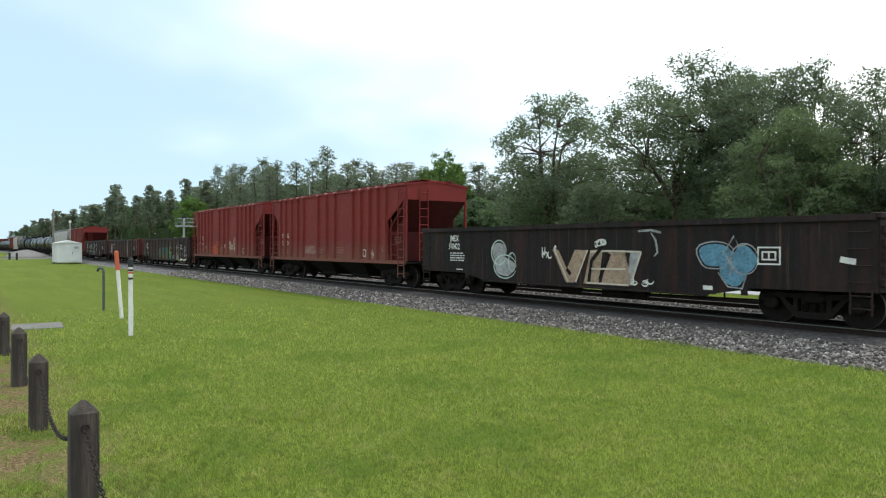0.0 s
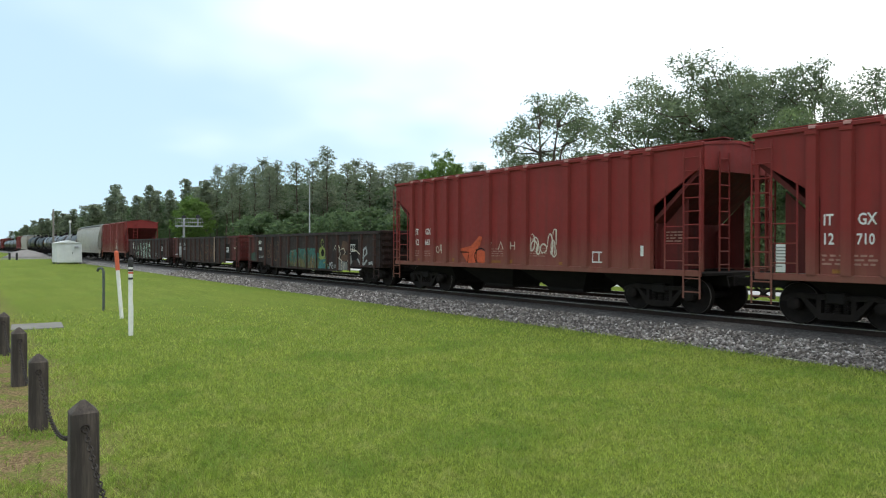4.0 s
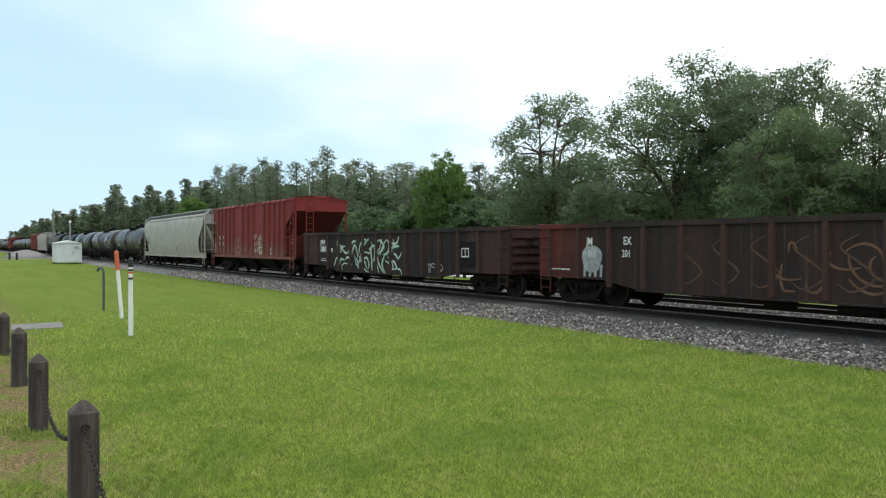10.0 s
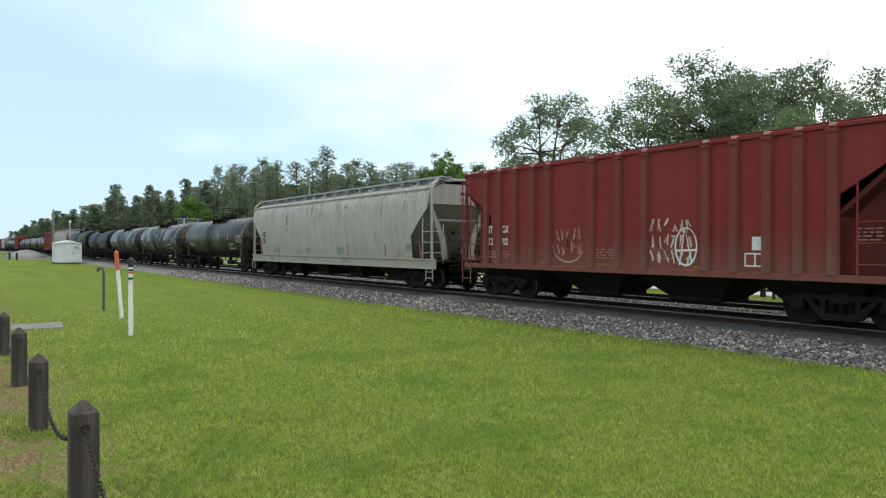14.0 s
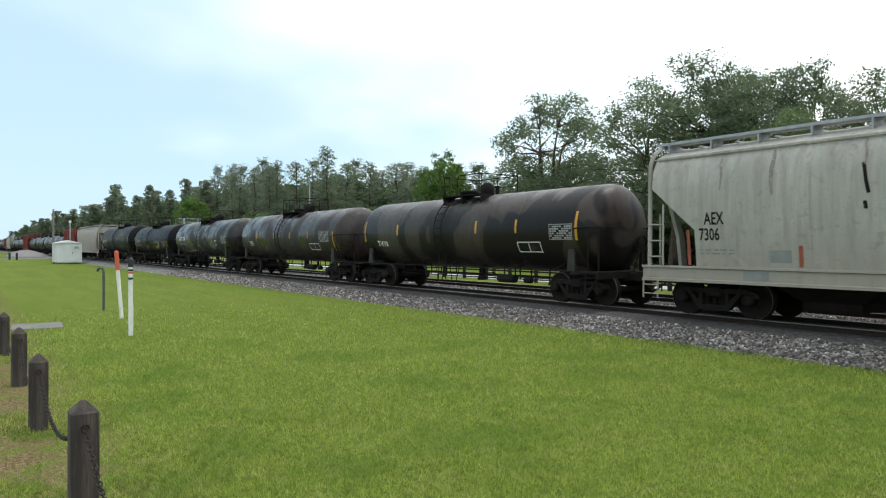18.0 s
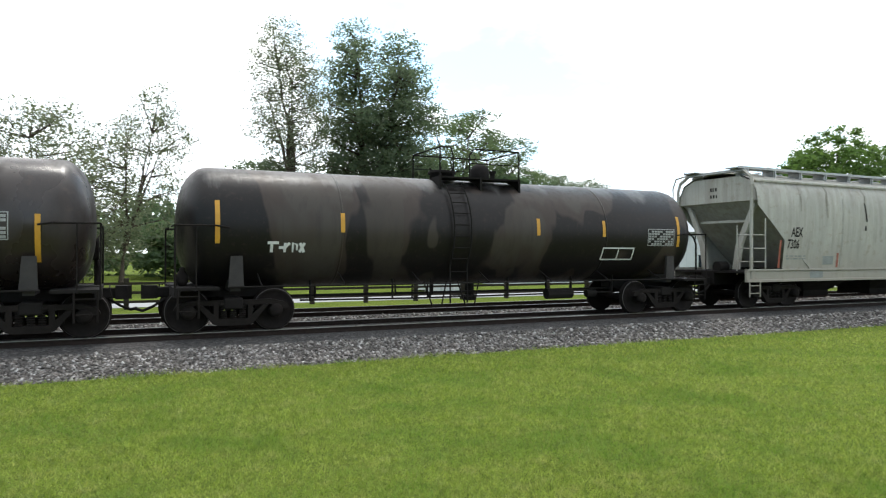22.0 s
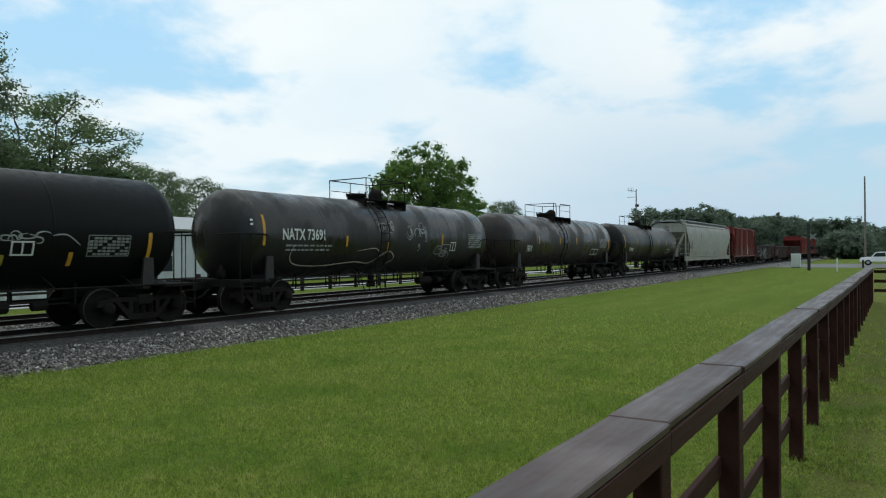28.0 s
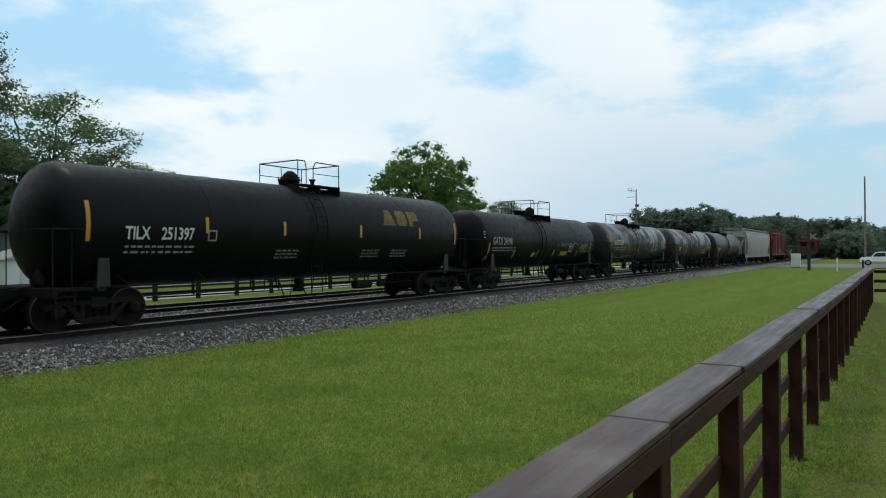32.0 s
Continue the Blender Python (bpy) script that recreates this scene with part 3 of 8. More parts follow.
M["gravel"] = plain("pale_gravel", (0.2, 0.19, 0.18), 0.95, 0, 0.25, 2.0, 0.4)
M["pole_wood"] = plain("grey_utility_pole_wood", (0.2, 0.18, 0.16), 0.9, 0, 0.25, 3.0, 0.2)
M["car_paint"] = plain("white_car_paint", (0.84, 0.84, 0.84), 0.25, 0, 0.04, 2.0, 0)
M["rubber"] = plain("black_rubber", (0.02, 0.02, 0.02), 0.85, 0, 0.2, 8.0, 0)
M["vent"] = plain("dull_grey_pipe_paint", (0.075, 0.088, 0.078), 0.6, 0.2, 0.2, 5.0, 0)
M["pale_road"] = plain("pale_concrete_road", (0.36, 0.36, 0.36), 0.85, 0, 0.1, 0.6, 0.1)


def stone_paint():
    n = Nodes("loose_stone", 0.9)
    g = n.noise(25.0, 3)
    col = n.ramp(n.island(), [(0.0, (0.04, 0.035, 0.031)), (0.5, (0.13, 0.113, 0.1)), (0.85, (0.285, 0.258, 0.235)), (1.0, (0.56, 0.53, 0.5))])
    col = n.mix(n.ramp(g, [(0.45, 0.0), (0.7, 0.5)]), col, (0.13, 0.115, 0.105))
    return n.color(col).m


M["stone"] = stone_paint()

# ---- geometry helpers ----
def mesh_of(name, bm, mats):
    me = bpy.data.meshes.new(name)
    bm.normal_update()
    bm.to_mesh(me)
    bm.free()
    for m in (mats if isinstance(mats, (list, tuple)) else [mats]):
        me.materials.append(m)
    return me


def part(name, bm, mat, parent=None, label="", at=None):
    """Links a bmesh, or a mesh that is there already, as one object under a thing or a part."""
    me = bm if isinstance(bm, bpy.types.Mesh) else mesh_of(name, bm, mat)
    ob = new(name, me)
    if at is not None:
        ob.matrix_basis = at
    ob.parent = parent
    if label:
        ob["label"] = label
    return ob


def empty(name, m, label, category, group="", kind=""):
    ob = new(name)
    ob.matrix_basis = m
    ob.empty_display_size = 0.2
    return tagged(ob, label, category, group, kind)


def box(bm, x0, x1, y0, y1, z0, z1, bev=0.0):
    vs = [bm.verts.new(p) for p in ((x0, y0, z0), (x1, y0, z0), (x1, y1, z0), (x0, y1, z0), (x0, y0, z1), (x1, y0, z1), (x1, y1, z1), (x0, y1, z1))]
    fs = [bm.faces.new([vs[i] for i in q]) for q in ((3, 2, 1, 0), (4, 5, 6, 7), (0, 1, 5, 4), (1, 2, 6, 5), (2, 3, 7, 6), (3, 0, 4, 7))]
    if bev:
        es = list({e for f in fs for e in f.edges})
        bmesh.ops.bevel(bm, geom=es, offset=bev, segments=1, affect="EDGES", profile=0.5)
    return bm


def rod(bm, p, q, r, seg=6, r2=None):
    p, q = Vector(p), Vector(q)
    d = (q - p)
    if d.length < 1e-6:
        return bm
    a = d.orthogonal().normalized()
    b = d.normalized().cross(a)
    r2 = r if r2 is None else r2
    rings = []
    for c, rr in ((p, r), (q, r2)):
        rings.append([bm.verts.new(c + (a * math.cos(2 * math.pi * i / seg) + b * math.sin(2 * math.pi * i / seg)) * rr) for i in range(seg)])
    for i in range(seg):
        bm.faces.new((rings[0][i], rings[0][(i + 1) % seg], rings[1][(i + 1) % seg], rings[1][i]))
    bm.faces.new(rings[0][::-1])
    bm.faces.new(rings[1])
    return bm


def pipe(bm, pts, r, seg=6):
    for p, q in zip(pts, pts[1:]):
        rod(bm, p, q, r, seg)
    return bm


def prism(bm, poly, y0, y1, axis="y"):
    """A polygon in (x, z), or (x, y) for axis z, (y, z) for axis x, drawn out along the axis."""
    def put(u, v, w):
        return {"y": (u, w, v), "z": (u, v, w), "x": (w, u, v)}[axis]
    a = [bm.verts.new(put(u, v, y0)) for u, v in poly]
    b = [bm.verts.new(put(u, v, y1)) for u, v in poly]
    n = len(poly)
    for i in range(n):
        bm.faces.new((a[i], a[(i + 1) % n], b[(i + 1) % n], b[i]))
    bm.faces.new(a[::-1])
    bm.faces.new(b)
    bmesh.ops.recalc_face_normals(bm, faces=bm.faces[:])
    return bm


def lathe(bm, prof, axis="y", seg=20, mat_at=None, cap=True):
    """Turns (position along the axis, radius) into a body of revolution."""
    rings = []
    for w, r in prof:
        ring = []
        for i in range(seg):
            a = 2 * math.pi * i / seg
            u, v = r * math.cos(a), r * math.sin(a)
            ring.append(bm.verts.new({"y": (u, w, v), "x": (w, u, v), "z": (u, v, w)}[axis]))
        rings.append(ring)
    for k in range(len(rings) - 1):
        for i in range(seg):
            f = bm.faces.new((rings[k][i], rings[k][(i + 1) % seg], rings[k + 1][(i + 1) % seg], rings[k + 1][i]))
            f.smooth = True
            if mat_at:
                f.material_index = mat_at(k)
    if cap:
        bm.faces.new(rings[0])
        bm.faces.new(rings[-1])
    bmesh.ops.recalc_face_normals(bm, faces=bm.faces[:])
    return bm


def tank_side(radius, zc):
    return lambda x, z: -math.sqrt(max(0.01, radius * radius - (z - zc) ** 2))


def stroke(bm, pts, width, side, off=0.008):
    """A painted stroke along (x, z) points on a car's near side."""
    n = len(pts)
    left, right = [], []
    for i, (x, z) in enumerate(pts):
        ax, az = pts[max(0, i - 1)]
        bx, bz = pts[min(n - 1, i + 1)]
        dx, dz = bx - ax, bz - az
        ln = math.hypot(dx, dz) or 1
        w = width[i] if isinstance(width, (list, tuple)) else width
        nx, nz = -dz / ln * w / 2, dx / ln * w / 2
        left.append(bm.verts.new((x + nx, side(x + nx, z + nz) - off, z + nz)))
        right.append(bm.verts.new((x - nx, side(x - nx, z - nz) - off, z - nz)))
    for i in range(n - 1):
        bm.faces.new((left[i], right[i], right[i + 1], left[i + 1]))
    return bm


def bar(bm, x0, x1, z0, z1, side, off=0.008, n=1):
    """A painted rectangle on a car's near side, in n strips upwards so that it follows a curve."""
    for i in range(n):
        a, b = z0 + (z1 - z0) * i / n, z0 + (z1 - z0) * (i + 1) / n
        bm.faces.new([bm.verts.new((x, side(x, z) - off, z)) for x, z in ((x0, a), (x1, a), (x1, b), (x0, b))])
    return bm


def frame_bars(bm, x0, x1, z0, z1, w, side, off=0.01, cols=1):
    bar(bm, x0, x1, z0, z0 + w, side, off)
    bar(bm, x0, x1, z1 - w, z1, side, off)
    for i in range(cols + 1):
        x = x0 + (x1 - x0 - w) * i / cols
        bar(bm, x, x + w, z0 + w, z1 - w, side, off, 4)
    return bm


FONT_CACHE = {}


def letters(text, size, x, z, side, off=0.009, squeeze=1.0):
    """Lettering on a car's near side, as flat faces."""
    key = text
    if key not in FONT_CACHE:
        cu = bpy.data.curves.new("lettering", "FONT")
        cu.body, cu.size, cu.resolution_u = text, 1.0, 2
        cu.offset = 0.018
        ob = bpy.data.objects.new("lettering", cu)
        me = bpy.data.meshes.new_from_object(ob)
        FONT_CACHE[key] = ([v.co[:2] for v in me.vertices], [tuple(p.vertices) for p in me.polygons])
        bpy.data.objects.remove(ob)
        bpy.data.meshes.remove(me)
        bpy.data.curves.remove(cu)
    vs, fs = FONT_CACHE[key]
    bm = bmesh.new()
    out = []
    for u, v in vs:
        px, pz = x + u * size * squeeze, z + v * size * 1.35
        out.append(bm.verts.new((px, side(px, pz) - off, pz)))
    for f in fs:
        try:
            bm.faces.new([out[i] for i in f])
        except ValueError:
            pass
    bmesh.ops.recalc_face_normals(bm, faces=bm.faces[:])
    return bm


def small_print(bm, x0, x1, z0, rows, side, rng, h=0.05, gap=0.09):
    """Stencilled lines too small to read: bars."""
    for r in range(rows):
        z, x = z0 - r * gap, x0
        while x < x1 - 0.06:
            w = rng.uniform(0.06, 0.22)
            bar(bm, x, min(x1, x + w), z, z + h, side)
            x += w + rng.uniform(0.03, 0.08)
    return bm


def scribble(rng, x0, x1, z0, z1, n, loops=2, pts=14):
    """Free-hand looping spray strokes inside a rectangle."""
    out = []
    for _ in range(n):
        cx, cz = rng.uniform(x0, x1), rng.uniform(z0 + 0.2 * (z1 - z0), z1 - 0.2 * (z1 - z0))
        rx, rz = (x1 - x0) * rng.uniform(0.05, 0.16), (z1 - z0) * rng.uniform(0.18, 0.42)
        a0, sw = rng.uniform(0, 6.28), rng.uniform(2.0, 3.2) * loops * rng.choice((-1, 1))
        dx = rng.uniform(-0.3, 0.3) * (x1 - x0) * 0.3
        line = []
        for i in range(pts):
            u = i / (pts - 1)
            a = a0 + sw * u
            line.append((min(x1, max(x0, cx + rx * math.cos(a) + dx * u)), min(z1, max(z0, cz + rz * math.sin(a) * (1 - 0.3 * u)))))
        out.append(line)
    return out


# ---- running gear, shared by all cars ----
WHEEL_R, AXLE = 0.457, 0.89
TRAIN, SPINNING = [], []


def wheelset_mesh():
    bm = bmesh.new()
    prof = [(-0.98, 0.07), (-0.98, 0.1), (-0.86, 0.1), (-0.84, 0.09), (-0.825, 0.2), (-0.80, 0.38), (-0.825, 0.40), (-0.825, WHEEL_R - 0.012), (-0.815, WHEEL_R), (-0.72, WHEEL_R + 0.004),
            (-0.70, WHEEL_R + 0.03), (-0.685, WHEEL_R + 0.02), (-0.69, 0.38), (-0.72, 0.2), (-0.69, 0.12), (-0.66, 0.085)]
    prof = prof + [(-w, r) for w, r in prof[::-1]]
    rim = {7, 23}
    return mesh_of("wheelset", lathe(bm, prof, "y", 28, lambda k: 1 if k in rim else 0), [M["wheel"], M["tread"]])


def side_frame_mesh():
    """Cast three-piece truck side frame with its spring window and journal ends."""
    bm = bmesh.new()
    y0, y1 = -0.08, 0.08
    # top chord, bottom chord, columns, journal boxes
    prism(bm, [(-1.18, 0.50), (-1.12, 0.62), (-0.80, 0.70), (-0.45, 0.69), (0.45, 0.69), (0.80, 0.70), (1.12, 0.62), (1.18, 0.50), (0.98, 0.50), (0.76, 0.60), (0.4, 0.58), (-0.4, 0.58), (-0.76, 0.60), (-0.98, 0.50)], y0, y1)
    prism(bm, [(-0.74, 0.60), (-0.60, 0.58), (-0.30, 0.30), (0.30, 0.30), (0.60, 0.58), (0.74, 0.60), (0.40, 0.19), (0.30, 0.16), (-0.30, 0.16), (-0.40, 0.19)], y0, y1)
    for s in (-1, 1):
        box(bm, min(s * 0.30, s * 0.40), max(s * 0.30, s * 0.40), y0, y1, 0.30, 0.60)
        lathe_bm = bmesh.new()
        lathe(lathe_bm, [(-0.14, 0.05), (-0.14, 0.13), (-0.05, 0.15), (0.08, 0.15)], "y", 12)
        me = bpy.data.meshes.new("tmp")
        lathe_bm.to_mesh(me)
        lathe_bm.free()
        n0 = len(bm.verts)
        bm.from_mesh(me)
        bm.verts.ensure_lookup_table()
        bmesh.ops.translate(bm, verts=bm.verts[n0:], vec=(s * AXLE, 0, WHEEL_R))
        bpy.data.meshes.remove(me)
    for x in (-0.19, 0.0, 0.19):
        for k in range(6):
            rod(bm, (x, 0, 0.31 + k * 0.045), (x, 0, 0.335 + k * 0.045), 0.075, 8)
    box(bm, -0.28, 0.28, -0.1, 0.06, 0.57, 0.64, 0.015)
    return mesh_of("side_frame", bm, M["truck"])


def bolster_mesh():
    bm = bmesh.new()
    box(bm, -0.2, 0.2, -1.12, 1.12, 0.5, 0.74, 0.03)
    box(bm, -0.62, 0.62, -0.06, 0.06, 0.42, 0.5)
    for s in (-1, 1):
        box(bm, s * 0.5 - 0.05, s * 0.5 + 0.05, -0.9, 0.9, 0.3, 0.42, 0.01)
    lathe_r = 0.2
    rod(bm, (0, 0, 0.74), (0, 0, 0.86), lathe_r, 12)
    return mesh_of("truck", bm, M["under"])


def coupler_mesh():
    bm = bmesh.new()
    box(bm, -0.35, 0.25, -0.1, 0.1, 0.73, 0.95, 0.02)
    prism(bm, [(0.2, -0.16), (0.42, -0.18), (0.52, -0.08), (0.42, 0.0), (0.44, 0.12), (0.52, 0.2), (0.34, 0.2), (0.2, 0.14)], 0.71, 0.99, "z")
    rod(bm, (0.1, -0.95, 0.98), (0.1, 0.0, 1.0), 0.015)
    rod(bm, (0.1, -0.95, 0.98), (0.16, -0.95, 0.72), 0.015)
    pipe(bm, [(0.05, 0.28, 0.72), (0.3, 0.3, 0.55), (0.5, 0.24, 0.46), (0.62, 0.12, 0.5)], 0.03)
    return mesh_of("coupler", bm, M["under"])


def brake_wheel_mesh():
    bm = bmesh.new()
    pts = [(0, 0.28 * math.cos(2 * math.pi * i / 14), 0.28 * math.sin(2 * math.pi * i / 14)) for i in range(15)]
    pipe(bm, pts, 0.016, 5)
    for i in range(5):
        a = 2 * math.pi * i / 5
        rod(bm, (0, 0, 0), (0, 0.28 * math.cos(a), 0.28 * math.sin(a)), 0.011, 5)
    rod(bm, (-0.12, 0, 0), (0.04, 0, 0), 0.05, 8)
    return mesh_of("brake_wheel", bm, M["truck"])


GEAR = dict(wheelset=wheelset_mesh(), side_frame=side_frame_mesh(), truck=bolster_mesh(), coupler=coupler_mesh(), brake_wheel=brake_wheel_mesh())


def running_gear(car, half, truck_x, spin=True):
    for s in (-1, 1):
        tr = part("truck", GEAR["truck"], None, car, "dark cast-steel truck with two axles", pose(s * truck_x, 0, 0))
        for yy in (-1, 1):
            part("side_frame", GEAR["side_frame"], None, tr, "", pose(0, yy * 1.0, 0, 0, 0, 0 if yy < 0 else 180))
        for xx in (-1, 1):
            w = part("wheelset", GEAR["wheelset"], None, tr, "rusty steel wheels with bright worn rims", pose(xx * AXLE, 0, WHEEL_R))
            if spin:
                SPINNING.append((w, xx * AXLE))
        part("coupler", GEAR["coupler"], None, car, "", pose(s * (half + 0.15), 0, 0, 0, 0, 0 if s > 0 else 180))


def car_empty(name, front, rear, label, category, group="train of freight cars"):
    xc = (front + rear) / 2
    car = empty(name, pose(xc, TRACK_Y, RAIL_Z), label, category, group)
    TRAIN.append((car, xc))
    return car


def ladder(bm, x0, x1, y, z0, z1, n, r=0.016):
    for x in (x0, x1):
        rod(bm, (x, y, z0), (x, y, z1), r * 1.3)
    for i in range(n):
        z = z0 + (z1 - z0) * (i + 0.5) / n
        rod(bm, (x0, y, z), (x1, y, z), r)
    return bm


# ---- gondola cars ----
def gondola_side_mesh(half, top, mat):
    bm = bmesh.new()
    prism(bm, [(-half, 0.80), (-5.4, 0.78), (-4.2, 0.57), (4.2, 0.57), (5.4, 0.77), (half, 0.80), (half, top - 0.1), (-half, top - 0.1)], -0.025, 0.025)
    return mesh_of("side_panel", bm, mat)


def gondola(front, rear, mat, label, posts=14, top=2.35, seed=1, spin=True, post_depth=0.075):
    half = (front - rear) / 2
    car = car_empty("gondola_car", front, rear, label, "gondola car")
    side_me = gondola_side_mesh(half, top, mat)
    bm = bmesh.new()
    prism(bm, [(-0.085, 0.0), (-0.055, -post_depth), (0.055, -post_depth), (0.085, 0.0)], 0.0, 1.0, "z")
    post_me = mesh_of("side_post", bm, mat if mat is M["gon_black"] else M["gon_post"])
    chord = bmesh.new()
    prism(chord, [(-0.07, top - 0.13), (0.07, top - 0.13), (0.08, top - 0.02), (0.04, top), (-0.06, top)], -half, half, "x")
    chord_me = mesh_of("top_chord", chord, mat)
    for s in (-1, 1):
        part("side_panel", side_me, None, car, "", pose(0, s * 1.475, 0))
        part("top_chord", chord_me, None, car, "", pose(0, s * 1.5, 0, 0, 0, 0))
        flange = bmesh.new()
        box(flange, -4.2, 4.2, -0.06, 0.06, 0.53, 0.57)
        part("bottom_flange", flange, mat, car, "", pose(0, s * 1.5, 0))
        for i in range(posts):
            x = -half + 0.45 + (2 * half - 0.9) * i / (posts - 1)
            low = 0.8 if abs(x) > 5.2 else 0.6
            m = Matrix.Translation((x, s * 1.5, low)) @ Matrix.Diagonal((1, 1 if s < 0 else -1, top - 0.13 - low, 1))
            part("side_post", post_me, None, car, "", m)
    for s in (-1, 1):
        bm = bmesh.new()
        box(bm, s * half - 0.03, s * half + 0.03, -1.45, 1.45, 0.8, top - 0.06)
        end = part("end_wall", bm, mat, car)
        for k in range(5):
            rb = bmesh.new()
            z = 1.0 + k * 0.26
            prism(rb, [(-1.4, z - 0.07), (1.4, z - 0.07), (1.4, z + 0.07), (-1.4, z + 0.07)], s * half + s * 0.031, s * half + s * 0.1, "x")
            part("end_rib", rb, mat, end)
        bm = bmesh.new()
        box(bm, s * half - 0.08, s * half + 0.08, -1.54, 1.54, top - 0.1, top + 0.02, 0.015)
        part("end_chord", bm, mat, car)
        for k in range(4):
            bm = bmesh.new()
            z = 1.0 + k * 0.33
            pipe(bm, [(s * (half - 0.1), -1.5, z), (s * (half - 0.1), -1.6, z), (s * (half - 0.5), -1.6, z), (s * (half - 0.5), -1.5, z)], 0.014)
            part("grab_iron", bm, mat, car)
        bm = bmesh.new()
        ladder(bm, s * (half - 0.08), s * (half - 0.48), -1.52, 0.35, 0.85, 2)
        part("stirrup_step", bm, mat, car)
    bm = bmesh.new()
    box(bm, -half + 0.05, half - 0.05, -1.44, 1.44, 0.98, 1.06)
    part("floor", bm, M["under"], car)
    bm = bmesh.new()
    box(bm, -half, half, -0.28, 0.28, 0.62, 0.97, 0.02)
    for x in (-4.6, -2.3, 0, 2.3, 4.6):
        box(bm, x - 0.06, x + 0.06, -1.44, 1.44, 0.7, 0.97)
    part("centre_sill", bm, M["under"], car)
    bm = bmesh.new()
    rod(bm, (-1.0, -1.0, 0.46), (-0.3, -1.0, 0.46), 0.12, 10)
    rod(bm, (0.6, -0.95, 0.43), (1.4, -0.95, 0.43), 0.16, 10)
    box(bm, 1.6, 2.1, -1.15, -0.85, 0.36, 0.56, 0.02)
    pipe(bm, [(-6, -0.6, 0.5), (-1.0, -1.0, 0.46), (0.8, -0.95, 0.43), (6, -0.6, 0.46)], 0.022)
    pipe(bm, [(-2.4, -1.2, 0.58), (-2.3, -1.2, 0.42), (2.6, -1.2, 0.42), (2.7, -1.2, 0.58)], 0.018)
    for x in (-4.0, -2.8, 2.9, 3.6, 4.4):
        rod(bm, (x, -1.1, 0.44), (x, -1.1, 0.62), 0.022)
    part("brake_rigging", bm, M["under"], car)
    part("brake_wheel", GEAR["brake_wheel"], None, car, "", pose(half + 0.22, -0.7, 1.75))
    running_gear(car, half, half - 1.45, spin)
    return car


# ---- red ribbed covered hoppers ----
RED_POSTS = (-5.69, -5.0, -4.25, -3.44, -2.75, -1.03, -0.1, 0.77, 2.54, 3.27, 4.04, 4.73, 5.42)


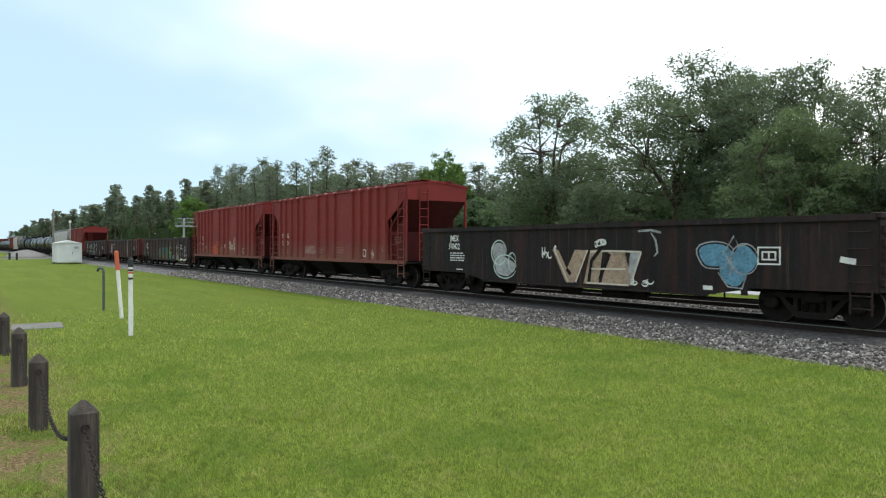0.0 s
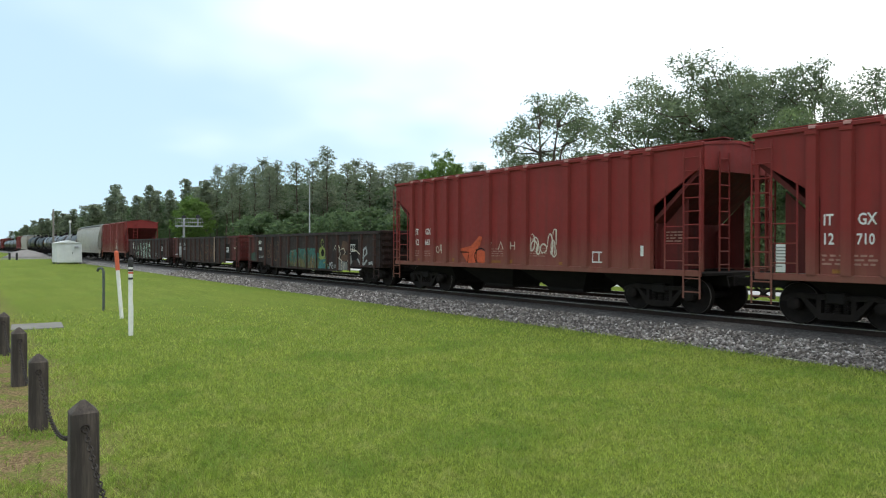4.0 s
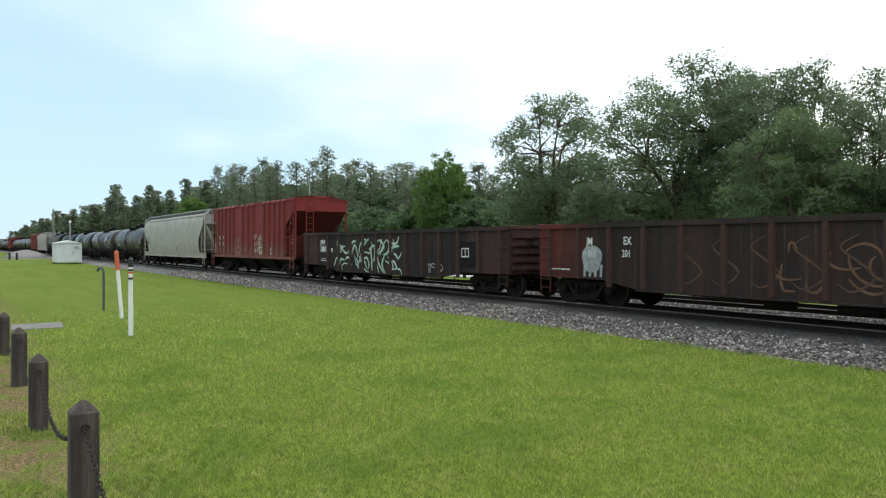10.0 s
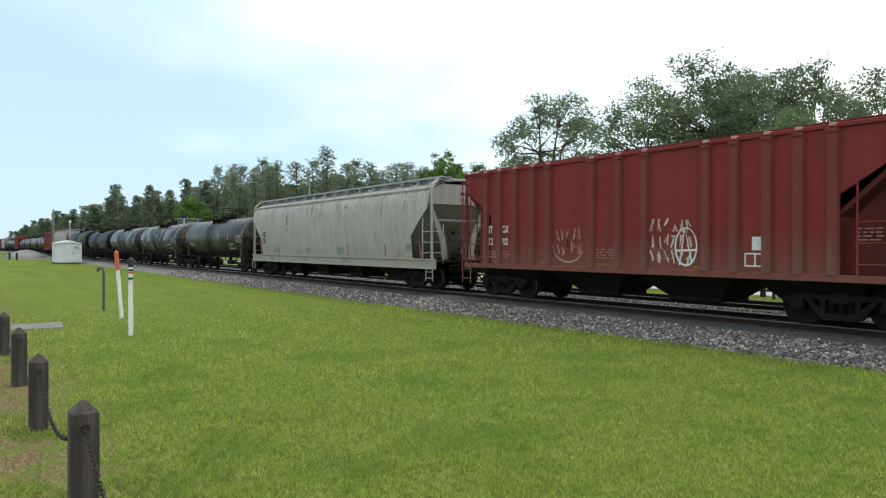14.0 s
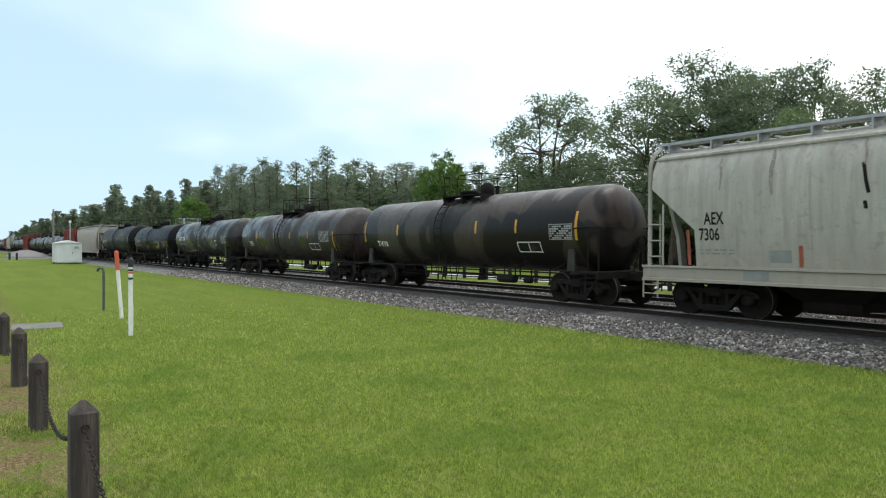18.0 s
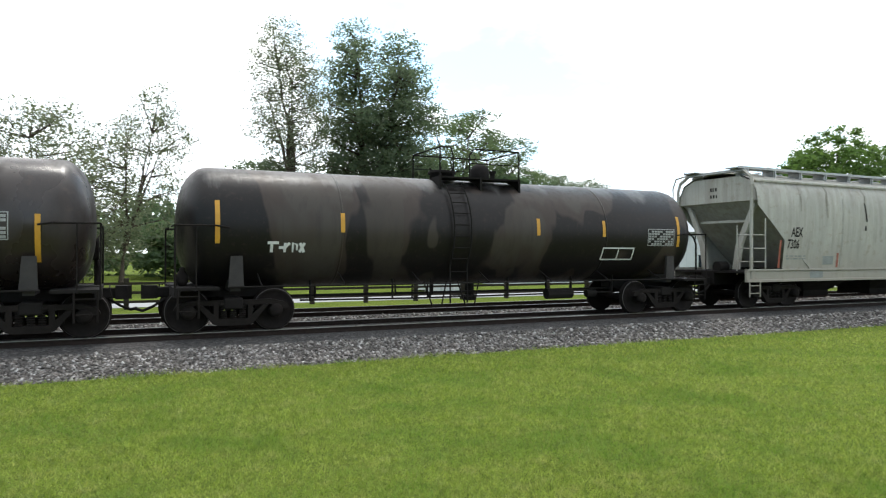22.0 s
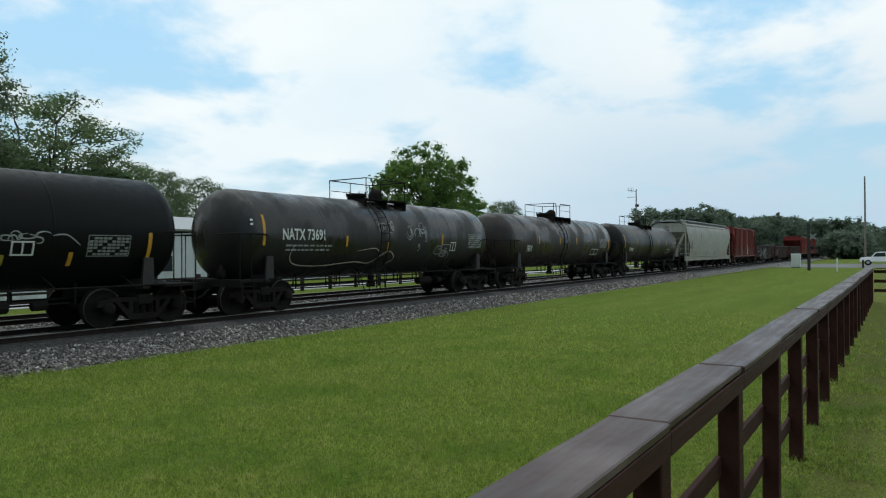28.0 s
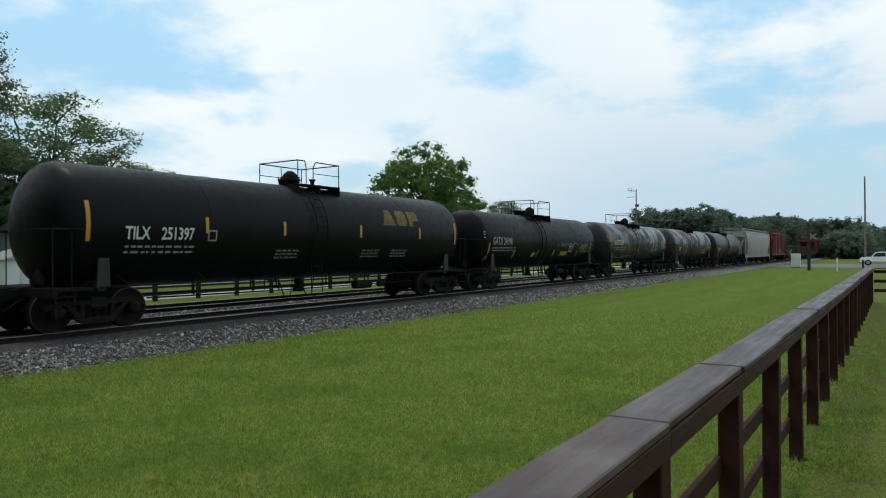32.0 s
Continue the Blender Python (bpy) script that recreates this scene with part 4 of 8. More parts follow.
def ribbed_hopper(front, rear, mat, label, spin=True, posts=RED_POSTS, name="covered_hopper_car", rib="red_post"):
    half = (front - rear) / 2
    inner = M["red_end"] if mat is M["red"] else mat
    car = car_empty(name, front, rear, label, "hopper car")
    side = bmesh.new()
    e = half - 1.48
    prism(side, [(-e, 1.1), (e, 1.1), (e, 2.72), (half - 0.08, 3.62), (half - 0.05, 4.12), (-half + 0.05, 4.12), (-half + 0.08, 3.62), (-e, 2.72)], -0.03, 0.03)
    side_me = mesh_of("side_sheet", side, mat)
    bm = bmesh.new()
    prism(bm, [(-0.125, 0.0), (-0.1, -0.105), (0.1, -0.105), (0.125, 0.0)], 1.12, 4.08, "z")
    for z in (4.02,):
        box(bm, -0.12, 0.12, -0.13, 0.0, z, z + 0.08)
    cl = bmesh.new()
    box(cl, -0.07, 0.07, -0.085, 0.085, 4.14, 4.215, 0.01)
    clip_me = mesh_of("roof_clip", cl, M["faded_pink"])
    post_me = mesh_of("side_post", bm, M[rib] if mat is M["red"] else mat)
    for s in (-1, 1):
        part("side_sheet", side_me, None, car, "", pose(0, s * 1.47, 0))
        bm = bmesh.new()
        box(bm, -half + 0.1, half - 0.1, -0.07, 0.07, 0.98, 1.13, 0.012)
        part("side_sill", bm, mat, car, "", pose(0, s * 1.5, 0))
        bm = bmesh.new()
        box(bm, -half + 0.02, half - 0.02, -0.05, 0.07, 4.1, 4.2, 0.015)
        part("top_chord", bm, mat, car, "", pose(0, s * 1.5, 0))
        for x in posts:
            part("side_post", post_me, None, car, "", pose(x, s * 1.5, 0) if s < 0 else pose(x, s * 1.5, 0, 0, 0, 180))
            part("roof_clip", clip_me, None, car, "pale worn roof clip", pose(x, s * 1.5, 0))
    # roof with its hatches and running boards
    bm = bmesh.new()
    prism(bm, [(-1.54, 4.17), (-0.8, 4.3), (0, 4.35), (0.8, 4.3), (1.54, 4.17), (1.54, 4.13), (0, 4.28), (-1.54, 4.13)], -half, half, "x")
    roof = part("roof", bm, mat, car)
    for i in range(6):
        x = -half + 1.3 + i * (2 * half - 2.6) / 5
        bm = bmesh.new()
        box(bm, x - 0.9, x + 0.9, -0.28, 0.28, 4.34, 4.4, 0.02)
        part("hatch", bm, mat, roof)
    for yy in (-1, 1):
        bm = bmesh.new()
        box(bm, -half - 0.06, half + 0.06, yy * 0.6 - 0.2, yy * 0.6 + 0.2, 4.345, 4.37)
        part("running_board", bm, mat, roof)
    for s in (-1, 1):
        # end slope sheet and the open end frame
        bm = bmesh.new()
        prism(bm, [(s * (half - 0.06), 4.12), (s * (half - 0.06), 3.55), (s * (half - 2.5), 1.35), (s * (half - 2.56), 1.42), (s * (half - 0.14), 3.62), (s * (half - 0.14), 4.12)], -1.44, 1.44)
        part("slope_sheet", bm, inner, car, "grimy red slope sheet, darkened in its paint for the shaded open end")
        bm = bmesh.new()
        prism(bm, [(-1.44, 3.55), (1.44, 3.55), (1.46, 4.14), (0.8, 4.27), (0, 4.31), (-0.8, 4.27), (-1.46, 4.14)], s * (half - 0.055), s * (half - 0.03), "x")
        part("end_bulkhead", bm, mat, car)
        bm = bmesh.new()
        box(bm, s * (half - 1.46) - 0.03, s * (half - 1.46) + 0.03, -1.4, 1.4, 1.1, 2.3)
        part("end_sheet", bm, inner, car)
        for yy in (-1, 1):
            bm = bmesh.new()
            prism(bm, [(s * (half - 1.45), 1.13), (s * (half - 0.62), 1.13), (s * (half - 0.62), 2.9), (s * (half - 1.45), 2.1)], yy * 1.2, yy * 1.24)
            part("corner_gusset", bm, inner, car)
            bm = bmesh.new()
            box(bm, s * (half - 0.1) - 0.05, s * (half - 0.1) + 0.05, yy * 1.46 - 0.03, yy * 1.46 + 0.03, 1.1, 3.65)
            part("end_post", bm, mat, car)
        bm = bmesh.new()
        ladder(bm, s * (half - 0.05), s * (half - 0.5), -1.6, 0.45, 4.0, 11)
        rod(bm, (s * (half - 1.05), -1.58, 1.1), (s * (half - 1.05), -1.58, 3.1), 0.02)
        for k in range(3):
            rod(bm, (s * (half - 0.5), -1.58, 1.35 + 0.42 * k), (s * (half - 1.05), -1.58, 1.35 + 0.42 * k), 0.014)
        part("ladder", bm, mat, car)
        bm = bmesh.new()
        ladder(bm, -0.9, -0.5, 0, 1.1, 4.0, 9)
        part("end_ladder", bm, mat, car, "", pose(s * (half + 0.02), 0, 0, 0, 0, 90))
        bm = bmesh.new()
        box(bm, s * (half - 1.5) - 0.0, s * (half - 1.5) + s * 1.5, -1.45, 1.45, 1.0, 1.06) if s > 0 else box(bm, -half, -half + 1.5, -1.45, 1.45, 1.0, 1.06)
        part("end_platform", bm, M["under"], car)
    for x in (-4.75, -1.6, 1.6, 4.75):
        bm = bmesh.new()
        w = 1.6 if abs(x) < 3 else 1.3
        v = []
        for z, wx, wy in ((1.1, w, 1.35), (0.42, 0.75, 0.62), (0.32, 0.75, 0.62)):
            v.append([bm.verts.new((x + a * wx, b * wy, z)) for a, b in ((-1, -1), (1, -1), (1, 1), (-1, 1))])
        for k in range(2):
            for i in range(4):
                bm.faces.new((v[k][i], v[k][(i + 1) % 4], v[k + 1][(i + 1) % 4], v[k + 1][i]))
        bm.faces.new(v[2])
        bm.faces.new(v[0])
        bmesh.ops.recalc_face_normals(bm, faces=bm.faces[:])
        part("discharge_hopper", bm, M["under"], car)
    bm = bmesh.new()
    box(bm, -half, half, -0.25, 0.25, 0.72, 1.04)
    part("centre_sill", bm, M["under"], car)
    part("brake_wheel", GEAR["brake_wheel"], None, car, "", pose(half + 0.1, 0.75, 2.3))
    running_gear(car, half, half - 1.6, spin)
    return car


# ---- smooth-sided pale hopper ----
SHELL = ((1.46, 1.2), (1.5, 1.6), (1.56, 2.1), (1.6, 2.6), (1.6, 3.15), (1.54, 3.6), (1.36, 3.93), (1.0, 4.1), (0.5, 4.18), (0.0, 4.2))


def shell_side(x, z):
    for (y0, z0), (y1, z1) in zip(SHELL, SHELL[1:]):
        if z0 <= z <= z1:
            return -(y0 + (y1 - y0) * (z - z0) / (z1 - z0))
    return -1.47


def smooth_hopper(front, rear, mat, label, spin=True):
    half = (front - rear) / 2
    car = car_empty("covered_hopper_car", front, rear, label, "hopper car")

    def ext(z):
        return half - 1.55 if z <= 2.1 else (half - 0.35 if z >= 3.15 else half - 1.55 + 1.2 * (z - 2.1) / 1.05)
    bm = bmesh.new()
    loop = list(SHELL) + [(-y, z) for y, z in SHELL[-2::-1]]
    nx = 14
    grid = [[bm.verts.new((ext(z) * (2 * i / nx - 1), -y, z)) for i in range(nx + 1)] for y, z in loop]
    for k in range(len(grid) - 1):
        for i in range(nx):
            f = bm.faces.new((grid[k][i], grid[k][i + 1], grid[k + 1][i + 1], grid[k + 1][i]))
            f.smooth = True
    bmesh.ops.recalc_face_normals(bm, faces=bm.faces[:])
    part("shell", bm, mat, car)
    for x in (-half * 0.55, 0.0, half * 0.55):
        bm = bmesh.new()
        bar(bm, x - 0.035, x + 0.035, 1.24, 3.9, shell_side, 0.012, 12)
        part("side_seam", bm, mat, car)
    bm = bmesh.new()
    box(bm, -half + 0.4, half - 0.4, -1.46, -1.4, 3.86, 3.93, 0.01)
    part("roof_lip", bm, mat, car)
    for s in (-1, 1):
        bm = bmesh.new()
        prism(bm, [(-1.54, 3.3), (1.54, 3.3), (1.5, 3.6), (1.3, 3.92), (0.9, 4.08), (-0.9, 4.08), (-1.3, 3.92), (-1.5, 3.6)], s * (half - 0.42), s * (half - 0.36), "x")
        panel = part("end_panel", bm, mat, car)
        for k, (y, w) in enumerate(((0.0, 0.07), (0.11, 0.05), (0.2, 0.06), (-0.02, 0.04), (0.09, 0.06), (0.2, 0.06))):
            bm = bmesh.new()
            box(bm, s * (half - 0.357) - 0.002, s * (half - 0.357) + 0.002, y - w / 2, y + w / 2, 3.67 - 0.22 * (k // 3), 3.78 - 0.22 * (k // 3))
            part("stencil_mark", bm, M["under"], panel)
        bm = bmesh.new()
        prism(bm, [(s * (half - 0.4), 3.33), (s * (half - 0.46), 3.36), (s * (half - 2.9), 1.25), (s * (half - 2.8), 1.2)], -1.5, 1.5)
        part("slope_sheet", bm, mat, car)
        bm = bmesh.new()
        box(bm, s * (half - 0.78) - 0.05, s * (half - 0.78) + 0.05, -1.0, 1.0, 2.66, 2.75, 0.01)
        part("cross_tie", bm, mat, car)
        for yy in (-1, 1):
            bm = bmesh.new()
            pipe(bm, [(s * (half - 0.2), yy * 1.48, 0.95), (s * (half - 0.22), yy * 1.48, 3.75), (s * (half - 0.26), yy * 1.42, 4.02), (s * (half - 0.3), yy * 1.1, 4.24)], 0.055)
            part("corner_post", bm, mat, car, "thick pale corner post")
            bm = bmesh.new()
            prism(bm, [(yy * 1.42, 3.34), (yy * 1.28, 3.34), (yy * 0.62, 1.95), (yy * 0.5, 1.2), (yy * 0.72, 1.2), (yy * 0.84, 1.95)], s * (half - 0.52), s * (half - 0.62), "x")
            part("end_brace", bm, mat, car)
        bm = bmesh.new()
        box(bm, s * (half - 0.3) - 0.04, s * (half - 0.3) + 0.04, -1.2, 1.2, 4.2, 4.29, 0.01)
        part("end_walkway", bm, M["galv"], car)
        # short ladders stand on each side of the corner post
        bm = bmesh.new()
        rod(bm, (s * (half - 0.68), -1.58, 1.2), (s * (half - 0.68), -1.58, 2.75), 0.024)
        for z in (1.45, 1.85, 2.25):
            rod(bm, (s * (half - 0.2), -1.54, z), (s * (half - 0.68), -1.58, z), 0.018)
        ladder(bm, s * (half - 0.06), s * (half - 0.5), -1.55, 0.4, 0.85, 2)
        part("ladder", bm, mat, car)
        bm = bmesh.new()
        rod(bm, (s * (half - 0.16), -1.0, 1.05), (s * (half - 0.16), -1.0, 2.55), 0.024)
        for z in (1.45, 1.85, 2.25):
            rod(bm, (s * (half - 0.16), -1.46, z), (s * (half - 0.16), -1.0, z), 0.018)
        part("end_ladder", bm, mat, car)
        bm = bmesh.new()
        pipe(bm, [(s * (half - 0.3), 1.15, 4.27), (s * (half - 0.26), 1.62, 4.2), (s * (half - 0.22), 1.72, 3.9), (s * (half - 0.22), 1.7, 2.9), (s * (half - 0.22), 1.5, 2.8)], 0.024)
        part("hand_rail", bm, mat, car)
        bm = bmesh.new()
        pipe(bm, [(s * (half - 0.12), 0.6, 1.1), (s * (half - 0.12), 0.6, 2.0), (s * (half - 0.12), 0.7, 2.2), (s * (half - 0.12), 1.05, 2.5)], 0.03)
        rod(bm, (s * (half - 0.5), -0.25, 1.28), (s * (half - 0.12), -0.25, 1.28), 0.17, 12)
        part("brake_gear", bm, M["under"], car)
    for yy in (-1, 1):
        bm = bmesh.new()
        prism(bm, [(yy * 1.42, 0.84), (yy * 1.53, 0.84), (yy * 1.53, 0.9), (yy * 1.49, 0.92), (yy * 1.49, 1.16), (yy * 1.54, 1.18), (yy * 1.54, 1.23), (yy * 1.42, 1.23)], -half, half, "x")
        part("side_sill", bm, mat, car)
    bm = bmesh.new()
    box(bm, -half + 0.35, half - 0.35, -0.3, 0.3, 4.19, 4.26, 0.02)
    hatch = part("trough_hatch", bm, mat, car)
    for i in range(18):
        x = -half + 0.9 + i * (2 * half - 1.8) / 17
        bm = bmesh.new()
        box(bm, x - 0.03, x + 0.03, -0.38, 0.38, 4.26, 4.3)
        part("hatch_strap", bm, M["galv"], hatch)
    for yy in (-1, 1):
        bm = bmesh.new()
        box(bm, -half + 0.1, half - 0.1, yy * 0.85 - 0.24, yy * 0.85 + 0.24, 4.3, 4.33)
        for i in range(16):
            x = -half + 0.5 + i * (2 * half - 1.0) / 15
            box(bm, x - 0.02, x + 0.02, yy * 0.85 - 0.2, yy * 0.85 + 0.2, 4.1, 4.3)
            box(bm, x - 0.02, x + 0.02, yy * 1.1 - 0.02, yy * 1.1 + 0.02, 4.03, 4.33)
        box(bm, -half + 0.1, half - 0.1, yy * 1.1 - 0.015, yy * 1.1 + 0.015, 4.28, 4.35)
        part("running_board", bm, M["galv"], car, "galvanised roof walkway")
    for x in (-5.2, -1.75, 1.75, 5.2):
        bm = bmesh.new()
        v = []
        for z, wx, wy in ((1.22, 1.7, 1.38), (0.48, 0.62, 0.6), (0.3, 0.62, 0.6)):
            v.append([bm.verts.new((x + a * wx, b * wy, z)) for a, b in ((-1, -1), (1, -1), (1, 1), (-1, 1))])
        for k in range(2):
            for i in range(4):
                bm.faces.new((v[k][i], v[k][(i + 1) % 4], v[k + 1][(i + 1) % 4], v[k + 1][i]))
        bm.faces.new(v[2])
        bm.faces.new(v[0])
        bmesh.ops.recalc_face_normals(bm, faces=bm.faces[:])
        part("discharge_hopper", bm, M["under"], car)
    bm = bmesh.new()
    box(bm, -half, half, -0.25, 0.25, 0.72, 1.1)
    part("centre_sill", bm, M["under"], car)
    bm = bmesh.new()
    for s in (-1, 1):
        box(bm, min(s * half, s * (half - 2.6)), max(s * half, s * (half - 2.6)), -1.4, 1.4, 1.1, 1.16)
    part("end_deck", bm, M["under"], car)
    part("brake_wheel", GEAR["brake_wheel"], None, car, "", pose(half - 0.1, -0.55, 2.2))
    running_gear(car, half, half - 1.75, spin)
    return car


# ---- tank cars ----
def tank_car(front, rear, mat, label, radius=1.33, zc=2.24, tapes=(), plat=(-1.05, 1.2), dome_x=0.5, spin=True, detail=True):
    half = (front - rear) / 2
    car = car_empty("tank_car", front, rear, label, "tank car")
    side = tank_side(radius, zc)
    bm = bmesh.new()
    head = [(half - 0.62 * (1 - math.sin(a)), radius * math.cos(a) ** 0.86) for a in [radians(k) for k in (0, 14, 28, 42, 55, 66, 76, 84, 89)]]
    prof = [(-x, r) for x, r in head[::-1]] + [(x, radius) for x in (-half * 0.5, -0.75, -0.74, 0.74, 0.75, half * 0.5)] + head
    lathe(bm, prof, "x", 48)
    bmesh.ops.translate(bm, verts=bm.verts[:], vec=(0, 0, zc))
    part("tank_shell", bm, mat, car)
    # weld bands round the barrel
    for x in (-half * 0.52, half * 0.52):
        b = bmesh.new()
        lathe(b, [(x - 0.03, radius - 0.01), (x - 0.02, radius + 0.006), (x + 0.02, radius + 0.006), (x + 0.03, radius - 0.01)], "x", 48, None, False)
        bmesh.ops.translate(b, verts=b.verts[:], vec=(0, 0, zc))
        part("weld_band", b, mat, car)
    top = zc + radius
    # platform round the manway, with its rails
    p0, p1 = plat
    bm = bmesh.new()
    for yy in (-0.62, 0.62):
        box(bm, p0, p1, yy - 0.24, yy + 0.24, top - 0.03, top + 0.01)
    for x in (p0, (p0 + p1) / 2, p1):
        box(bm, x - 0.03, x + 0.03, -0.86, 0.86, top - 0.3, top - 0.03)
        for yy in (-0.84, 0.84):
            box(bm, x - 0.03, x + 0.03, yy - 0.03, yy + 0.03, top - 0.34, top + 0.02)
    platform = part("platform", bm, M["under"], car)
    bm = bmesh.new()
    for yy in (-0.84, 0.84):
        xm = p0 + (p1 - p0) * 0.36
        if yy < 0:
            pipe(bm, [(p0, yy, top), (p0, yy, top + 0.72), (p0 + 0.3, yy, top + 0.72), (p0 + 0.36, yy, top + 0.5), (p0 + 0.36, yy, top)], 0.018)
            pipe(bm, [(xm, yy, top), (xm, yy, top + 0.55), (xm + 0.12, yy, top + 0.72), (p1, yy, top + 0.72), (p1, yy, top)], 0.018)
            rod(bm, (xm, yy, top + 0.36), (p1, yy, top + 0.36), 0.012)
        else:
            pipe(bm, [(p0, yy, top), (p0, yy, top + 0.72), (p1, yy, top + 0.72), (p1, yy, top)], 0.018)
            rod(bm, (p0, yy, top + 0.36), (p1, yy, top + 0.36), 0.012)
            rod(bm, ((p0 + p1) / 2, yy, top), ((p0 + p1) / 2, yy, top + 0.72), 0.015)
    for x in (p0, p1):
        rod(bm, (x, -0.84, top + 0.72), (x, 0.84, top + 0.72), 0.018)
    part("handrail", bm, M["under"], platform)
    bm = bmesh.new()
    lathe(bm, [(top - 0.1, 0.26), (top + 0.3, 0.26), (top + 0.4, 0.2), (top + 0.48, 0.08)], "z", 14)
    bmesh.ops.translate(bm, verts=bm.verts[:], vec=(dome_x, 0, 0))
    part("valve_dome", bm, M["under"], car)
    bm = bmesh.new()
    lathe(bm, [(top - 0.1, 0.32), (top + 0.14, 0.32), (top + 0.15, 0.36), (top + 0.22, 0.36), (top + 0.25, 0.1)], "z", 14)
    bmesh.ops.translate(bm, verts=bm.verts[:], vec=(p0 + 0.45, 0, 0))
    manway = part("manway", bm, M["under"], car)
    for k in range(6 if detail else 0):
        a = k * math.pi / 3
        bm = bmesh.new()
        rod(bm, (p0 + 0.45 + 0.33 * math.cos(a), 0.33 * math.sin(a), top + 0.1), (p0 + 0.45 + 0.33 * math.cos(a), 0.33 * math.sin(a), top + 0.3), 0.02)
        part("bolt", bm, M["under"], manway)
    bm = bmesh.new()
    rod(bm, (p1 - 0.25, 0.1, top - 0.05), (p1 - 0.25, 0.1, top + 0.26), 0.07, 8)
    rod(bm, (p1 - 0.25, 0.1, top + 0.26), (p1 - 0.25, 0.1, top + 0.32), 0.11, 8)
    part("safety_valve", bm, M["under"], car)
    # ladder up the barrel, following its curve
    for yy in (-1, 1):
        bm = bmesh.new()
        rungs = []
        lx0, lx1 = p0 + 0.12, p0 + 0.58
        arc = [(0.0, zc - radius - 0.45)]
        for k in range(9):
            a = radians(-35 + k * 11.5)
            arc.append(((radius + 0.09) * math.cos(a), zc + (radius + 0.09) * math.sin(a)))
        arc[0] = (arc[1][0] + 0.02, zc - radius - 0.42)
        for x in (lx0, lx1):
            pipe(bm, [(x, yy * y, z) for y, z in arc], 0.02)
        for k in range(len(arc) - 1):
            for u in ((0.2, 0.5, 0.8) if k == 0 else (0.5,)):
                y, z = arc[k][0] + (arc[k + 1][0] - arc[k][0]) * u, arc[k][1] + (arc[k + 1][1] - arc[k][1]) * u
                rungs.append(((lx0, yy * y, z), (lx1, yy * y, z)))
        lad = part("ladder", bm, M["under"], car)
        for a, b in rungs:
            bm = bmesh.new(); rod(bm, a, b, 0.014, 6); part("rung", bm, M["under"], lad)
        # long running rail at sill height and its brackets
        bm = bmesh.new()
        rod(bm, (-half + 0.9, yy * 1.46, 0.98), (half - 0.9, yy * 1.46, 0.98), 0.02)
        for k in range(7):
            x = -half + 1.6 + k * (2 * half - 3.2) / 6
            rod(bm, (x, yy * 1.46, 0.98), (x, yy * 0.9, zc - radius + 0.32), 0.016)
        part("side_rail", bm, M["under"], car)
    for s in (-1, 1):
        tx = half - 1.1
        bm = bmesh.new()
        box(bm, min(s * (half - 2.3), s * (half + 0.12)), max(s * (half - 2.3), s * (half + 0.12)), -0.3, 0.3, 0.7, 1.0, 0.02)
        part("stub_sill", bm, M["under"], car)
        bm = bmesh.new()
        box(bm, min(s * (half - 0.75), s * (half + 0.12)), max(s * (half - 0.75), s * (half + 0.12)), -1.45, 1.45, 0.92, 0.98)
        box(bm, s * (half + 0.06) - 0.06, s * (half + 0.06) + 0.06, -1.45, 1.45, 0.78, 0.98, 0.01)
        part("end_platform", bm, M["under"], car)
        for yy in (-1, 1):
            bm = bmesh.new()
            prism(bm, [(s * tx - 0.16, 0.95), (s * tx + 0.16, 0.95), (s * tx + 0.13, 1.62), (s * tx - 0.11, 1.62)], yy * 1.2, yy * 1.27)
            box(bm, s * tx - 0.1, s * tx + 0.1, min(yy * 0.3, yy * 1.2), max(yy * 0.3, yy * 1.2), 0.88, 1.1)
            part("saddle_bracket", bm, M["bracket"], car)
        for yy in (-1, 1):
            bm = bmesh.new()
            pipe(bm, [(s * (half - 0.95), yy * 1.38, 2.2), (s * (half - 0.7), yy * 1.42, 2.24), (s * (half + 0.1), yy * 1.42, 2.24), (s * (half + 0.1), yy * 1.42, 0.95)], 0.02)
            rod(bm, (s * (half - 0.3), yy * 1.42, 0.95), (s * (half - 0.3), yy * 1.42, 2.24), 0.015)
            rod(bm, (s * (half + 0.1), yy * 1.42, 2.24), (s * (half + 0.1), yy * 0.5, 2.24), 0.018)
            ladder(bm, s * (half + 0.05), s * (half - 0.35), yy * 1.44, 0.36, 0.95, 2)
            part("end_rail", bm, M["truck"], car)
    # piping under the barrel
    bm = bmesh.new()
    rod(bm, (0.2, 0, zc - radius - 0.3), (0.2, 0, zc - radius + 0.1), 0.12, 10)
    rod(bm, (0.2, 0, zc - radius - 0.45), (0.2, 0, zc - radius - 0.3), 0.17, 10)
    part("outlet_valve", bm, M["under"], car)
    bm = bmesh.new()
    pipe(bm, [(-half + 2.6, -0.6, 0.62), (-1.6, -0.7, 0.6), (half - 2.6, -0.6, 0.62)], 0.022)
    pipe(bm, [(-half + 2.4, -0.2, 0.7), (half - 2.4, -0.2, 0.7)], 0.03)
    rod(bm, (2.1, -0.75, 0.62), (2.9, -0.75, 0.62), 0.14, 10)
    rod(bm, (3.4, -0.75, 0.6), (3.7, -0.75, 0.6), 0.1, 8)
    for x in (-4.2, -2.2, -1.2, 1.0, 2.2, 3.0, 4.4):
        rod(bm, (x, -0.62, 0.6), (x, -0.62, zc - radius + 0.18), 0.025)
        rod(bm, (x + 0.2, -0.3, 0.66), (x + 0.2, -0.3, zc - radius + 0.06), 0.025)
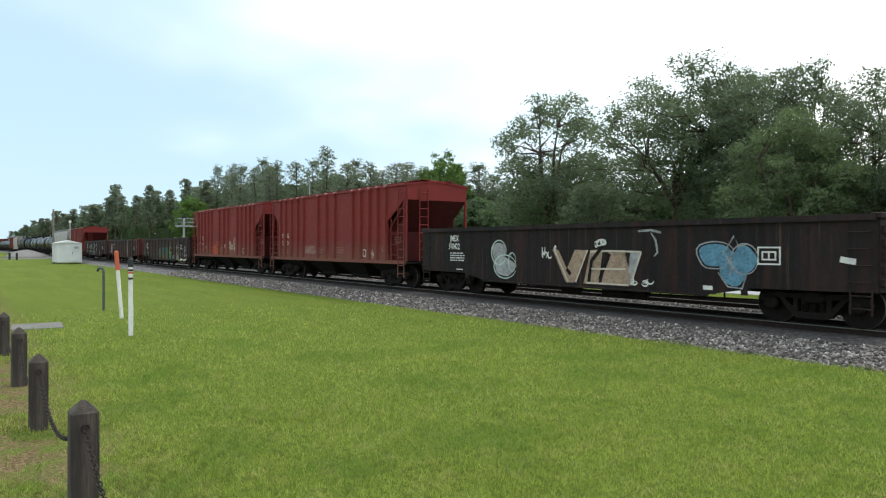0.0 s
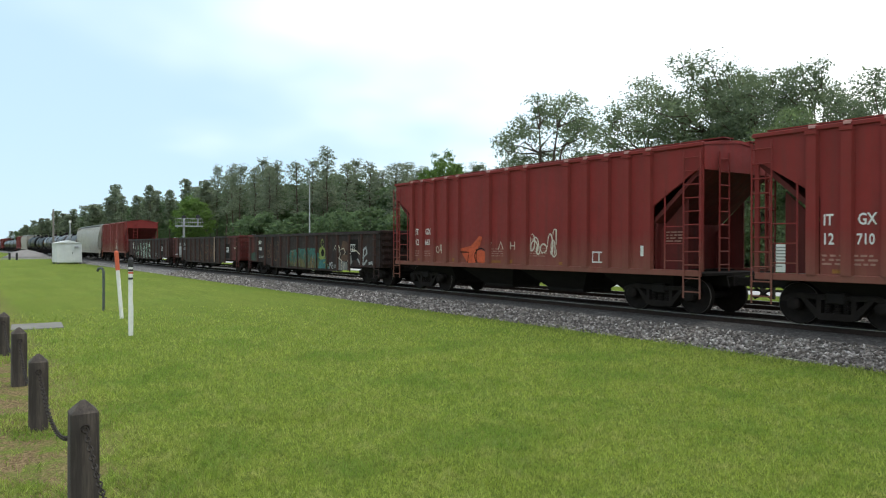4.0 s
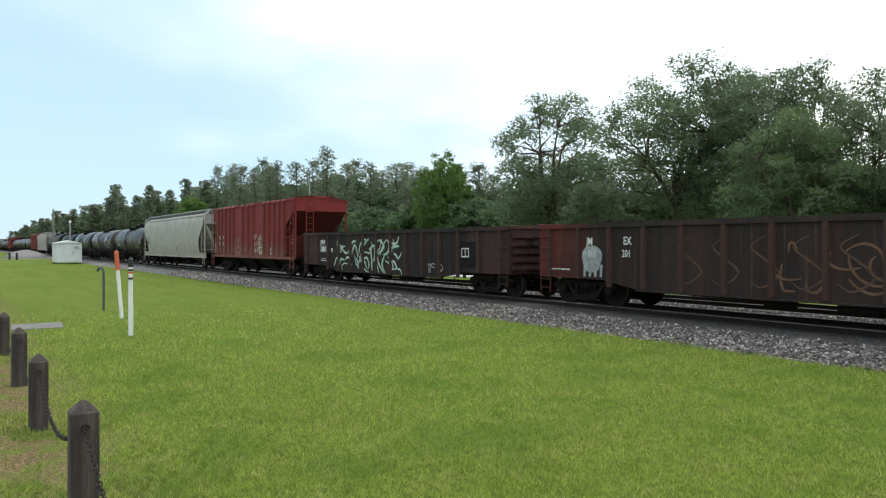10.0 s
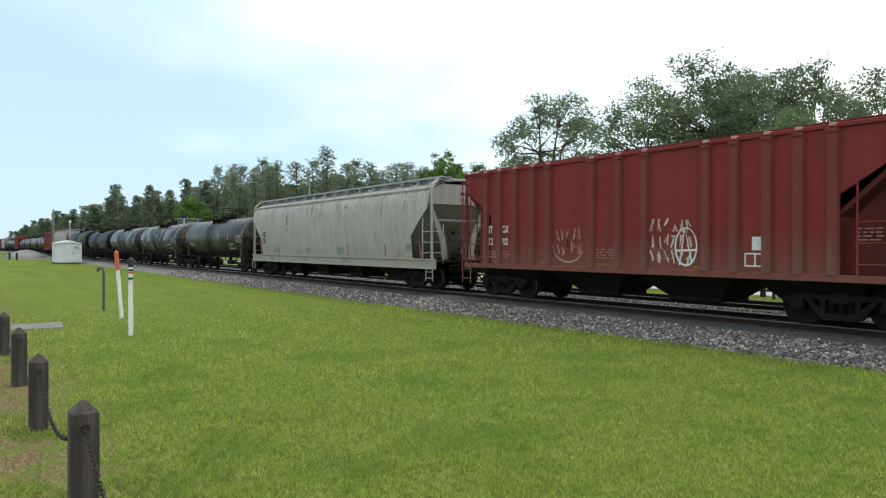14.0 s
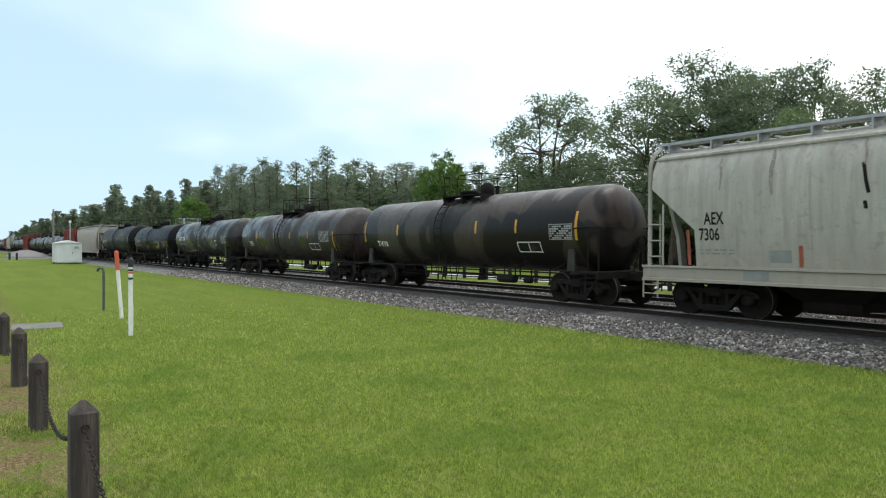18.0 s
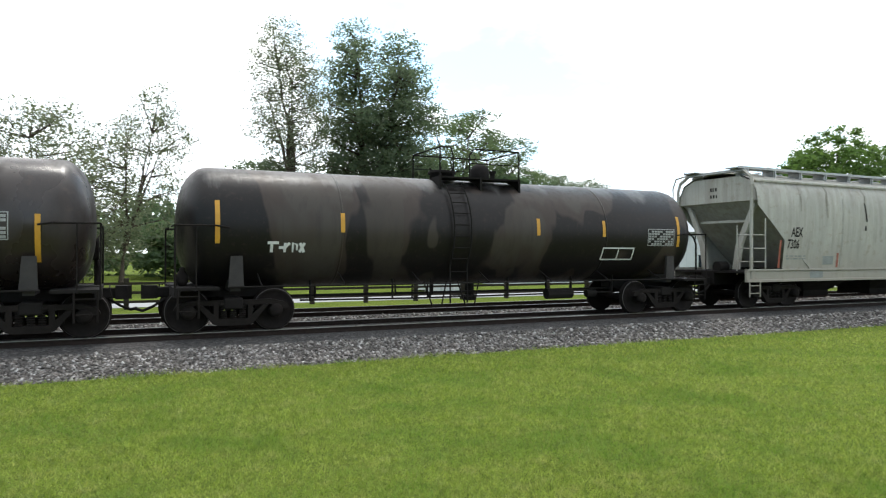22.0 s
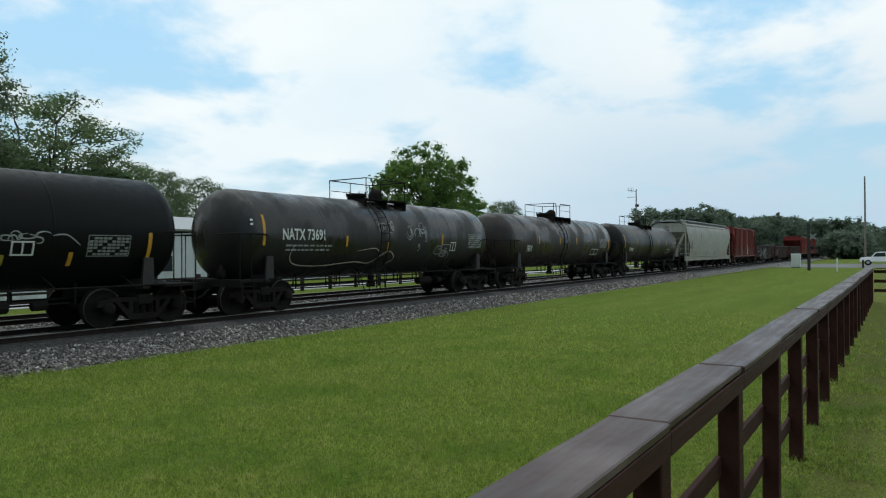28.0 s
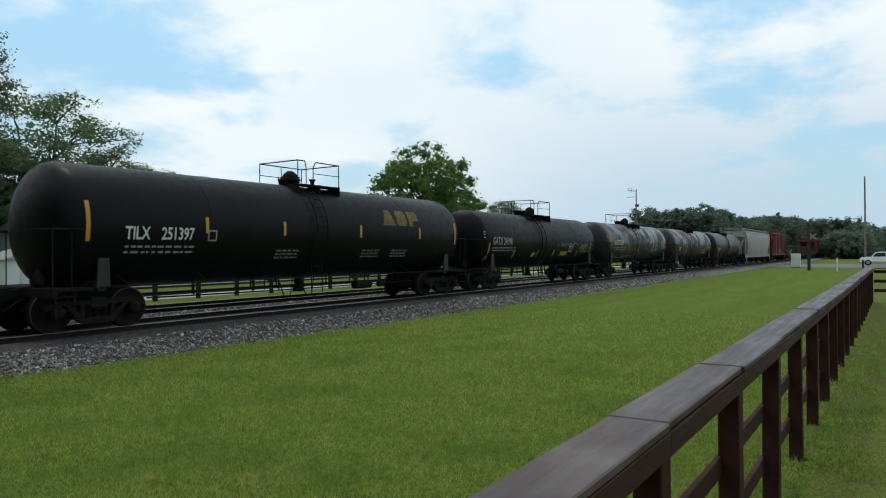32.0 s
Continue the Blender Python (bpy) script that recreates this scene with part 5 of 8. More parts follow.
    for x in (-1.3, -0.4):
        pipe(bm, [(x - 0.2, -0.9, 1.0), (x, -0.95, 0.42), (x + 0.25, -0.95, 0.42), (x + 0.4, -0.9, 1.0)], 0.018)
    part("brake_rigging", bm, M["under"], car)
    for x, z0, z1 in tapes:
        bm = bmesh.new()
        bar(bm, x - 0.048, x + 0.048, z0, z1, side, 0.008, 6)
        part("reflective_tape", bm, M["yellow"], car, "yellow reflective strip")
    part("brake_wheel", GEAR["brake_wheel"], None, car, "", pose(half + 0.02, 0.55, 1.75))
    bm = bmesh.new()
    box(bm, half - 0.12, half + 0.04, 0.38, 0.72, 1.52, 1.98, 0.04)
    box(bm, half - 0.06, half + 0.06, 0.5, 0.6, 0.95, 1.55, 0.01)
    pipe(bm, [(half, 0.2, 1.0), (half + 0.05, 0.3, 1.35), (half, 0.45, 1.6)], 0.03)
    part("brake_stand", bm, M["truck"], car)
    bm = bmesh.new()
    lathe(bm, [(0.98, 0.07), (1.08, 0.13), (1.22, 0.12), (1.3, 0.06), (1.36, 0.055), (1.38, 0.02)], "z", 10)
    pipe(bm, [(-0.1, 0, 1.0), (-0.16, 0.02, 1.12), (-0.06, 0.02, 1.24)], 0.025)
    part("air_valve", bm, M["truck"], car, "", pose(-half + 0.12, -0.4, 0))
    running_gear(car, half, half - 1.08, spin)
    return car
# ---- ground ----
def grid_mesh(name, xs, ys, height, mat):
    vs = [(a, b, height(a, b)) for b in ys for a in xs]
    n = len(xs)
    fs = [(j * n + i, j * n + i + 1, (j + 1) * n + i + 1, (j + 1) * n + i) for j in range(len(ys) - 1) for i in range(n - 1)]
    me = bpy.data.meshes.new(name)
    me.from_pydata(vs, [], fs)
    me.materials.append(mat)
    for p in me.polygons:
        p.use_smooth = True
    return me


def spaced(parts):
    out = []
    for a, b, step in parts:
        k = max(1, round((b - a) / step))
        out += [a + (b - a) * i / k for i in range(k)]
    return out + [parts[-1][1]]


def fence_dip(a, b):
    """The lawn falls away gently along the board fence."""
    u = min(1.0, max(0.0, (a - 1.0) / 7.0)) * min(1.0, max(0.0, (60 - a) / 20))
    w = min(1.0, max(0.0, (6.0 - b) / 4.5)) * min(1.0, max(0.0, (b + 10) / 5))
    return 0.2 * u * u * (3 - 2 * u) * w * w * (3 - 2 * w)


def lawn_height(a, b):
    if abs(a) > 60 or b > 13 or b < -10:
        return 0.0
    return 0.03 * noise.noise((a * 0.35, b * 0.35, 0.0)) * min(1.0, (13 - b) / 2) - fence_dip(a, b)


gx = spaced([(-2500, -200, 300), (-200, -60, 20), (-60, 60, 1.0), (60, 200, 20), (200, 2500, 300)])
gy = spaced([(-2500, -100, 300), (-100, -8, 20), (-8, 14, 0.8), (14, 60, 6), (60, 200, 30), (200, 2500, 300)])
ground = tagged(new("ground", grid_mesh("ground", gx, gy, lawn_height, M["lawn"])), "mown green lawn beside the railway", "lawn", kind="structure")

# ballast beds: one long raised body under both tracks
bed = bmesh.new()
prof = [(13.1, -0.05), (13.25, 0.02), (14.35, 0.3), (14.75, 0.36), (17.4, 0.37), (18.0, 0.3), (18.6, 0.36), (21.4, 0.36), (21.9, 0.28), (22.9, 0.0), (22.9, -0.1), (13.1, -0.1)]
prism(bed, prof, -1200, 1200, "x")
ballast = tagged(part("ballast_bed", bed, M["ballast"]), "grey crushed-stone ballast bed under two tracks", "ballast", kind="structure")
TRACKS = []
for n_, ty in ((1, TRACK_Y), (2, TRACK2_Y)):
    tr = empty("track", pose(0, ty, RAIL_Z), "steel rails on dark timber sleepers", "railway track", "railway tracks", "structure")
    TRACKS.append(tr)
    for s in (-1, 1):
        bm = bmesh.new()
        prism(bm, [(-0.07, -0.172), (0.07, -0.172), (0.07, -0.155), (0.012, -0.13), (0.012, -0.045), (0.037, -0.032), (0.037, -0.012), (-0.037, -0.012), (-0.037, -0.032), (-0.012, -0.045), (-0.012, -0.13), (-0.07, -0.155)], -1200, 1200, "x")
        part("rail", bm, M["rail"], tr, "", pose(0, s * 0.753, 0))
        bm = bmesh.new()
        box(bm, -1200, 1200, -0.034, 0.034, -0.012, 0.0)
        part("rail_head", bm, M["railtop"], tr, "worn bright rail head", pose(0, s * 0.753, 0))

# ---- the train ----
def paint_part(name, bm, key, car, label=""):
    return part(name, bm, M[key], car, label)


car = gondola(-5.95, -21.7, M["gon_black"], "black weathered gondola car with spray-painted sides", seed=1, post_depth=0.008)
CAR_A = car
CAR_H1 = ribbed_hopper(-22.85, -36.9, M["red"], "red ribbed covered hopper car with a dusty sill")
CAR_H2 = ribbed_hopper(-38.1, -52.1, M["red"], "red ribbed covered hopper car with orange spray paint")
CAR_G1 = gondola(-53.3, -69.0, M["gon_green"], "rusty brown and black gondola car with green spray paint", seed=2)
CAR_G2 = gondola(-70.6, -86.3, M["gon_mixed"], "patched red and black gondola car with a pale streak", seed=3)
CAR_G3 = gondola(-87.7, -103.5, M["gon_dark"], "dark gondola car with pale green spray lettering", seed=4)
CAR_H3 = ribbed_hopper(-104.6, -118.5, M["red"], "red ribbed covered hopper car with cream scribbles", rib="red_rib")
CAR_GR = smooth_hopper(-120.3, -139.25, M["grey"], "pale grey smooth-sided covered hopper car with rust streaks")
CAR_T1 = tank_car(-140.92, -154.98, M["camo"], "black and brown blotched tank car with yellow strips",
                  tapes=((-6.31, 1.88, 2.77), (-3.65, 2.14, 2.57), (1.49, 2.14, 2.57), (3.56, 2.13, 2.56), (6.18, 1.88, 2.73)))
CAR_T2 = tank_car(-156.5, -170.6, M["sooty"], "brownish blotched tank car with yellow strips",
                  tapes=((-3.9, 2.1, 2.5), (-1.3, 2.1, 2.45), (0.95, 2.1, 2.45), (3.26, 2.1, 2.45), (6.1, 1.5, 2.4)))
CAR_T3 = tank_car(-172.3, -186.2, M["streaked_black"], "black tank car with white lettering and chalk scribbles",
                  tapes=((-6.1, 1.92, 2.79), (-2.6, 1.9, 2.25), (-0.4, 1.75, 2.1), (3.0, 2.0, 2.4)))
CAR_T4 = tank_car(-187.8, -201.6, M["black"], "black tank car with chalk scribbles and yellow strips",
                  tapes=((5.82, 1.5, 2.2), (3.98, 1.45, 1.75), (-6.15, 1.3, 2.1)))
CAR_T5 = tank_car(-203.2, -219.5, M["black"], "glossy black tank car with worn gold lettering", radius=1.45, zc=2.38, plat=(-0.6, 1.25), dome_x=-0.1,
                  tapes=((-7.5, 1.99, 2.88), (-4.4, 2.22, 2.62), (-1.73, 2.2, 2.6), (1.65, 2.2, 2.6), (5.0, 2.2, 2.6), (7.45, 2.0, 2.85)))
x = -220.9
for kind in "grtttthtttgrttttth":
    if kind == "g":
        smooth_hopper(x, x - 17.5, M["grey_brown"], "dirty grey smooth-sided covered hopper car", False)
        x -= 18.7
    elif kind in "rh":
        ribbed_hopper(x, x - 13.9, M["red_far"], "faded red covered hopper car", False)
        x -= 15.1
    else:
        tank_car(x, x - 14.5, M["brown_tank"], "dark tank car with a pale sky sheen painted on its top", spin=False)
        x -= 15.7


# ---- lettering, tape and spray paint on the cars ----
def lettering(car, text, size, x, z, side, key="white_paint", squeeze=1.0):
    paint_part("lettering", letters(text, size, x, z, side, 0.009, squeeze), key, car, "stencilled lettering")


def sprayed(car, lines, width, side, key, label="", off=0.012):
    """Sprayed strokes, each one a mark of its own."""
    for k, ln in enumerate(lines):
        bm = bmesh.new()
        n = len(ln)
        w = [width * (0.35 + 0.65 * math.sin(math.pi * (i + 0.5) / n)) for i in range(n)] if n > 3 else width
        stroke(bm, ln, w, side, off + 0.0015 * (k % 5))
        paint_part("spray_paint", bm, key, car, label)


def blob(car, pts, side, key, label="", off=0.009):
    bm = bmesh.new()
    bm.faces.new([bm.verts.new((x, side(x, z) - off, z)) for x, z in pts])
    bmesh.ops.triangulate(bm, faces=bm.faces[:])
    paint_part("spray_paint", bm, key, car, label)


def ring(cx, cz, rx, rz, n=18, a0=0.0, wob=0.0):
    return [(cx + rx * (1 + wob * math.sin(3 * a + a0)) * math.cos(a), cz + rz * (1 + wob * math.cos(2 * a + a0)) * math.sin(a)) for a in [a0 + 2 * math.pi * i / n for i in range(n)]]


def curved(pts, n=4):
    """More points along a smooth line through the given ones."""
    out = []
    for i in range(len(pts) - 1):
        p0, p1, p2, p3 = pts[max(0, i - 1)], pts[i], pts[i + 1], pts[min(len(pts) - 1, i + 2)]
        for k in range(n):
            t = k / n
            out.append(tuple(0.5 * (2 * b + (c_ - a) * t + (2 * a - 5 * b + 4 * c_ - d) * t * t + (3 * b - a - 3 * c_ + d) * t ** 3) for a, b, c_, d in zip(p0, p1, p2, p3)))
    return out + [pts[-1]]


def stencil_box(car, x0, x1, z0, z1, side, cols=2, key="white_paint"):
    bm = bmesh.new()
    frame_bars(bm, x0, x1, z0, z1, 0.035, side, 0.01, cols)
    paint_part("stencil_box", bm, key, car, "white outlined stencil boxes")


def fine_print(car, x0, x1, z, rows, side, seed, key="white_paint", h=0.04, gap=0.085):
    bm = bmesh.new()
    small_print(bm, x0, x1, z, rows, side, random.Random(seed), h, gap)
    paint_part("small_print", bm, key, car)


def data_board(car, x0, x1, z0, z1, side, key="faded_white"):
    """White ruled panel of inspection data."""
    bm = bmesh.new()
    rows, cols = 6, 9
    for r in range(rows):
        for c in range(cols):
            a, b = x0 + (x1 - x0) * c / cols, x0 + (x1 - x0) * (c + 0.82) / cols
            p, q = z0 + (z1 - z0) * r / rows, z0 + (z1 - z0) * (r + 0.72) / rows
            if (r * 7 + c * 3) % 5:
                bar(bm, a, b, p, q, side, 0.009)
    frame_bars(bm, x0 - 0.03, x1 + 0.02, z0 - 0.03, z1 + 0.03, 0.02, side, 0.01)
    paint_part("data_board", bm, key, car, "faded white panel of stencilled data")


gon = lambda x, z: -1.503
hop = lambda x, z: -1.503
tank = tank_side(1.33, 2.24)
tank5 = tank_side(1.45, 2.38)

# black gondola
c = CAR_A
lettering(c, "JMEX", 0.22, -6.1, 1.88, gon)
lettering(c, "310422", 0.22, -6.2, 1.6, gon)
fine_print(c, -6.1, -5.25, 1.44, 4, gon, 1)
blob(c, ring(-3.4, 1.5, 0.34, 0.36, 18, 0, 0.12), gon, "silver_spray", "silver spray-painted blob")
blob(c, ring(-3.15, 1.05, 0.5, 0.33, 18, 1, 0.15), gon, "silver_spray")
sprayed(c, [ring(-3.4, 1.5, 0.38, 0.4) , ring(-3.1, 1.05, 0.55, 0.38), ring(-2.75, 1.2, 0.18, 0.3)], 0.05, gon, "pale_green")
blob(c, [(-0.95, 1.62), (-0.7, 1.6), (-0.35, 1.05), (-0.05, 1.6), (0.45, 1.6), (-0.05, 0.66), (-0.4, 0.66)], gon, "tan_spray", "pale tan and white block shapes in spray paint")
blob(c, [(0.3, 0.66), (0.55, 1.6), (1.0, 1.62), (0.85, 0.66)], gon, "tan_spray")
blob(c, [(0.95, 0.68), (1.2, 1.6), (1.75, 1.6), (2.0, 0.7), (1.6, 0.68)], gon, "tan_spray")
blob(c, [(1.95, 1.58), (2.3, 1.56), (2.0, 0.7), (1.8, 0.72)], gon, "silver_spray")
sprayed(c, [[(-0.85, 1.6), (-0.3, 0.68)], [(0.45, 1.6), (0.0, 0.68)], [(0.55, 1.55), (1.2, 1.58), (2.3, 1.56)], [(0.4, 0.68), (1.9, 0.68)], [(0.6, 1.08), (1.8, 1.1)], [(2.3, 1.56), (1.95, 0.68)]], 0.05, gon, "cream", "", 0.016)
sprayed(c, [[(0.5, 0.7), (0.6, 1.3), (1.0, 1.7)], [(0.9, 0.8), (1.25, 1.5)], [(-0.35, 1.05), (-0.2, 0.9)]], 0.11, gon, "under", "", 0.02)
rng = random.Random(11)
sprayed(c, scribble(rng, 0.6, 1.4, 1.65, 1.95, 5) + scribble(rng, -1.4, -0.8, 1.3, 1.75, 5), 0.05, gon, "white_paint")
sprayed(c, scribble(rng, 2.0, 2.7, 0.66, 0.86, 6), 0.04, gon, "white_paint")
sprayed(c, [[(2.6, 2.05), (2.75, 1.85), (2.8, 1.55), (2.7, 1.45)], [(2.2, 2.1), (2.6, 2.12), (2.9, 2.05)]], 0.06, gon, "silver_spray")
blob(c, ring(4.4, 1.5, 0.4, 0.3, 18, 0, 0.12), gon, "aqua", "blue bubble shapes in spray paint")
blob(c, ring(4.85, 1.2, 0.36, 0.42, 18, 1.2, 0.12), gon, "aqua")
blob(c, ring(5.15, 1.42, 0.28, 0.3, 18, 2, 0.1), gon, "aqua")
sprayed(c, [ring(4.4, 1.5, 0.46, 0.36, 18, 0, 0.12) , [(4.6, 1.5), (4.9, 1.95), (5.0, 1.7), (5.2, 1.75)], ring(5.15, 1.42, 0.33, 0.35), [(4.5, 1.1), (4.75, 0.78), (5.1, 0.75), (5.2, 1.05)],
            [(4.7, 1.5), (4.85, 1.25), (4.8, 1.05)]], 0.04, gon, "silver_spray", "", 0.018)
stencil_box(c, 5.45, 5.98, 1.3, 1.7, gon, 1)
stencil_box(c, 5.55, 5.88, 1.4, 1.6, gon, 2)
sprayed(c, [[(7.2, 1.45), (7.35, 1.42), (7.5, 1.4)]], 0.12, gon, "white_paint")
bm = bmesh.new(); bar(bm, 4.1, 4.35, 0.68, 0.78, gon); bar(bm, -5.75, -5.35, 0.88, 0.91, gon)
paint_part("stencil_patch", bm, "white_paint", c)

def tag_rows(rng, x0, x1, z0, z1, rows, cols):
    """Hand-sprayed rows of letter-like zigzags that cannot be read."""
    out, h = [], (z1 - z0) / rows
    for r in range(rows):
        for k in range(cols):
            a, w = x0 + (x1 - x0) * k / cols, (x1 - x0) / cols * 0.8
            b = z0 + h * (r + 0.12) + rng.uniform(-0.04, 0.04)
            out.append([(a + w * rng.random(), b + h * 0.8 * (i % 2 if rng.random() > 0.25 else rng.random())) for i in range(rng.choice((3, 4, 5)))])
    return out


# red hoppers
for c, num, x0 in ((CAR_H1, "12710", -5.5), (CAR_H2, "12663", -5.5), (CAR_H3, "12702", -5.6)):
    lettering(c, "IT", 0.24, x0 + 0.02, 2.14, hop)
    lettering(c, "GX", 0.24, x0 + 0.68, 2.14, hop)
    lettering(c, num[:2], 0.24, x0, 1.75, hop)
    lettering(c, num[2:], 0.225, x0 + 0.66, 1.75, hop)
    fine_print(c, x0, x0 + 0.45, 1.5, 3, hop, 3, "faded_print")
    fine_print(c, x0 + 0.6, x0 + 1.05, 1.5, 3, hop, 4, "faded_print")
    fine_print(c, -0.95, -0.25, 1.6, 4, hop, 5, "faded_print", 0.028, 0.075)
    fine_print(c, 0.95, 1.7, 1.62, 4, hop, 6, "faded_print", 0.028, 0.075)
    stencil_box(c, 3.5, 4.0, 1.25, 1.56, hop)
    bm = bmesh.new(); bar(bm, 3.68, 3.98, 1.62, 1.92, hop) if c is CAR_H3 else bar(bm, 5.15, 5.36, 1.45, 1.72, hop)
    paint_part("stencil_patch", bm, "white_paint", c)
    fine_print(c, 5.75, 6.25, 2.05, 4, lambda x, z: -1.25, 7, "faded_print", 0.028, 0.075)
    for k, x in enumerate((-5.3, -3.1, -0.9, -0.2, 2.2)):
        bm = bmesh.new(); bar(bm, x, x + 0.34 + 0.06 * (k % 3), 1.16, 1.24 + 0.03 * (k % 2), hop, 0.006)
        paint_part("ochre_stain", bm, "ochre", c, "ochre stain above the sill")
rng = random.Random(21)
sprayed(CAR_H1, [[(-2.45 + 0.22 * k, 1.3), (-2.42 + 0.22 * k, 1.72 - 0.06 * (k % 3)), (-2.32 + 0.22 * k, 1.7), (-2.34 + 0.22 * k, 1.5), (-2.25 + 0.22 * k, 1.32)] for k in range(6)], 0.035, hop, "cream", "cream scribble")
sprayed(CAR_H1, scribble(rng, 4.2, 4.75, 1.2, 1.6, 5), 0.04, hop, "cream")
blob(CAR_H2, [(-2.6, 1.62), (-2.0, 1.72), (-1.55, 2.05), (-1.4, 2.02), (-1.5, 1.75), (-1.7, 1.6), (-1.75, 1.15), (-2.2, 1.12), (-2.1, 1.5), (-2.55, 1.5)], hop, "orange_spray", "bright orange spray-painted shape")
blob(CAR_H2, ring(-1.45, 1.35, 0.3, 0.25, 16, 0.3, 0.15), hop, "orange_spray", "", 0.012)
sprayed(CAR_H2, [[(-2.6, 1.5), (-2.1, 1.5), (-2.2, 1.12)], [(-1.7, 1.62), (-1.72, 1.15)], ring(-1.45, 1.35, 0.34, 0.28)[:12]], 0.04, hop, "under", "", 0.018)
sprayed(CAR_H2, scribble(rng, -4.1, -3.5, 1.35, 1.75, 3) + [[(-1.15, 1.6), (-1.1, 1.85), (-0.95, 1.6), (-0.9, 1.85)], [(-0.55, 1.6), (-0.42, 1.85), (-0.3, 1.6)], [(0.05, 1.6), (0.05, 1.85)], [(0.05, 1.72), (0.25, 1.72)], [(0.25, 1.6), (0.25, 1.85)]], 0.035, hop, "cream", "chalk scribble")
sprayed(CAR_H2, scribble(rng, 1.0, 2.1, 1.3, 2.2, 9), 0.05, hop, "cream")
sprayed(CAR_H3, tag_rows(rng, -2.45, -1.4, 1.45, 2.25, 2, 5) + [curved(ring(-1.95, 1.75, 0.62, 0.5)[9:])], 0.06, hop, "tan_spray", "two rows of tan spray letters")
sprayed(CAR_H3, tag_rows(rng, 0.9, 2.2, 1.25, 2.4, 3, 6), 0.05, hop, "cream", "rows of cream spray letters")
sprayed(CAR_H3, [ring(1.98, 1.7, 0.3, 0.46, 18, 1.2) + ring(1.98, 1.7, 0.3, 0.46, 18, 1.2)[:1], [(1.8, 1.25), (1.95, 2.15), (2.15, 1.3)], [(1.7, 1.6), (2.3, 1.62)]], 0.05, hop, "white_paint", "white ring in spray paint")

# brown gondolas
c = CAR_G1
lettering(c, "JMEX", 0.2, -6.13, 1.82, gon)
lettering(c, "31067", 0.2, -6.13, 1.46, gon)
fine_print(c, -6.1, -5.3, 1.1, 2, gon, 8, "faded_white")
blob(c, [(-2.0, 0.68), (-1.75, 1.15), (-1.55, 1.2), (-1.5, 1.48), (-1.1, 1.44), (-0.7, 1.53), (-0.5, 1.6), (0.1, 1.55), (0.6, 1.62), (1.1, 1.52), (1.5, 1.58), (1.7, 1.3), (2.1, 1.25), (2.7, 1.0), (2.95, 0.66), (0.5, 0.6)], gon, "mural", "green, teal and ochre spray-painted panel")
for x in (-1.69, -0.55, 0.59, 1.74, 2.88):
    bm = bmesh.new(); bar(bm, x - 0.05, x + 0.05, 0.62, 1.5 - 0.12 * abs(x - 0.4), lambda x, z: -1.577, 0.005, 3)
    paint_part("spray_paint", bm, "mural", c, "mural paint across a side post")
sprayed(c, [[(-1.95, 0.7), (-1.75, 1.1), (-1.55, 1.16), (-1.5, 1.44), (-1.1, 1.4)], [(-0.95, 0.66), (-0.85, 1.1), (-0.6, 1.3), (-0.35, 1.05), (-0.3, 0.66)], [(0.1, 0.64), (0.15, 1.2), (0.5, 1.42), (0.85, 1.2), (0.8, 0.66)], [(1.15, 0.64), (1.3, 1.25), (1.6, 1.1), (1.55, 0.66)]], 0.04, gon, "ghost", "pale outline in the mural", 0.016)
blob(c, ring(2.35, 1.35, 0.36, 0.34, 18, 0.4, 0.1), gon, "lime_spray", "lime spray-painted head shape", 0.012)
blob(c, ring(2.4, 1.38, 0.17, 0.17, 14), gon, "black_patch", "", 0.016)
blob(c, [(2.0, 0.95), (2.35, 1.12), (2.75, 1.05), (3.0, 0.8), (3.1, 0.64), (1.9, 0.62)], gon, "teal_spray", "teal spray-painted wave", 0.014)
sprayed(c, [[(1.95, 1.2), (2.2, 1.08), (2.7, 1.12)], [(2.5, 0.9), (2.8, 0.95), (3.0, 0.72)], ring(2.37, 1.85, 0.13, 0.16)], 0.06, gon, "lime_spray", "", 0.02)
sprayed(c, [ring(2.37, 1.86, 0.17, 0.2)], 0.035, gon, "umber")
rng = random.Random(31)
blob(c, [(3.9, 0.62), (3.95, 1.15), (4.1, 1.2), (4.3, 0.95), (4.35, 0.6)], gon, "ghost", "grey and umber machine-like shapes in worn spray paint")
blob(c, [(4.4, 0.6), (4.42, 1.02), (4.9, 0.98), (5.05, 0.62)], gon, "ghost")
blob(c, [(5.0, 0.85), (5.15, 1.25), (5.3, 1.3), (5.42, 1.0), (5.2, 0.8)], gon, "ghost")
blob(c, [(3.7, 1.55), (3.9, 1.75), (4.1, 1.7), (4.2, 1.45), (3.95, 1.35)], gon, "ghost")
blob(c, [(4.2, 1.08), (4.5, 1.35), (5.0, 1.3), (5.15, 1.1), (4.7, 1.02)], gon, "umber")
blob(c, [(4.3, 1.6), (4.5, 1.95), (4.9, 1.9), (5.1, 1.6), (4.7, 1.45)], gon, "umber")
sprayed(c, [[(3.6, 1.5), (3.75, 1.72), (4.0, 1.8), (4.2, 1.6), (4.25, 1.3), (4.1, 1.1)], [(4.3, 1.55), (4.6, 1.6), (4.75, 1.42), (4.6, 1.3)], [(4.95, 1.0), (5.1, 1.3), (5.3, 1.4)], [(3.9, 0.62), (3.92, 1.2), (4.4, 1.05), (4.4, 0.6)], [(4.62, 0.62), (4.65, 0.95)], [(5.35, 1.55), (5.8, 1.5), (6.1, 1.35)]], 0.045, gon, "cream", "", 0.018)
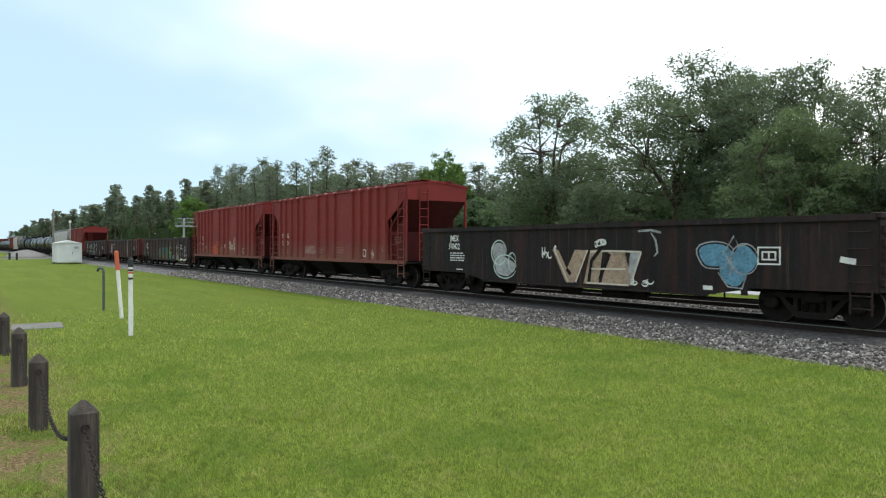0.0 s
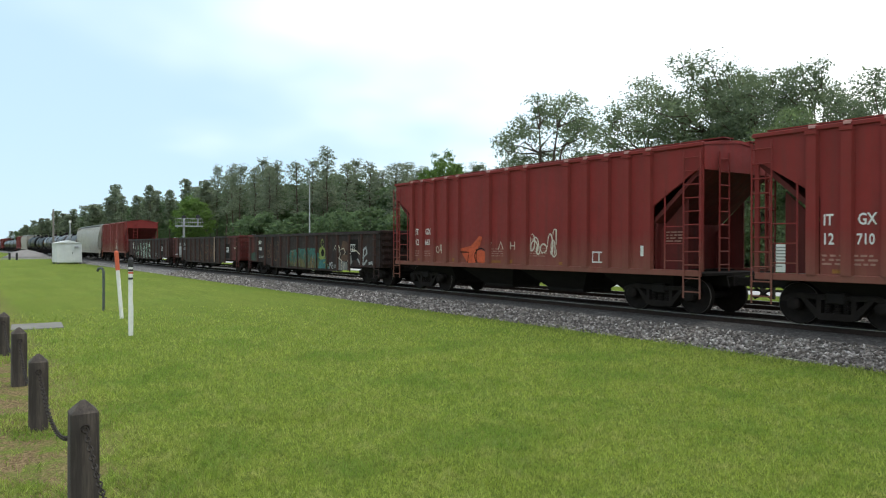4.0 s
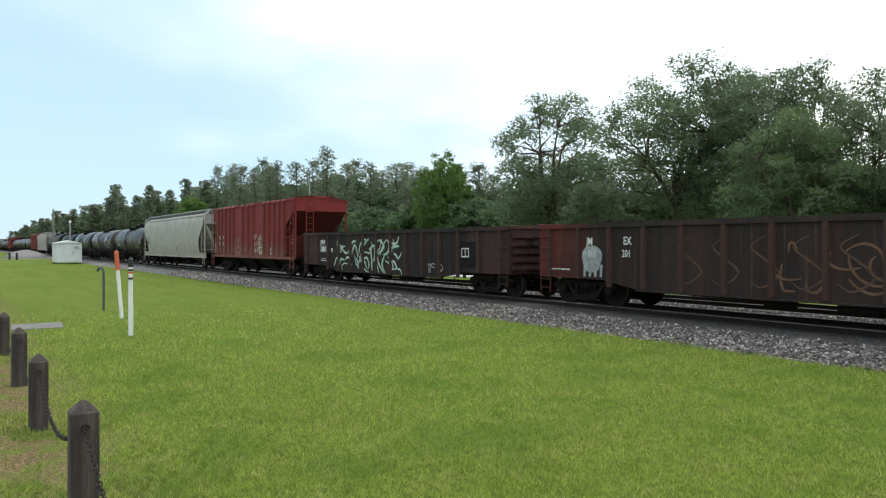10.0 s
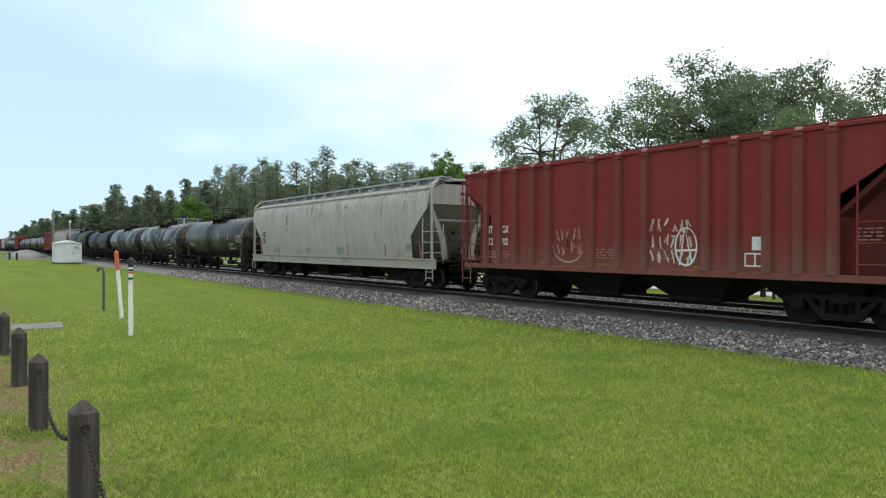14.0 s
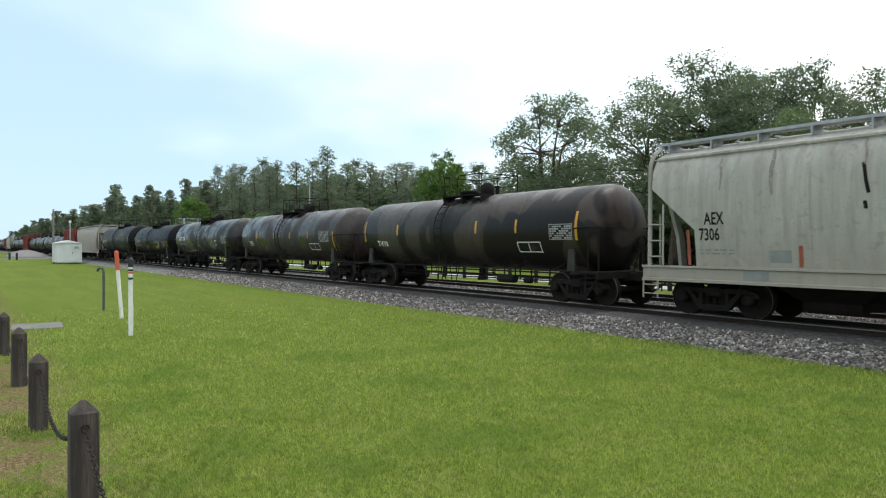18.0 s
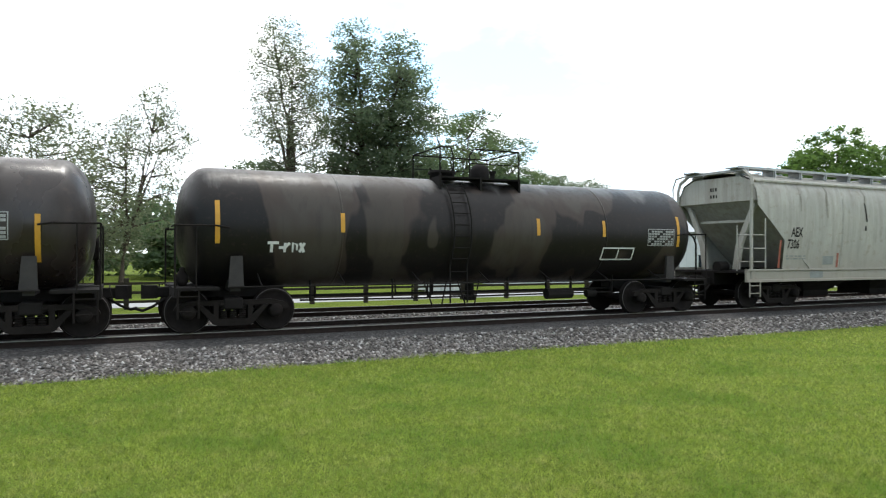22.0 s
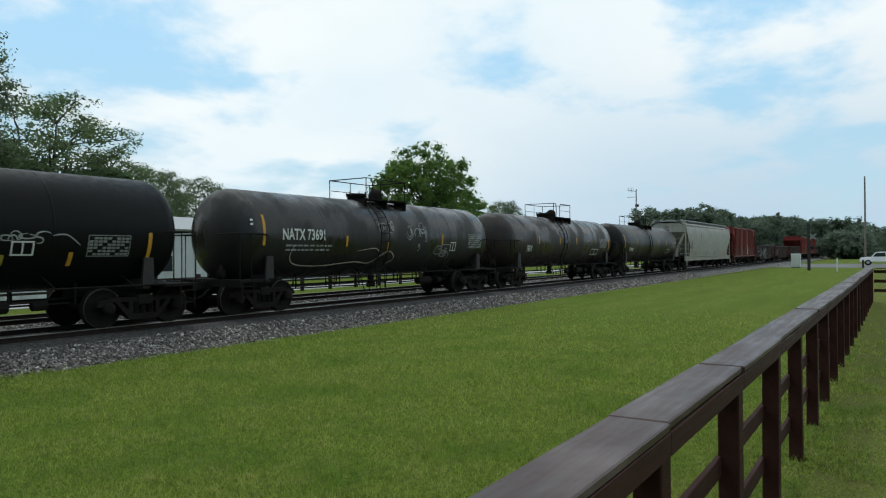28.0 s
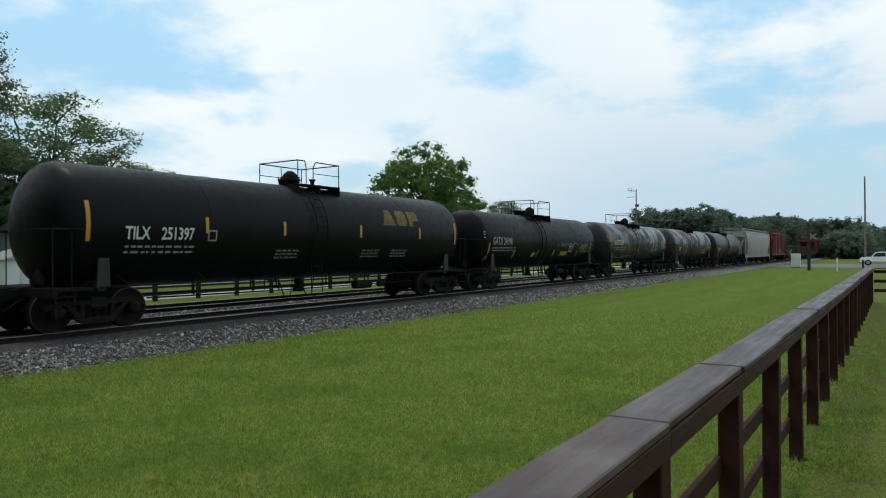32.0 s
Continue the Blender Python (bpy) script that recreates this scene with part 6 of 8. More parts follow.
sprayed(c, scribble(rng, 3.1, 3.75, 0.66, 0.95, 9), 0.04, gon, "silver_spray", "", 0.016)
sprayed(c, scribble(rng, -5.0, -3.1, 0.9, 2.0, 10), 0.035, gon, "rust_line", "faint brown scribble")
sprayed(c, [[(5.9, 1.15), (6.1, 0.95), (6.5, 0.92), (6.75, 1.1)], [(6.4, 1.0), (6.45, 1.55), (6.65, 1.65), (6.75, 1.4), (6.5, 1.25)], [(6.9, 0.95), (7.2, 1.0), (7.3, 0.85)]], 0.13, gon, "silver_spray")
bm = bmesh.new(); bar(bm, 4.95, 5.94, 1.08, 2.00, gon, 0.004); paint_part("stencil_patch", bm, "black_patch", c, "black painted square")
stencil_box(c, 5.25, 5.66, 1.46, 1.78, gon)
blob(c, [(-7.6, 0.85), (-7.6, 1.25), (-6.7, 1.35), (-6.6, 0.85)], gon, "dull_green", "dull green sprayed patch")
c = CAR_G2
lettering(c, "JM", 0.22, -5.95, 1.75, gon)
lettering(c, "EX", 0.22, -4.65, 1.75, gon)
lettering(c, "311", 0.2, -5.9, 1.42, gon)
lettering(c, "201", 0.2, -4.7, 1.42, gon)
blob(c, ring(-5.75, 1.35, 0.36, 0.42, 18, 0, 0.1), gon, "silver_spray", "grey spray-painted ghost shape")
sprayed(c, [[(-6.0 + 0.2 * i, 1.2), (-6.02 + 0.2 * i, 0.85)] for i in range(4)], 0.09, gon, "silver_spray")
fine_print(c, -7.4, -6.6, 1.02, 1, gon, 9)
sprayed(c, [[(3.06, 2.3), (3.07, 1.6), (3.05, 1.0), (3.1, 0.6)]], 0.2, lambda x, z: -1.578, "tan_spray", "pale streak down a side post")
rng = random.Random(41)
sprayed(c, scribble(rng, -1.0, 2.6, 0.75, 1.95, 16, 1), 0.06, gon, "rust_line", "faint brown scribble")
bm = bmesh.new(); bar(bm, 5.09, 6.09, 0.92, 1.84, gon, 0.004); paint_part("stencil_patch", bm, "black_patch", c, "black painted square")
sprayed(c, [curved([(-2.6 + 0.95 * k, 1.95), (-2.95 + 0.95 * k, 1.7), (-2.6 + 0.95 * k, 1.4), (-2.3 + 0.95 * k, 1.1), (-2.7 + 0.95 * k, 0.8), (-3.0 + 0.95 * k, 0.95)]) for k in range(6)], 0.05, gon, "umber", "faint umber loops")
stencil_box(c, 5.39, 5.81, 1.3, 1.62, gon)
fine_print(c, 6.9, 7.5, 1.6, 2, gon, 10, "cream")
c = CAR_G3
bm = bmesh.new(); bar(bm, -5.98, -5.1, 1.42, 1.72, gon, 0.006); paint_part("stencil_patch", bm, "silver_spray", c)
lettering(c, "JMEX", 0.22, -5.98, 1.8, gon)
lettering(c, "3109", 0.2, -5.9, 1.46, gon)
lettering(c, "92", 0.2, -4.85, 1.42, gon)
fine_print(c, -5.9, -5.2, 1.08, 2, gon, 12)
G = [[(-4.2, 1.95), (-4.15, 1.7), (-3.9, 1.6), (-3.6, 1.62)], [(-3.9, 2.0), (-3.95, 1.8), (-3.7, 1.68), (-3.3, 1.7)], [(-3.75, 1.72), (-3.5, 1.5), (-3.3, 1.4), (-3.0, 1.42)], [(-4.5, 0.8), (-4.3, 1.12), (-4.05, 1.15), (-3.9, 0.95)],
     [(-4.0, 0.72), (-3.9, 1.0), (-3.7, 1.12), (-3.4, 1.08)], [(-3.3, 1.08), (-3.1, 1.2), (-2.8, 1.12), (-2.6, 0.85)], [(-2.9, 1.3), (-2.75, 1.7), (-2.5, 1.9), (-2.2, 1.92)], [(-2.6, 1.3), (-2.5, 1.6), (-2.3, 1.75), (-2.1, 1.5), (-2.0, 1.2)],
     [(-2.2, 1.2), (-2.0, 1.0), (-1.95, 0.72)], [(-1.9, 1.3), (-1.8, 1.7), (-1.5, 1.95), (-1.2, 2.0)], [(-1.6, 1.35), (-1.5, 1.65), (-1.3, 1.85), (-0.95, 2.02)], [(-1.9, 1.25), (-1.5, 1.15), (-1.1, 1.2), (-0.9, 0.9), (-1.0, 0.7)],
     [(-1.9, 1.0), (-1.6, 1.1), (-1.3, 1.0), (-1.1, 0.72)], [(-0.9, 1.6), (-0.7, 1.4), (-0.65, 1.0), (-0.6, 0.65)], [(-0.8, 1.6), (-0.5, 1.72), (-0.2, 1.6), (-0.1, 1.4)], [(-0.5, 1.15), (-0.2, 1.0), (0.0, 0.6)],
     [(-0.3, 1.85), (0.1, 1.95), (0.45, 1.7), (0.2, 1.5), (-0.1, 1.35)], [(-0.15, 1.3), (0.0, 1.0), (0.25, 0.75), (0.45, 0.6)], [(0.5, 1.3), (0.3, 1.0), (0.45, 0.7), (0.6, 0.62)], [(0.5, 1.35), (0.8, 1.45), (1.0, 1.75), (0.75, 1.95)],
     [(0.4, 1.35), (0.7, 1.4), (0.9, 1.6), (0.85, 1.9)], [(0.9, 1.85), (1.3, 1.8), (1.6, 1.85), (1.75, 2.1)], [(1.1, 1.45), (1.2, 1.65), (1.5, 1.7), (1.75, 1.72)], [(0.6, 1.1), (0.9, 1.0), (1.05, 0.8), (0.95, 0.6)], [(1.0, 1.0), (1.3, 1.1), (1.5, 0.95), (1.6, 0.78)],
     [(1.3, 1.4), (1.5, 1.35), (1.7, 1.15)]]


G = [[(-4.3 + (x + 4.3) * 0.91, z) for x, z in g] for g in G]
sprayed(c, [curved([(x + 0.24, 2.6 - z) for x, z in g]) for g in G[1::2]], 0.07, gon, "pale_green", "pale green hooked spray strokes", 0.004)
sprayed(c, [curved(g) for g in G], 0.1, gon, "pale_green", "pale green hooked spray strokes")
sprayed(c, [[(x + 0.05, z - 0.04) for x, z in curved(g)] for g in G[::2]], 0.07, gon, "green_spray", "", 0.007)
rng = random.Random(43)
sprayed(c, scribble(rng, 3.3, 4.6, 0.7, 1.1, 5), 0.05, gon, "silver_spray")
bm = bmesh.new(); bar(bm, 5.25, 6.2, 0.94, 1.86, gon, 0.004); paint_part("stencil_patch", bm, "black_patch", c, "black painted square")
stencil_box(c, 5.36, 5.78, 1.32, 1.64, gon)

# pale hopper
c = CAR_GR
cx = -0.3
lettering(c, "AEX", 0.3, -7.95 - cx, 2.22, shell_side, "under", 0.9)
lettering(c, "7306", 0.3, -8.1 - cx, 1.85, shell_side, "under", 0.9)
for x, z0, z1 in ((-8.4, 1.25, 2.1), (-5.7, 1.26, 1.72), (-2.95, 1.26, 1.72), (2.3, 1.26, 1.8), (5.6, 1.26, 1.75), (8.2, 1.25, 1.9)):
    bm = bmesh.new(); bar(bm, x - 0.045 - cx, x + 0.045 - cx, z0, z1, shell_side, 0.008, 4)
    paint_part("reflective_tape", bm, "red_tape", c, "faded red reflective strip")
for x, z0, z1, w in ((-6.4, 1.35, 1.62, 0.5), (-2.2, 1.35, 1.6, 0.55), (1.2, 1.3, 1.65, 0.7), (7.2, 1.5, 1.8, 0.4)):
    bm = bmesh.new(); bar(bm, x - cx, x + w - cx, z0, z1, shell_side, 0.006, 2)
    paint_part("stencil_patch", bm, "grey_patch", c, "darker grey painted patch")
for x in (-7.0, -2.6, 1.7):
    bm = bmesh.new(); bar(bm, x - cx, x + 0.6 - cx, 0.94, 1.14, lambda a, b: -1.495, 0.006)
    paint_part("stencil_patch", bm, "grey_patch", c)
fine_print(c, -8.1 - cx, -7.2 - cx, 1.6, 2, shell_side, 14, "grey_patch")
sprayed(c, [[(-4.15, 3.35), (-4.1, 3.0), (-4.05, 2.75)], [(-4.12, 2.6), (-4.1, 2.45)]], 0.07, shell_side, "under", "dark gash in the paint")
rng = random.Random(61)
for k in range(14):
    x, ln = rng.uniform(-8.2, 8.2), rng.uniform(0.4, 1.6)
    sprayed(c, [[(x + rng.uniform(-0.03, 0.03), 3.84 - ln * t) for t in (0.0, 0.2, 0.45, 0.75, 1.0)]], rng.uniform(0.05, 0.13), shell_side, "run_stain", "brown run-down stain")
sprayed(c, [curved([(2.4, 3.5), (2.5, 3.44), (2.6, 3.46), (2.66, 3.38)])], 0.14, shell_side, "tan_spray", "rust stain")

# tank cars
c = CAR_T1
sprayed(c, [[(-5.29, 1.9), (-5.05, 1.9)], [(-5.2, 1.9), (-5.2, 1.7)], [(-5.05, 1.8), (-4.95, 1.8)], [(-4.92, 1.9), (-4.92, 1.7)], [(-4.92, 1.8), (-4.82, 1.9)], [(-4.75, 1.7), (-4.75, 1.9), (-4.66, 1.86), (-4.66, 1.74)], [(-4.6, 1.9), (-4.5, 1.7)], [(-4.6, 1.7), (-4.5, 1.9)]], 0.06, tank, "white_paint", "worn white lettering")
stencil_box(c, 3.56, 4.64, 1.51, 1.85, tank)
data_board(c, 5.1, 6.0, 1.93, 2.34, tank)
c = CAR_T2
lettering(c, "TEIX", 0.3, -5.2, 1.72, tank, "white_paint", 0.98)
stencil_box(c, 3.34, 4.48, 1.51, 1.84, tank)
data_board(c, 4.6, 5.62, 1.94, 2.4, tank)
c = CAR_T3
lettering(c, "NATX 73691", 0.34, -5.42, 2.1, tank, "white_paint", 0.98)
fine_print(c, -5.25, -3.3, 1.9, 2, tank, 15, "faded_white", 0.05, 0.13)
rng = random.Random(51)
sprayed(c, [curved([(-4.9, 1.95), (-5.0, 1.6), (-4.6, 1.35), (-3.4, 1.3), (-2.0, 1.4), (-1.2, 1.35), (-0.8, 1.6), (-1.1, 1.85), (-2.0, 1.75)]), curved([(-0.9, 1.5), (-0.3, 1.75), (0.1, 1.5), (-0.2, 1.3)])], 0.035, tank, "cream", "chalk outline")
sprayed(c, scribble(rng, -1.1, -0.1, 2.35, 2.8, 8) + scribble(rng, 0.4, 1.9, 2.1, 2.8, 9) + scribble(rng, 1.4, 3.6, 1.45, 2.0, 8), 0.035, tank, "faded_white", "chalk scribble")
stencil_box(c, 3.6, 4.0, 1.75, 2.1, tank)
data_board(c, 5.0, 6.0, 1.9, 2.4, tank)
fine_print(c, -6.55, -6.0, 2.6, 2, lambda x, z: tank(x, z) * 0.97, 16, "white_paint", 0.06, 0.12)
c = CAR_T4
lettering(c, "GATX 24098", 0.35, -5.85, 2.03, tank, "faded_white", 0.95)
fine_print(c, -5.85, -3.6, 1.86, 2, tank, 17, "faded_white", 0.045, 0.12)
fine_print(c, -6.6, -6.1, 2.55, 3, lambda x, z: tank(x, z) * 0.97, 20, "faded_white", 0.05, 0.12)
sprayed(c, scribble(rng, 1.15, 2.35, 1.9, 2.2, 7) + scribble(rng, 2.55, 3.65, 1.92, 2.2, 6) + [curved([(3.55, 2.1), (3.85, 2.12), (4.15, 1.9)])], 0.032, tank, "faded_white", "white spray signature")
bm = bmesh.new(); bar(bm, 1.75, 2.65, 1.48, 1.7, tank, 0.008, 2); paint_part("warning_placard", bm, "dull_yellow", c, "dull yellow placard")
stencil_box(c, 2.75, 3.2, 1.68, 1.98, tank)
bm = bmesh.new(); bar(bm, -1.7, -1.35, 1.45, 1.65, tank, 0.008, 2); paint_part("stencil_patch", bm, "faded_white", c)
data_board(c, 4.35, 5.3, 1.68, 2.1, tank, "grey_patch")
for x in (-3.65, -1.05, 0.85):
    bm = bmesh.new(); bar(bm, x - 0.05, x + 0.05, 1.42, 1.78, tank, 0.008, 4)
    paint_part("reflective_tape", bm, "yellow", c, "yellow reflective strip")
c = CAR_T5
lettering(c, "TILX", 0.31, -6.63, 2.05, tank5, "white_paint", 0.98)
lettering(c, "251397", 0.31, -5.7, 2.05, tank5, "white_paint", 0.98)
fine_print(c, -6.6, -4.75, 1.85, 2, tank5, 18, "faded_white", 0.05, 0.13)
stencil_box(c, -4.37, -4.1, 2.02, 2.3, tank5, 1, "faded_white")
for cols in ([(2.87 + 0.06 * k, 2.64, 2.64 + 0.54 * min(1.0, (k + 0.6) / 4, (11.6 - k) / 4)) for k in range(12)],
             [(3.67 + 0.06 * k, 2.64 + 0.08 * (abs(k - 4.5) > 3.5), 3.18 - 0.08 * (abs(k - 4.5) > 3.5)) for k in range(10)],
             [(4.39 + 0.06 * k, 2.64 if k < 4 else 2.84, 3.18 - 0.06 * (k > 8)) for k in range(10)]):
    bm = bmesh.new()
    for x, z0, z1 in cols:
        bar(bm, x, x + 0.06, z0, z1, tank5, 0.01, 6)
    paint_part("painted_emblem", bm, "gold", c, "worn gold painted emblem block")
for x in (-1.95, 1.85, 3.45):
    fine_print(c, x, x + 0.9, 1.75, 3, tank5, 19, "grey_patch", 0.05, 0.1)

# ---- the near fence, bollards and markers ----
FENCE_Y, FENCE_TOP = 0.85, 1.37


def board_fence():
    fence = empty("board_fence", pose(0, FENCE_Y, 0, 0, 0, -0.3), "dark brown board fence with a worn flat cap rail", "fence")
    rng = random.Random(3)
    pm = bmesh.new()
    box(pm, -0.075, 0.075, -0.07, 0.07, -0.3, FENCE_TOP - 0.05, 0.008)
    post_me = mesh_of("post", pm, M["fence"])
    pitch = 1.82
    n = 21
    for i in range(n):
        x = -0.37 + i * pitch - (0.12 if i == 0 else 0)
        part("post", post_me, None, fence, "", pose(x, 0.125, 0, rng.uniform(-0.4, 0.4), rng.uniform(-0.6, 0.6), rng.uniform(-2, 2)))
    for i in range(n - 1):
        x0, x1 = -0.37 + i * pitch - (0.32 if i == 0 else 0), -0.37 + (i + 1) * pitch
        for z, h in ((0.16, 0.14), (0.62, 0.14), (1.1, 0.17)):
            bm = bmesh.new()
            box(bm, x0 + 0.003, x1 - 0.003, 0.174, 0.214, z, z + h, 0.006)
            part("rail_board", bm, M["fence"], fence, "", pose(0, 0, 0, 0, rng.uniform(-0.15, 0.15), 0))
        bm = bmesh.new()
        box(bm, x0 + 0.003, x1 - 0.003, 0.036, 0.054, FENCE_TOP - 0.158, FENCE_TOP - 0.046, 0.003)
        part("fascia_board", bm, M["fence"], fence)
        bm = bmesh.new()
        dz = rng.uniform(-0.004, 0.004)
        box(bm, x0 + 0.004, x1 - 0.004, 0.032, 0.332, FENCE_TOP - 0.042 + dz, FENCE_TOP + dz, 0.007)
        part("cap_board", bm, M["fence_cap"], fence, "greyed flat cap board", pose(0, 0, 0, rng.uniform(-0.8, 0.8), 0, 0))
    # the fence turns the corner and runs away from the line
    xe = -0.37 + (n - 1) * pitch
    for i in range(1, 7):
        part("post", post_me, None, fence, "", pose(xe, 0.03 - i * pitch, 0))
        for z in (0.28, 0.7, 1.12):
            bm = bmesh.new()
            box(bm, xe + 0.08, xe + 0.12, 0.03 - i * pitch, 0.03 - (i - 1) * pitch - 0.004, z, z + 0.14, 0.006)
            part("rail_board", bm, M["fence"], fence)
        bm = bmesh.new()
        box(bm, xe - 0.08, xe + 0.12, 0.0 - i * pitch, 0.0 - (i - 1) * pitch - 0.006, FENCE_TOP - 0.042, FENCE_TOP, 0.007)
        part("cap_board", bm, M["fence_cap"], fence)
    return fence


board_fence()


def bollard(x, y, h, turn):
    b = empty("bollard", pose(x, y, 0, 0, 0, turn), "weathered square timber bollard with a pyramid top", "bollard", "bollards with a chain")
    bm = bmesh.new()
    w = 0.1
    v = [[bm.verts.new((a * w, c * w, z)) for a, c in ((-1, -1), (1, -1), (1, 1), (-1, 1))] for z in (-0.05, h * 0.5, h - 0.09)]
    tip = [bm.verts.new((a * 0.015, c * 0.015, h)) for a, c in ((-1, -1), (1, -1), (1, 1), (-1, 1))]
    v.append(tip)
    for k in range(3):
        for i in range(4):
            bm.faces.new((v[k][i], v[k][(i + 1) % 4], v[k + 1][(i + 1) % 4], v[k + 1][i]))
    bm.faces.new(tip)
    bm.faces.new(v[0][::-1])
    bmesh.ops.bevel(bm, geom=[e for e in bm.edges if abs(e.verts[0].co.z - e.verts[1].co.z) > 0.2], offset=0.012, segments=1, affect="EDGES")
    part("timber", bm, M["post"], b)
    bm = bmesh.new()
    pipe(bm, [(0.105, 0.03 * math.cos(a), h - 0.2 + 0.03 * math.sin(a)) for a in [k * 0.8 for k in range(9)]], 0.007, 5)
    part("eye_bolt", bm, M["chain"], b)
    return b


BOLLARDS = ((-2.75, 0.83, 0.92), (-5.99, 0.83, 0.97), (-9.35, 0.82, 0.9), (-12.56, 0.84, 0.9), (-16.1, 0.82, 0.86), (-19.6, 0.82, 0.9), (-23.0, 0.82, 0.9))
rng = random.Random(9)
for bx, by, bh in BOLLARDS:
    bollard(bx, by, bh, rng.uniform(-4, 4))


def chain_between(a, b):
    """Welded links hanging between two bollards."""
    (xa, ya, ha), (xb, yb, hb) = a, b
    bm = bmesh.new()
    p = Vector((xa - 0.1, ya, ha - 0.2))
    q = Vector((xb + 0.1, yb, hb - 0.2))
    n = 62
    for i in range(n):
        t = (i + 0.5) / n
        c = p.lerp(q, t) - Vector((0, 0, 0.38 * 4 * t * (1 - t)))
        slope = -0.38 * 4 * (1 - 2 * t) / (q - p).length
        d = Vector(((q - p).x / (q - p).length, 0, slope)).normalized()
        up = Vector((0, 1, 0)) if i % 2 else d.cross(Vector((0, 1, 0)))
        ln = (q - p).length / n * 0.72
        ringpts = [c + d * (ln * math.cos(k * math.pi / 4)) + up * (0.019 * math.sin(k * math.pi / 4)) for k in range(8)]
        for k in range(8):
            rod(bm, ringpts[k], ringpts[(k + 1) % 8], 0.0062, 4)
    return tagged(part("chain", bm, M["chain"]), "rusty link chain hung between timber bollards", "chain", "bollard chains")


for a, b in zip(BOLLARDS, BOLLARDS[1:5]):
    chain_between(a, b)

# buried-line markers and a vent pipe in the lawn
mk = empty("marker_post", pose(-22.4, 4.13, 0, 4.2, -1.0, 0), "leaning white marker post with a faded orange top", "marker post", "marker posts")
bm = bmesh.new(); rod(bm, (0, 0, -0.05), (0, 0, 1.45), 0.055, 12); part("pole", bm, M["white_pole"], mk)
bm = bmesh.new(); rod(bm, (0, 0, 1.45), (0, 0, 2.0), 0.062, 12); rod(bm, (0, 0, 2.0), (0, 0, 2.04), 0.062, 12, 0.03); part("top_sleeve", bm, M["orange_pole"], mk, "faded orange sleeve")
mk = empty("marker_post", pose(-18.03, 3.52, 0, 0, 0.6, 0), "white marker post with a black cap and dark rings", "marker post", "marker posts")
bm = bmesh.new(); rod(bm, (0, 0, -0.05), (0, 0, 1.66), 0.052, 12); part("pole", bm, M["white_pole"], mk)
bm = bmesh.new(); rod(bm, (0, 0, 1.66), (0, 0, 1.84), 0.062, 12); rod(bm, (0, 0, 1.84), (0, 0, 1.9), 0.062, 12, 0.02); part("cap", bm, M["black_pole"], mk, "black cap")
for z, k in ((1.56, "black_pole"), (1.5, "orange_pole"), (1.36, "black_pole")):
    bm = bmesh.new(); rod(bm, (0, 0, z), (0, 0, z + 0.05), 0.056, 12); part("ring", bm, M[k], mk)
bm = bmesh.new(); box(bm, 0.03, 0.075, -0.05, 0.05, 0, 0.75); part("ground_strap", bm, M["white_pole"], mk)
vp = bmesh.new()
pipe(vp, [(0, 0, -0.05), (0, 0, 1.3), (-0.03, -0.02, 1.4), (-0.12, -0.06, 1.44), (-0.24, -0.12, 1.41), (-0.28, -0.14, 1.33)], 0.042, 10)
tagged(part("vent_pipe", vp, M["vent"], None, "", pose(-25.27, 4.1, 0)), "grey hooked vent pipe standing in the lawn", "pipe")
bm = bmesh.new(); box(bm, -0.75, 0.7, -0.6, 0.6, -0.05, 0.022, 0.008)
tagged(part("concrete_pad", bm, M["concrete"], None, "", pose(-21.4, 1.85, 0, 0, 0, -4)), "worn concrete pad flush with the grass", "concrete pad")

# ---- down the line to the left ----
hut = empty("equipment_hut", pose(-95.5, 11.4, 0, 0, 0, 0), "white metal trackside equipment hut with a low roof", "hut")
bm = bmesh.new(); box(bm, -2.2, 2.2, -1.35, 1.35, 0.18, 2.5, 0.03); part("wall", bm, M["hut"], hut)
bm = bmesh.new(); prism(bm, [(-1.5, 2.5), (1.5, 2.5), (0.0, 2.85)], -2.35, 2.35, "x"); part("roof", bm, M["hut"], hut)
bm = bmesh.new(); box(bm, 2.2, 2.24, -0.5, 0.5, 0.3, 2.3, 0.01); door = part("door", bm, M["hut"], hut)
bm = bmesh.new(); box(bm, 2.24, 2.3, 0.3, 0.36, 1.2, 1.4); part("handle", bm, M["black_pole"], door)
for k in range(9):
    bm = bmesh.new(); box(bm, -2.05 + k * 0.51, -1.99 + k * 0.51, -1.385, -1.35, 0.22, 2.46); part("wall_rib", bm, M["hut"], hut)
for y in (-1.1, -0.72, 1.1):
    bm = bmesh.new(); box(bm, 2.2, 2.235, y - 0.03, y + 0.03, 0.22, 2.46); part("wall_rib", bm, M["hut"], hut)
bm = bmesh.new(); box(bm, 2.21, 2.4, 0.55, 0.95, 1.9, 2.15); part("vent", bm, M["galv"], hut)
bm = bmesh.new()
for a in (-2.0, 2.0):
    for b in (-1.2, 1.2):
        box(bm, a - 0.12, a + 0.12, b - 0.12, b + 0.12, -0.05, 0.18)
part("footing", bm, M["concrete"], hut)
vs = empty("vent_stack", pose(-99.2, 12.2, 0), "thin pale pole with a mushroom cap", "pole")
bm = bmesh.new(); rod(bm, (0, 0, 0), (0, 0, 5.2), 0.07, 8); part("pole", bm, M["galv"], vs)
bm = bmesh.new(); rod(bm, (0, 0, 5.1), (0, 0, 5.3), 0.15, 10, 0.17); rod(bm, (0, 0, 5.3), (0, 0, 5.45), 0.17, 10, 0.06); part("cap", bm, M["hut"], vs)


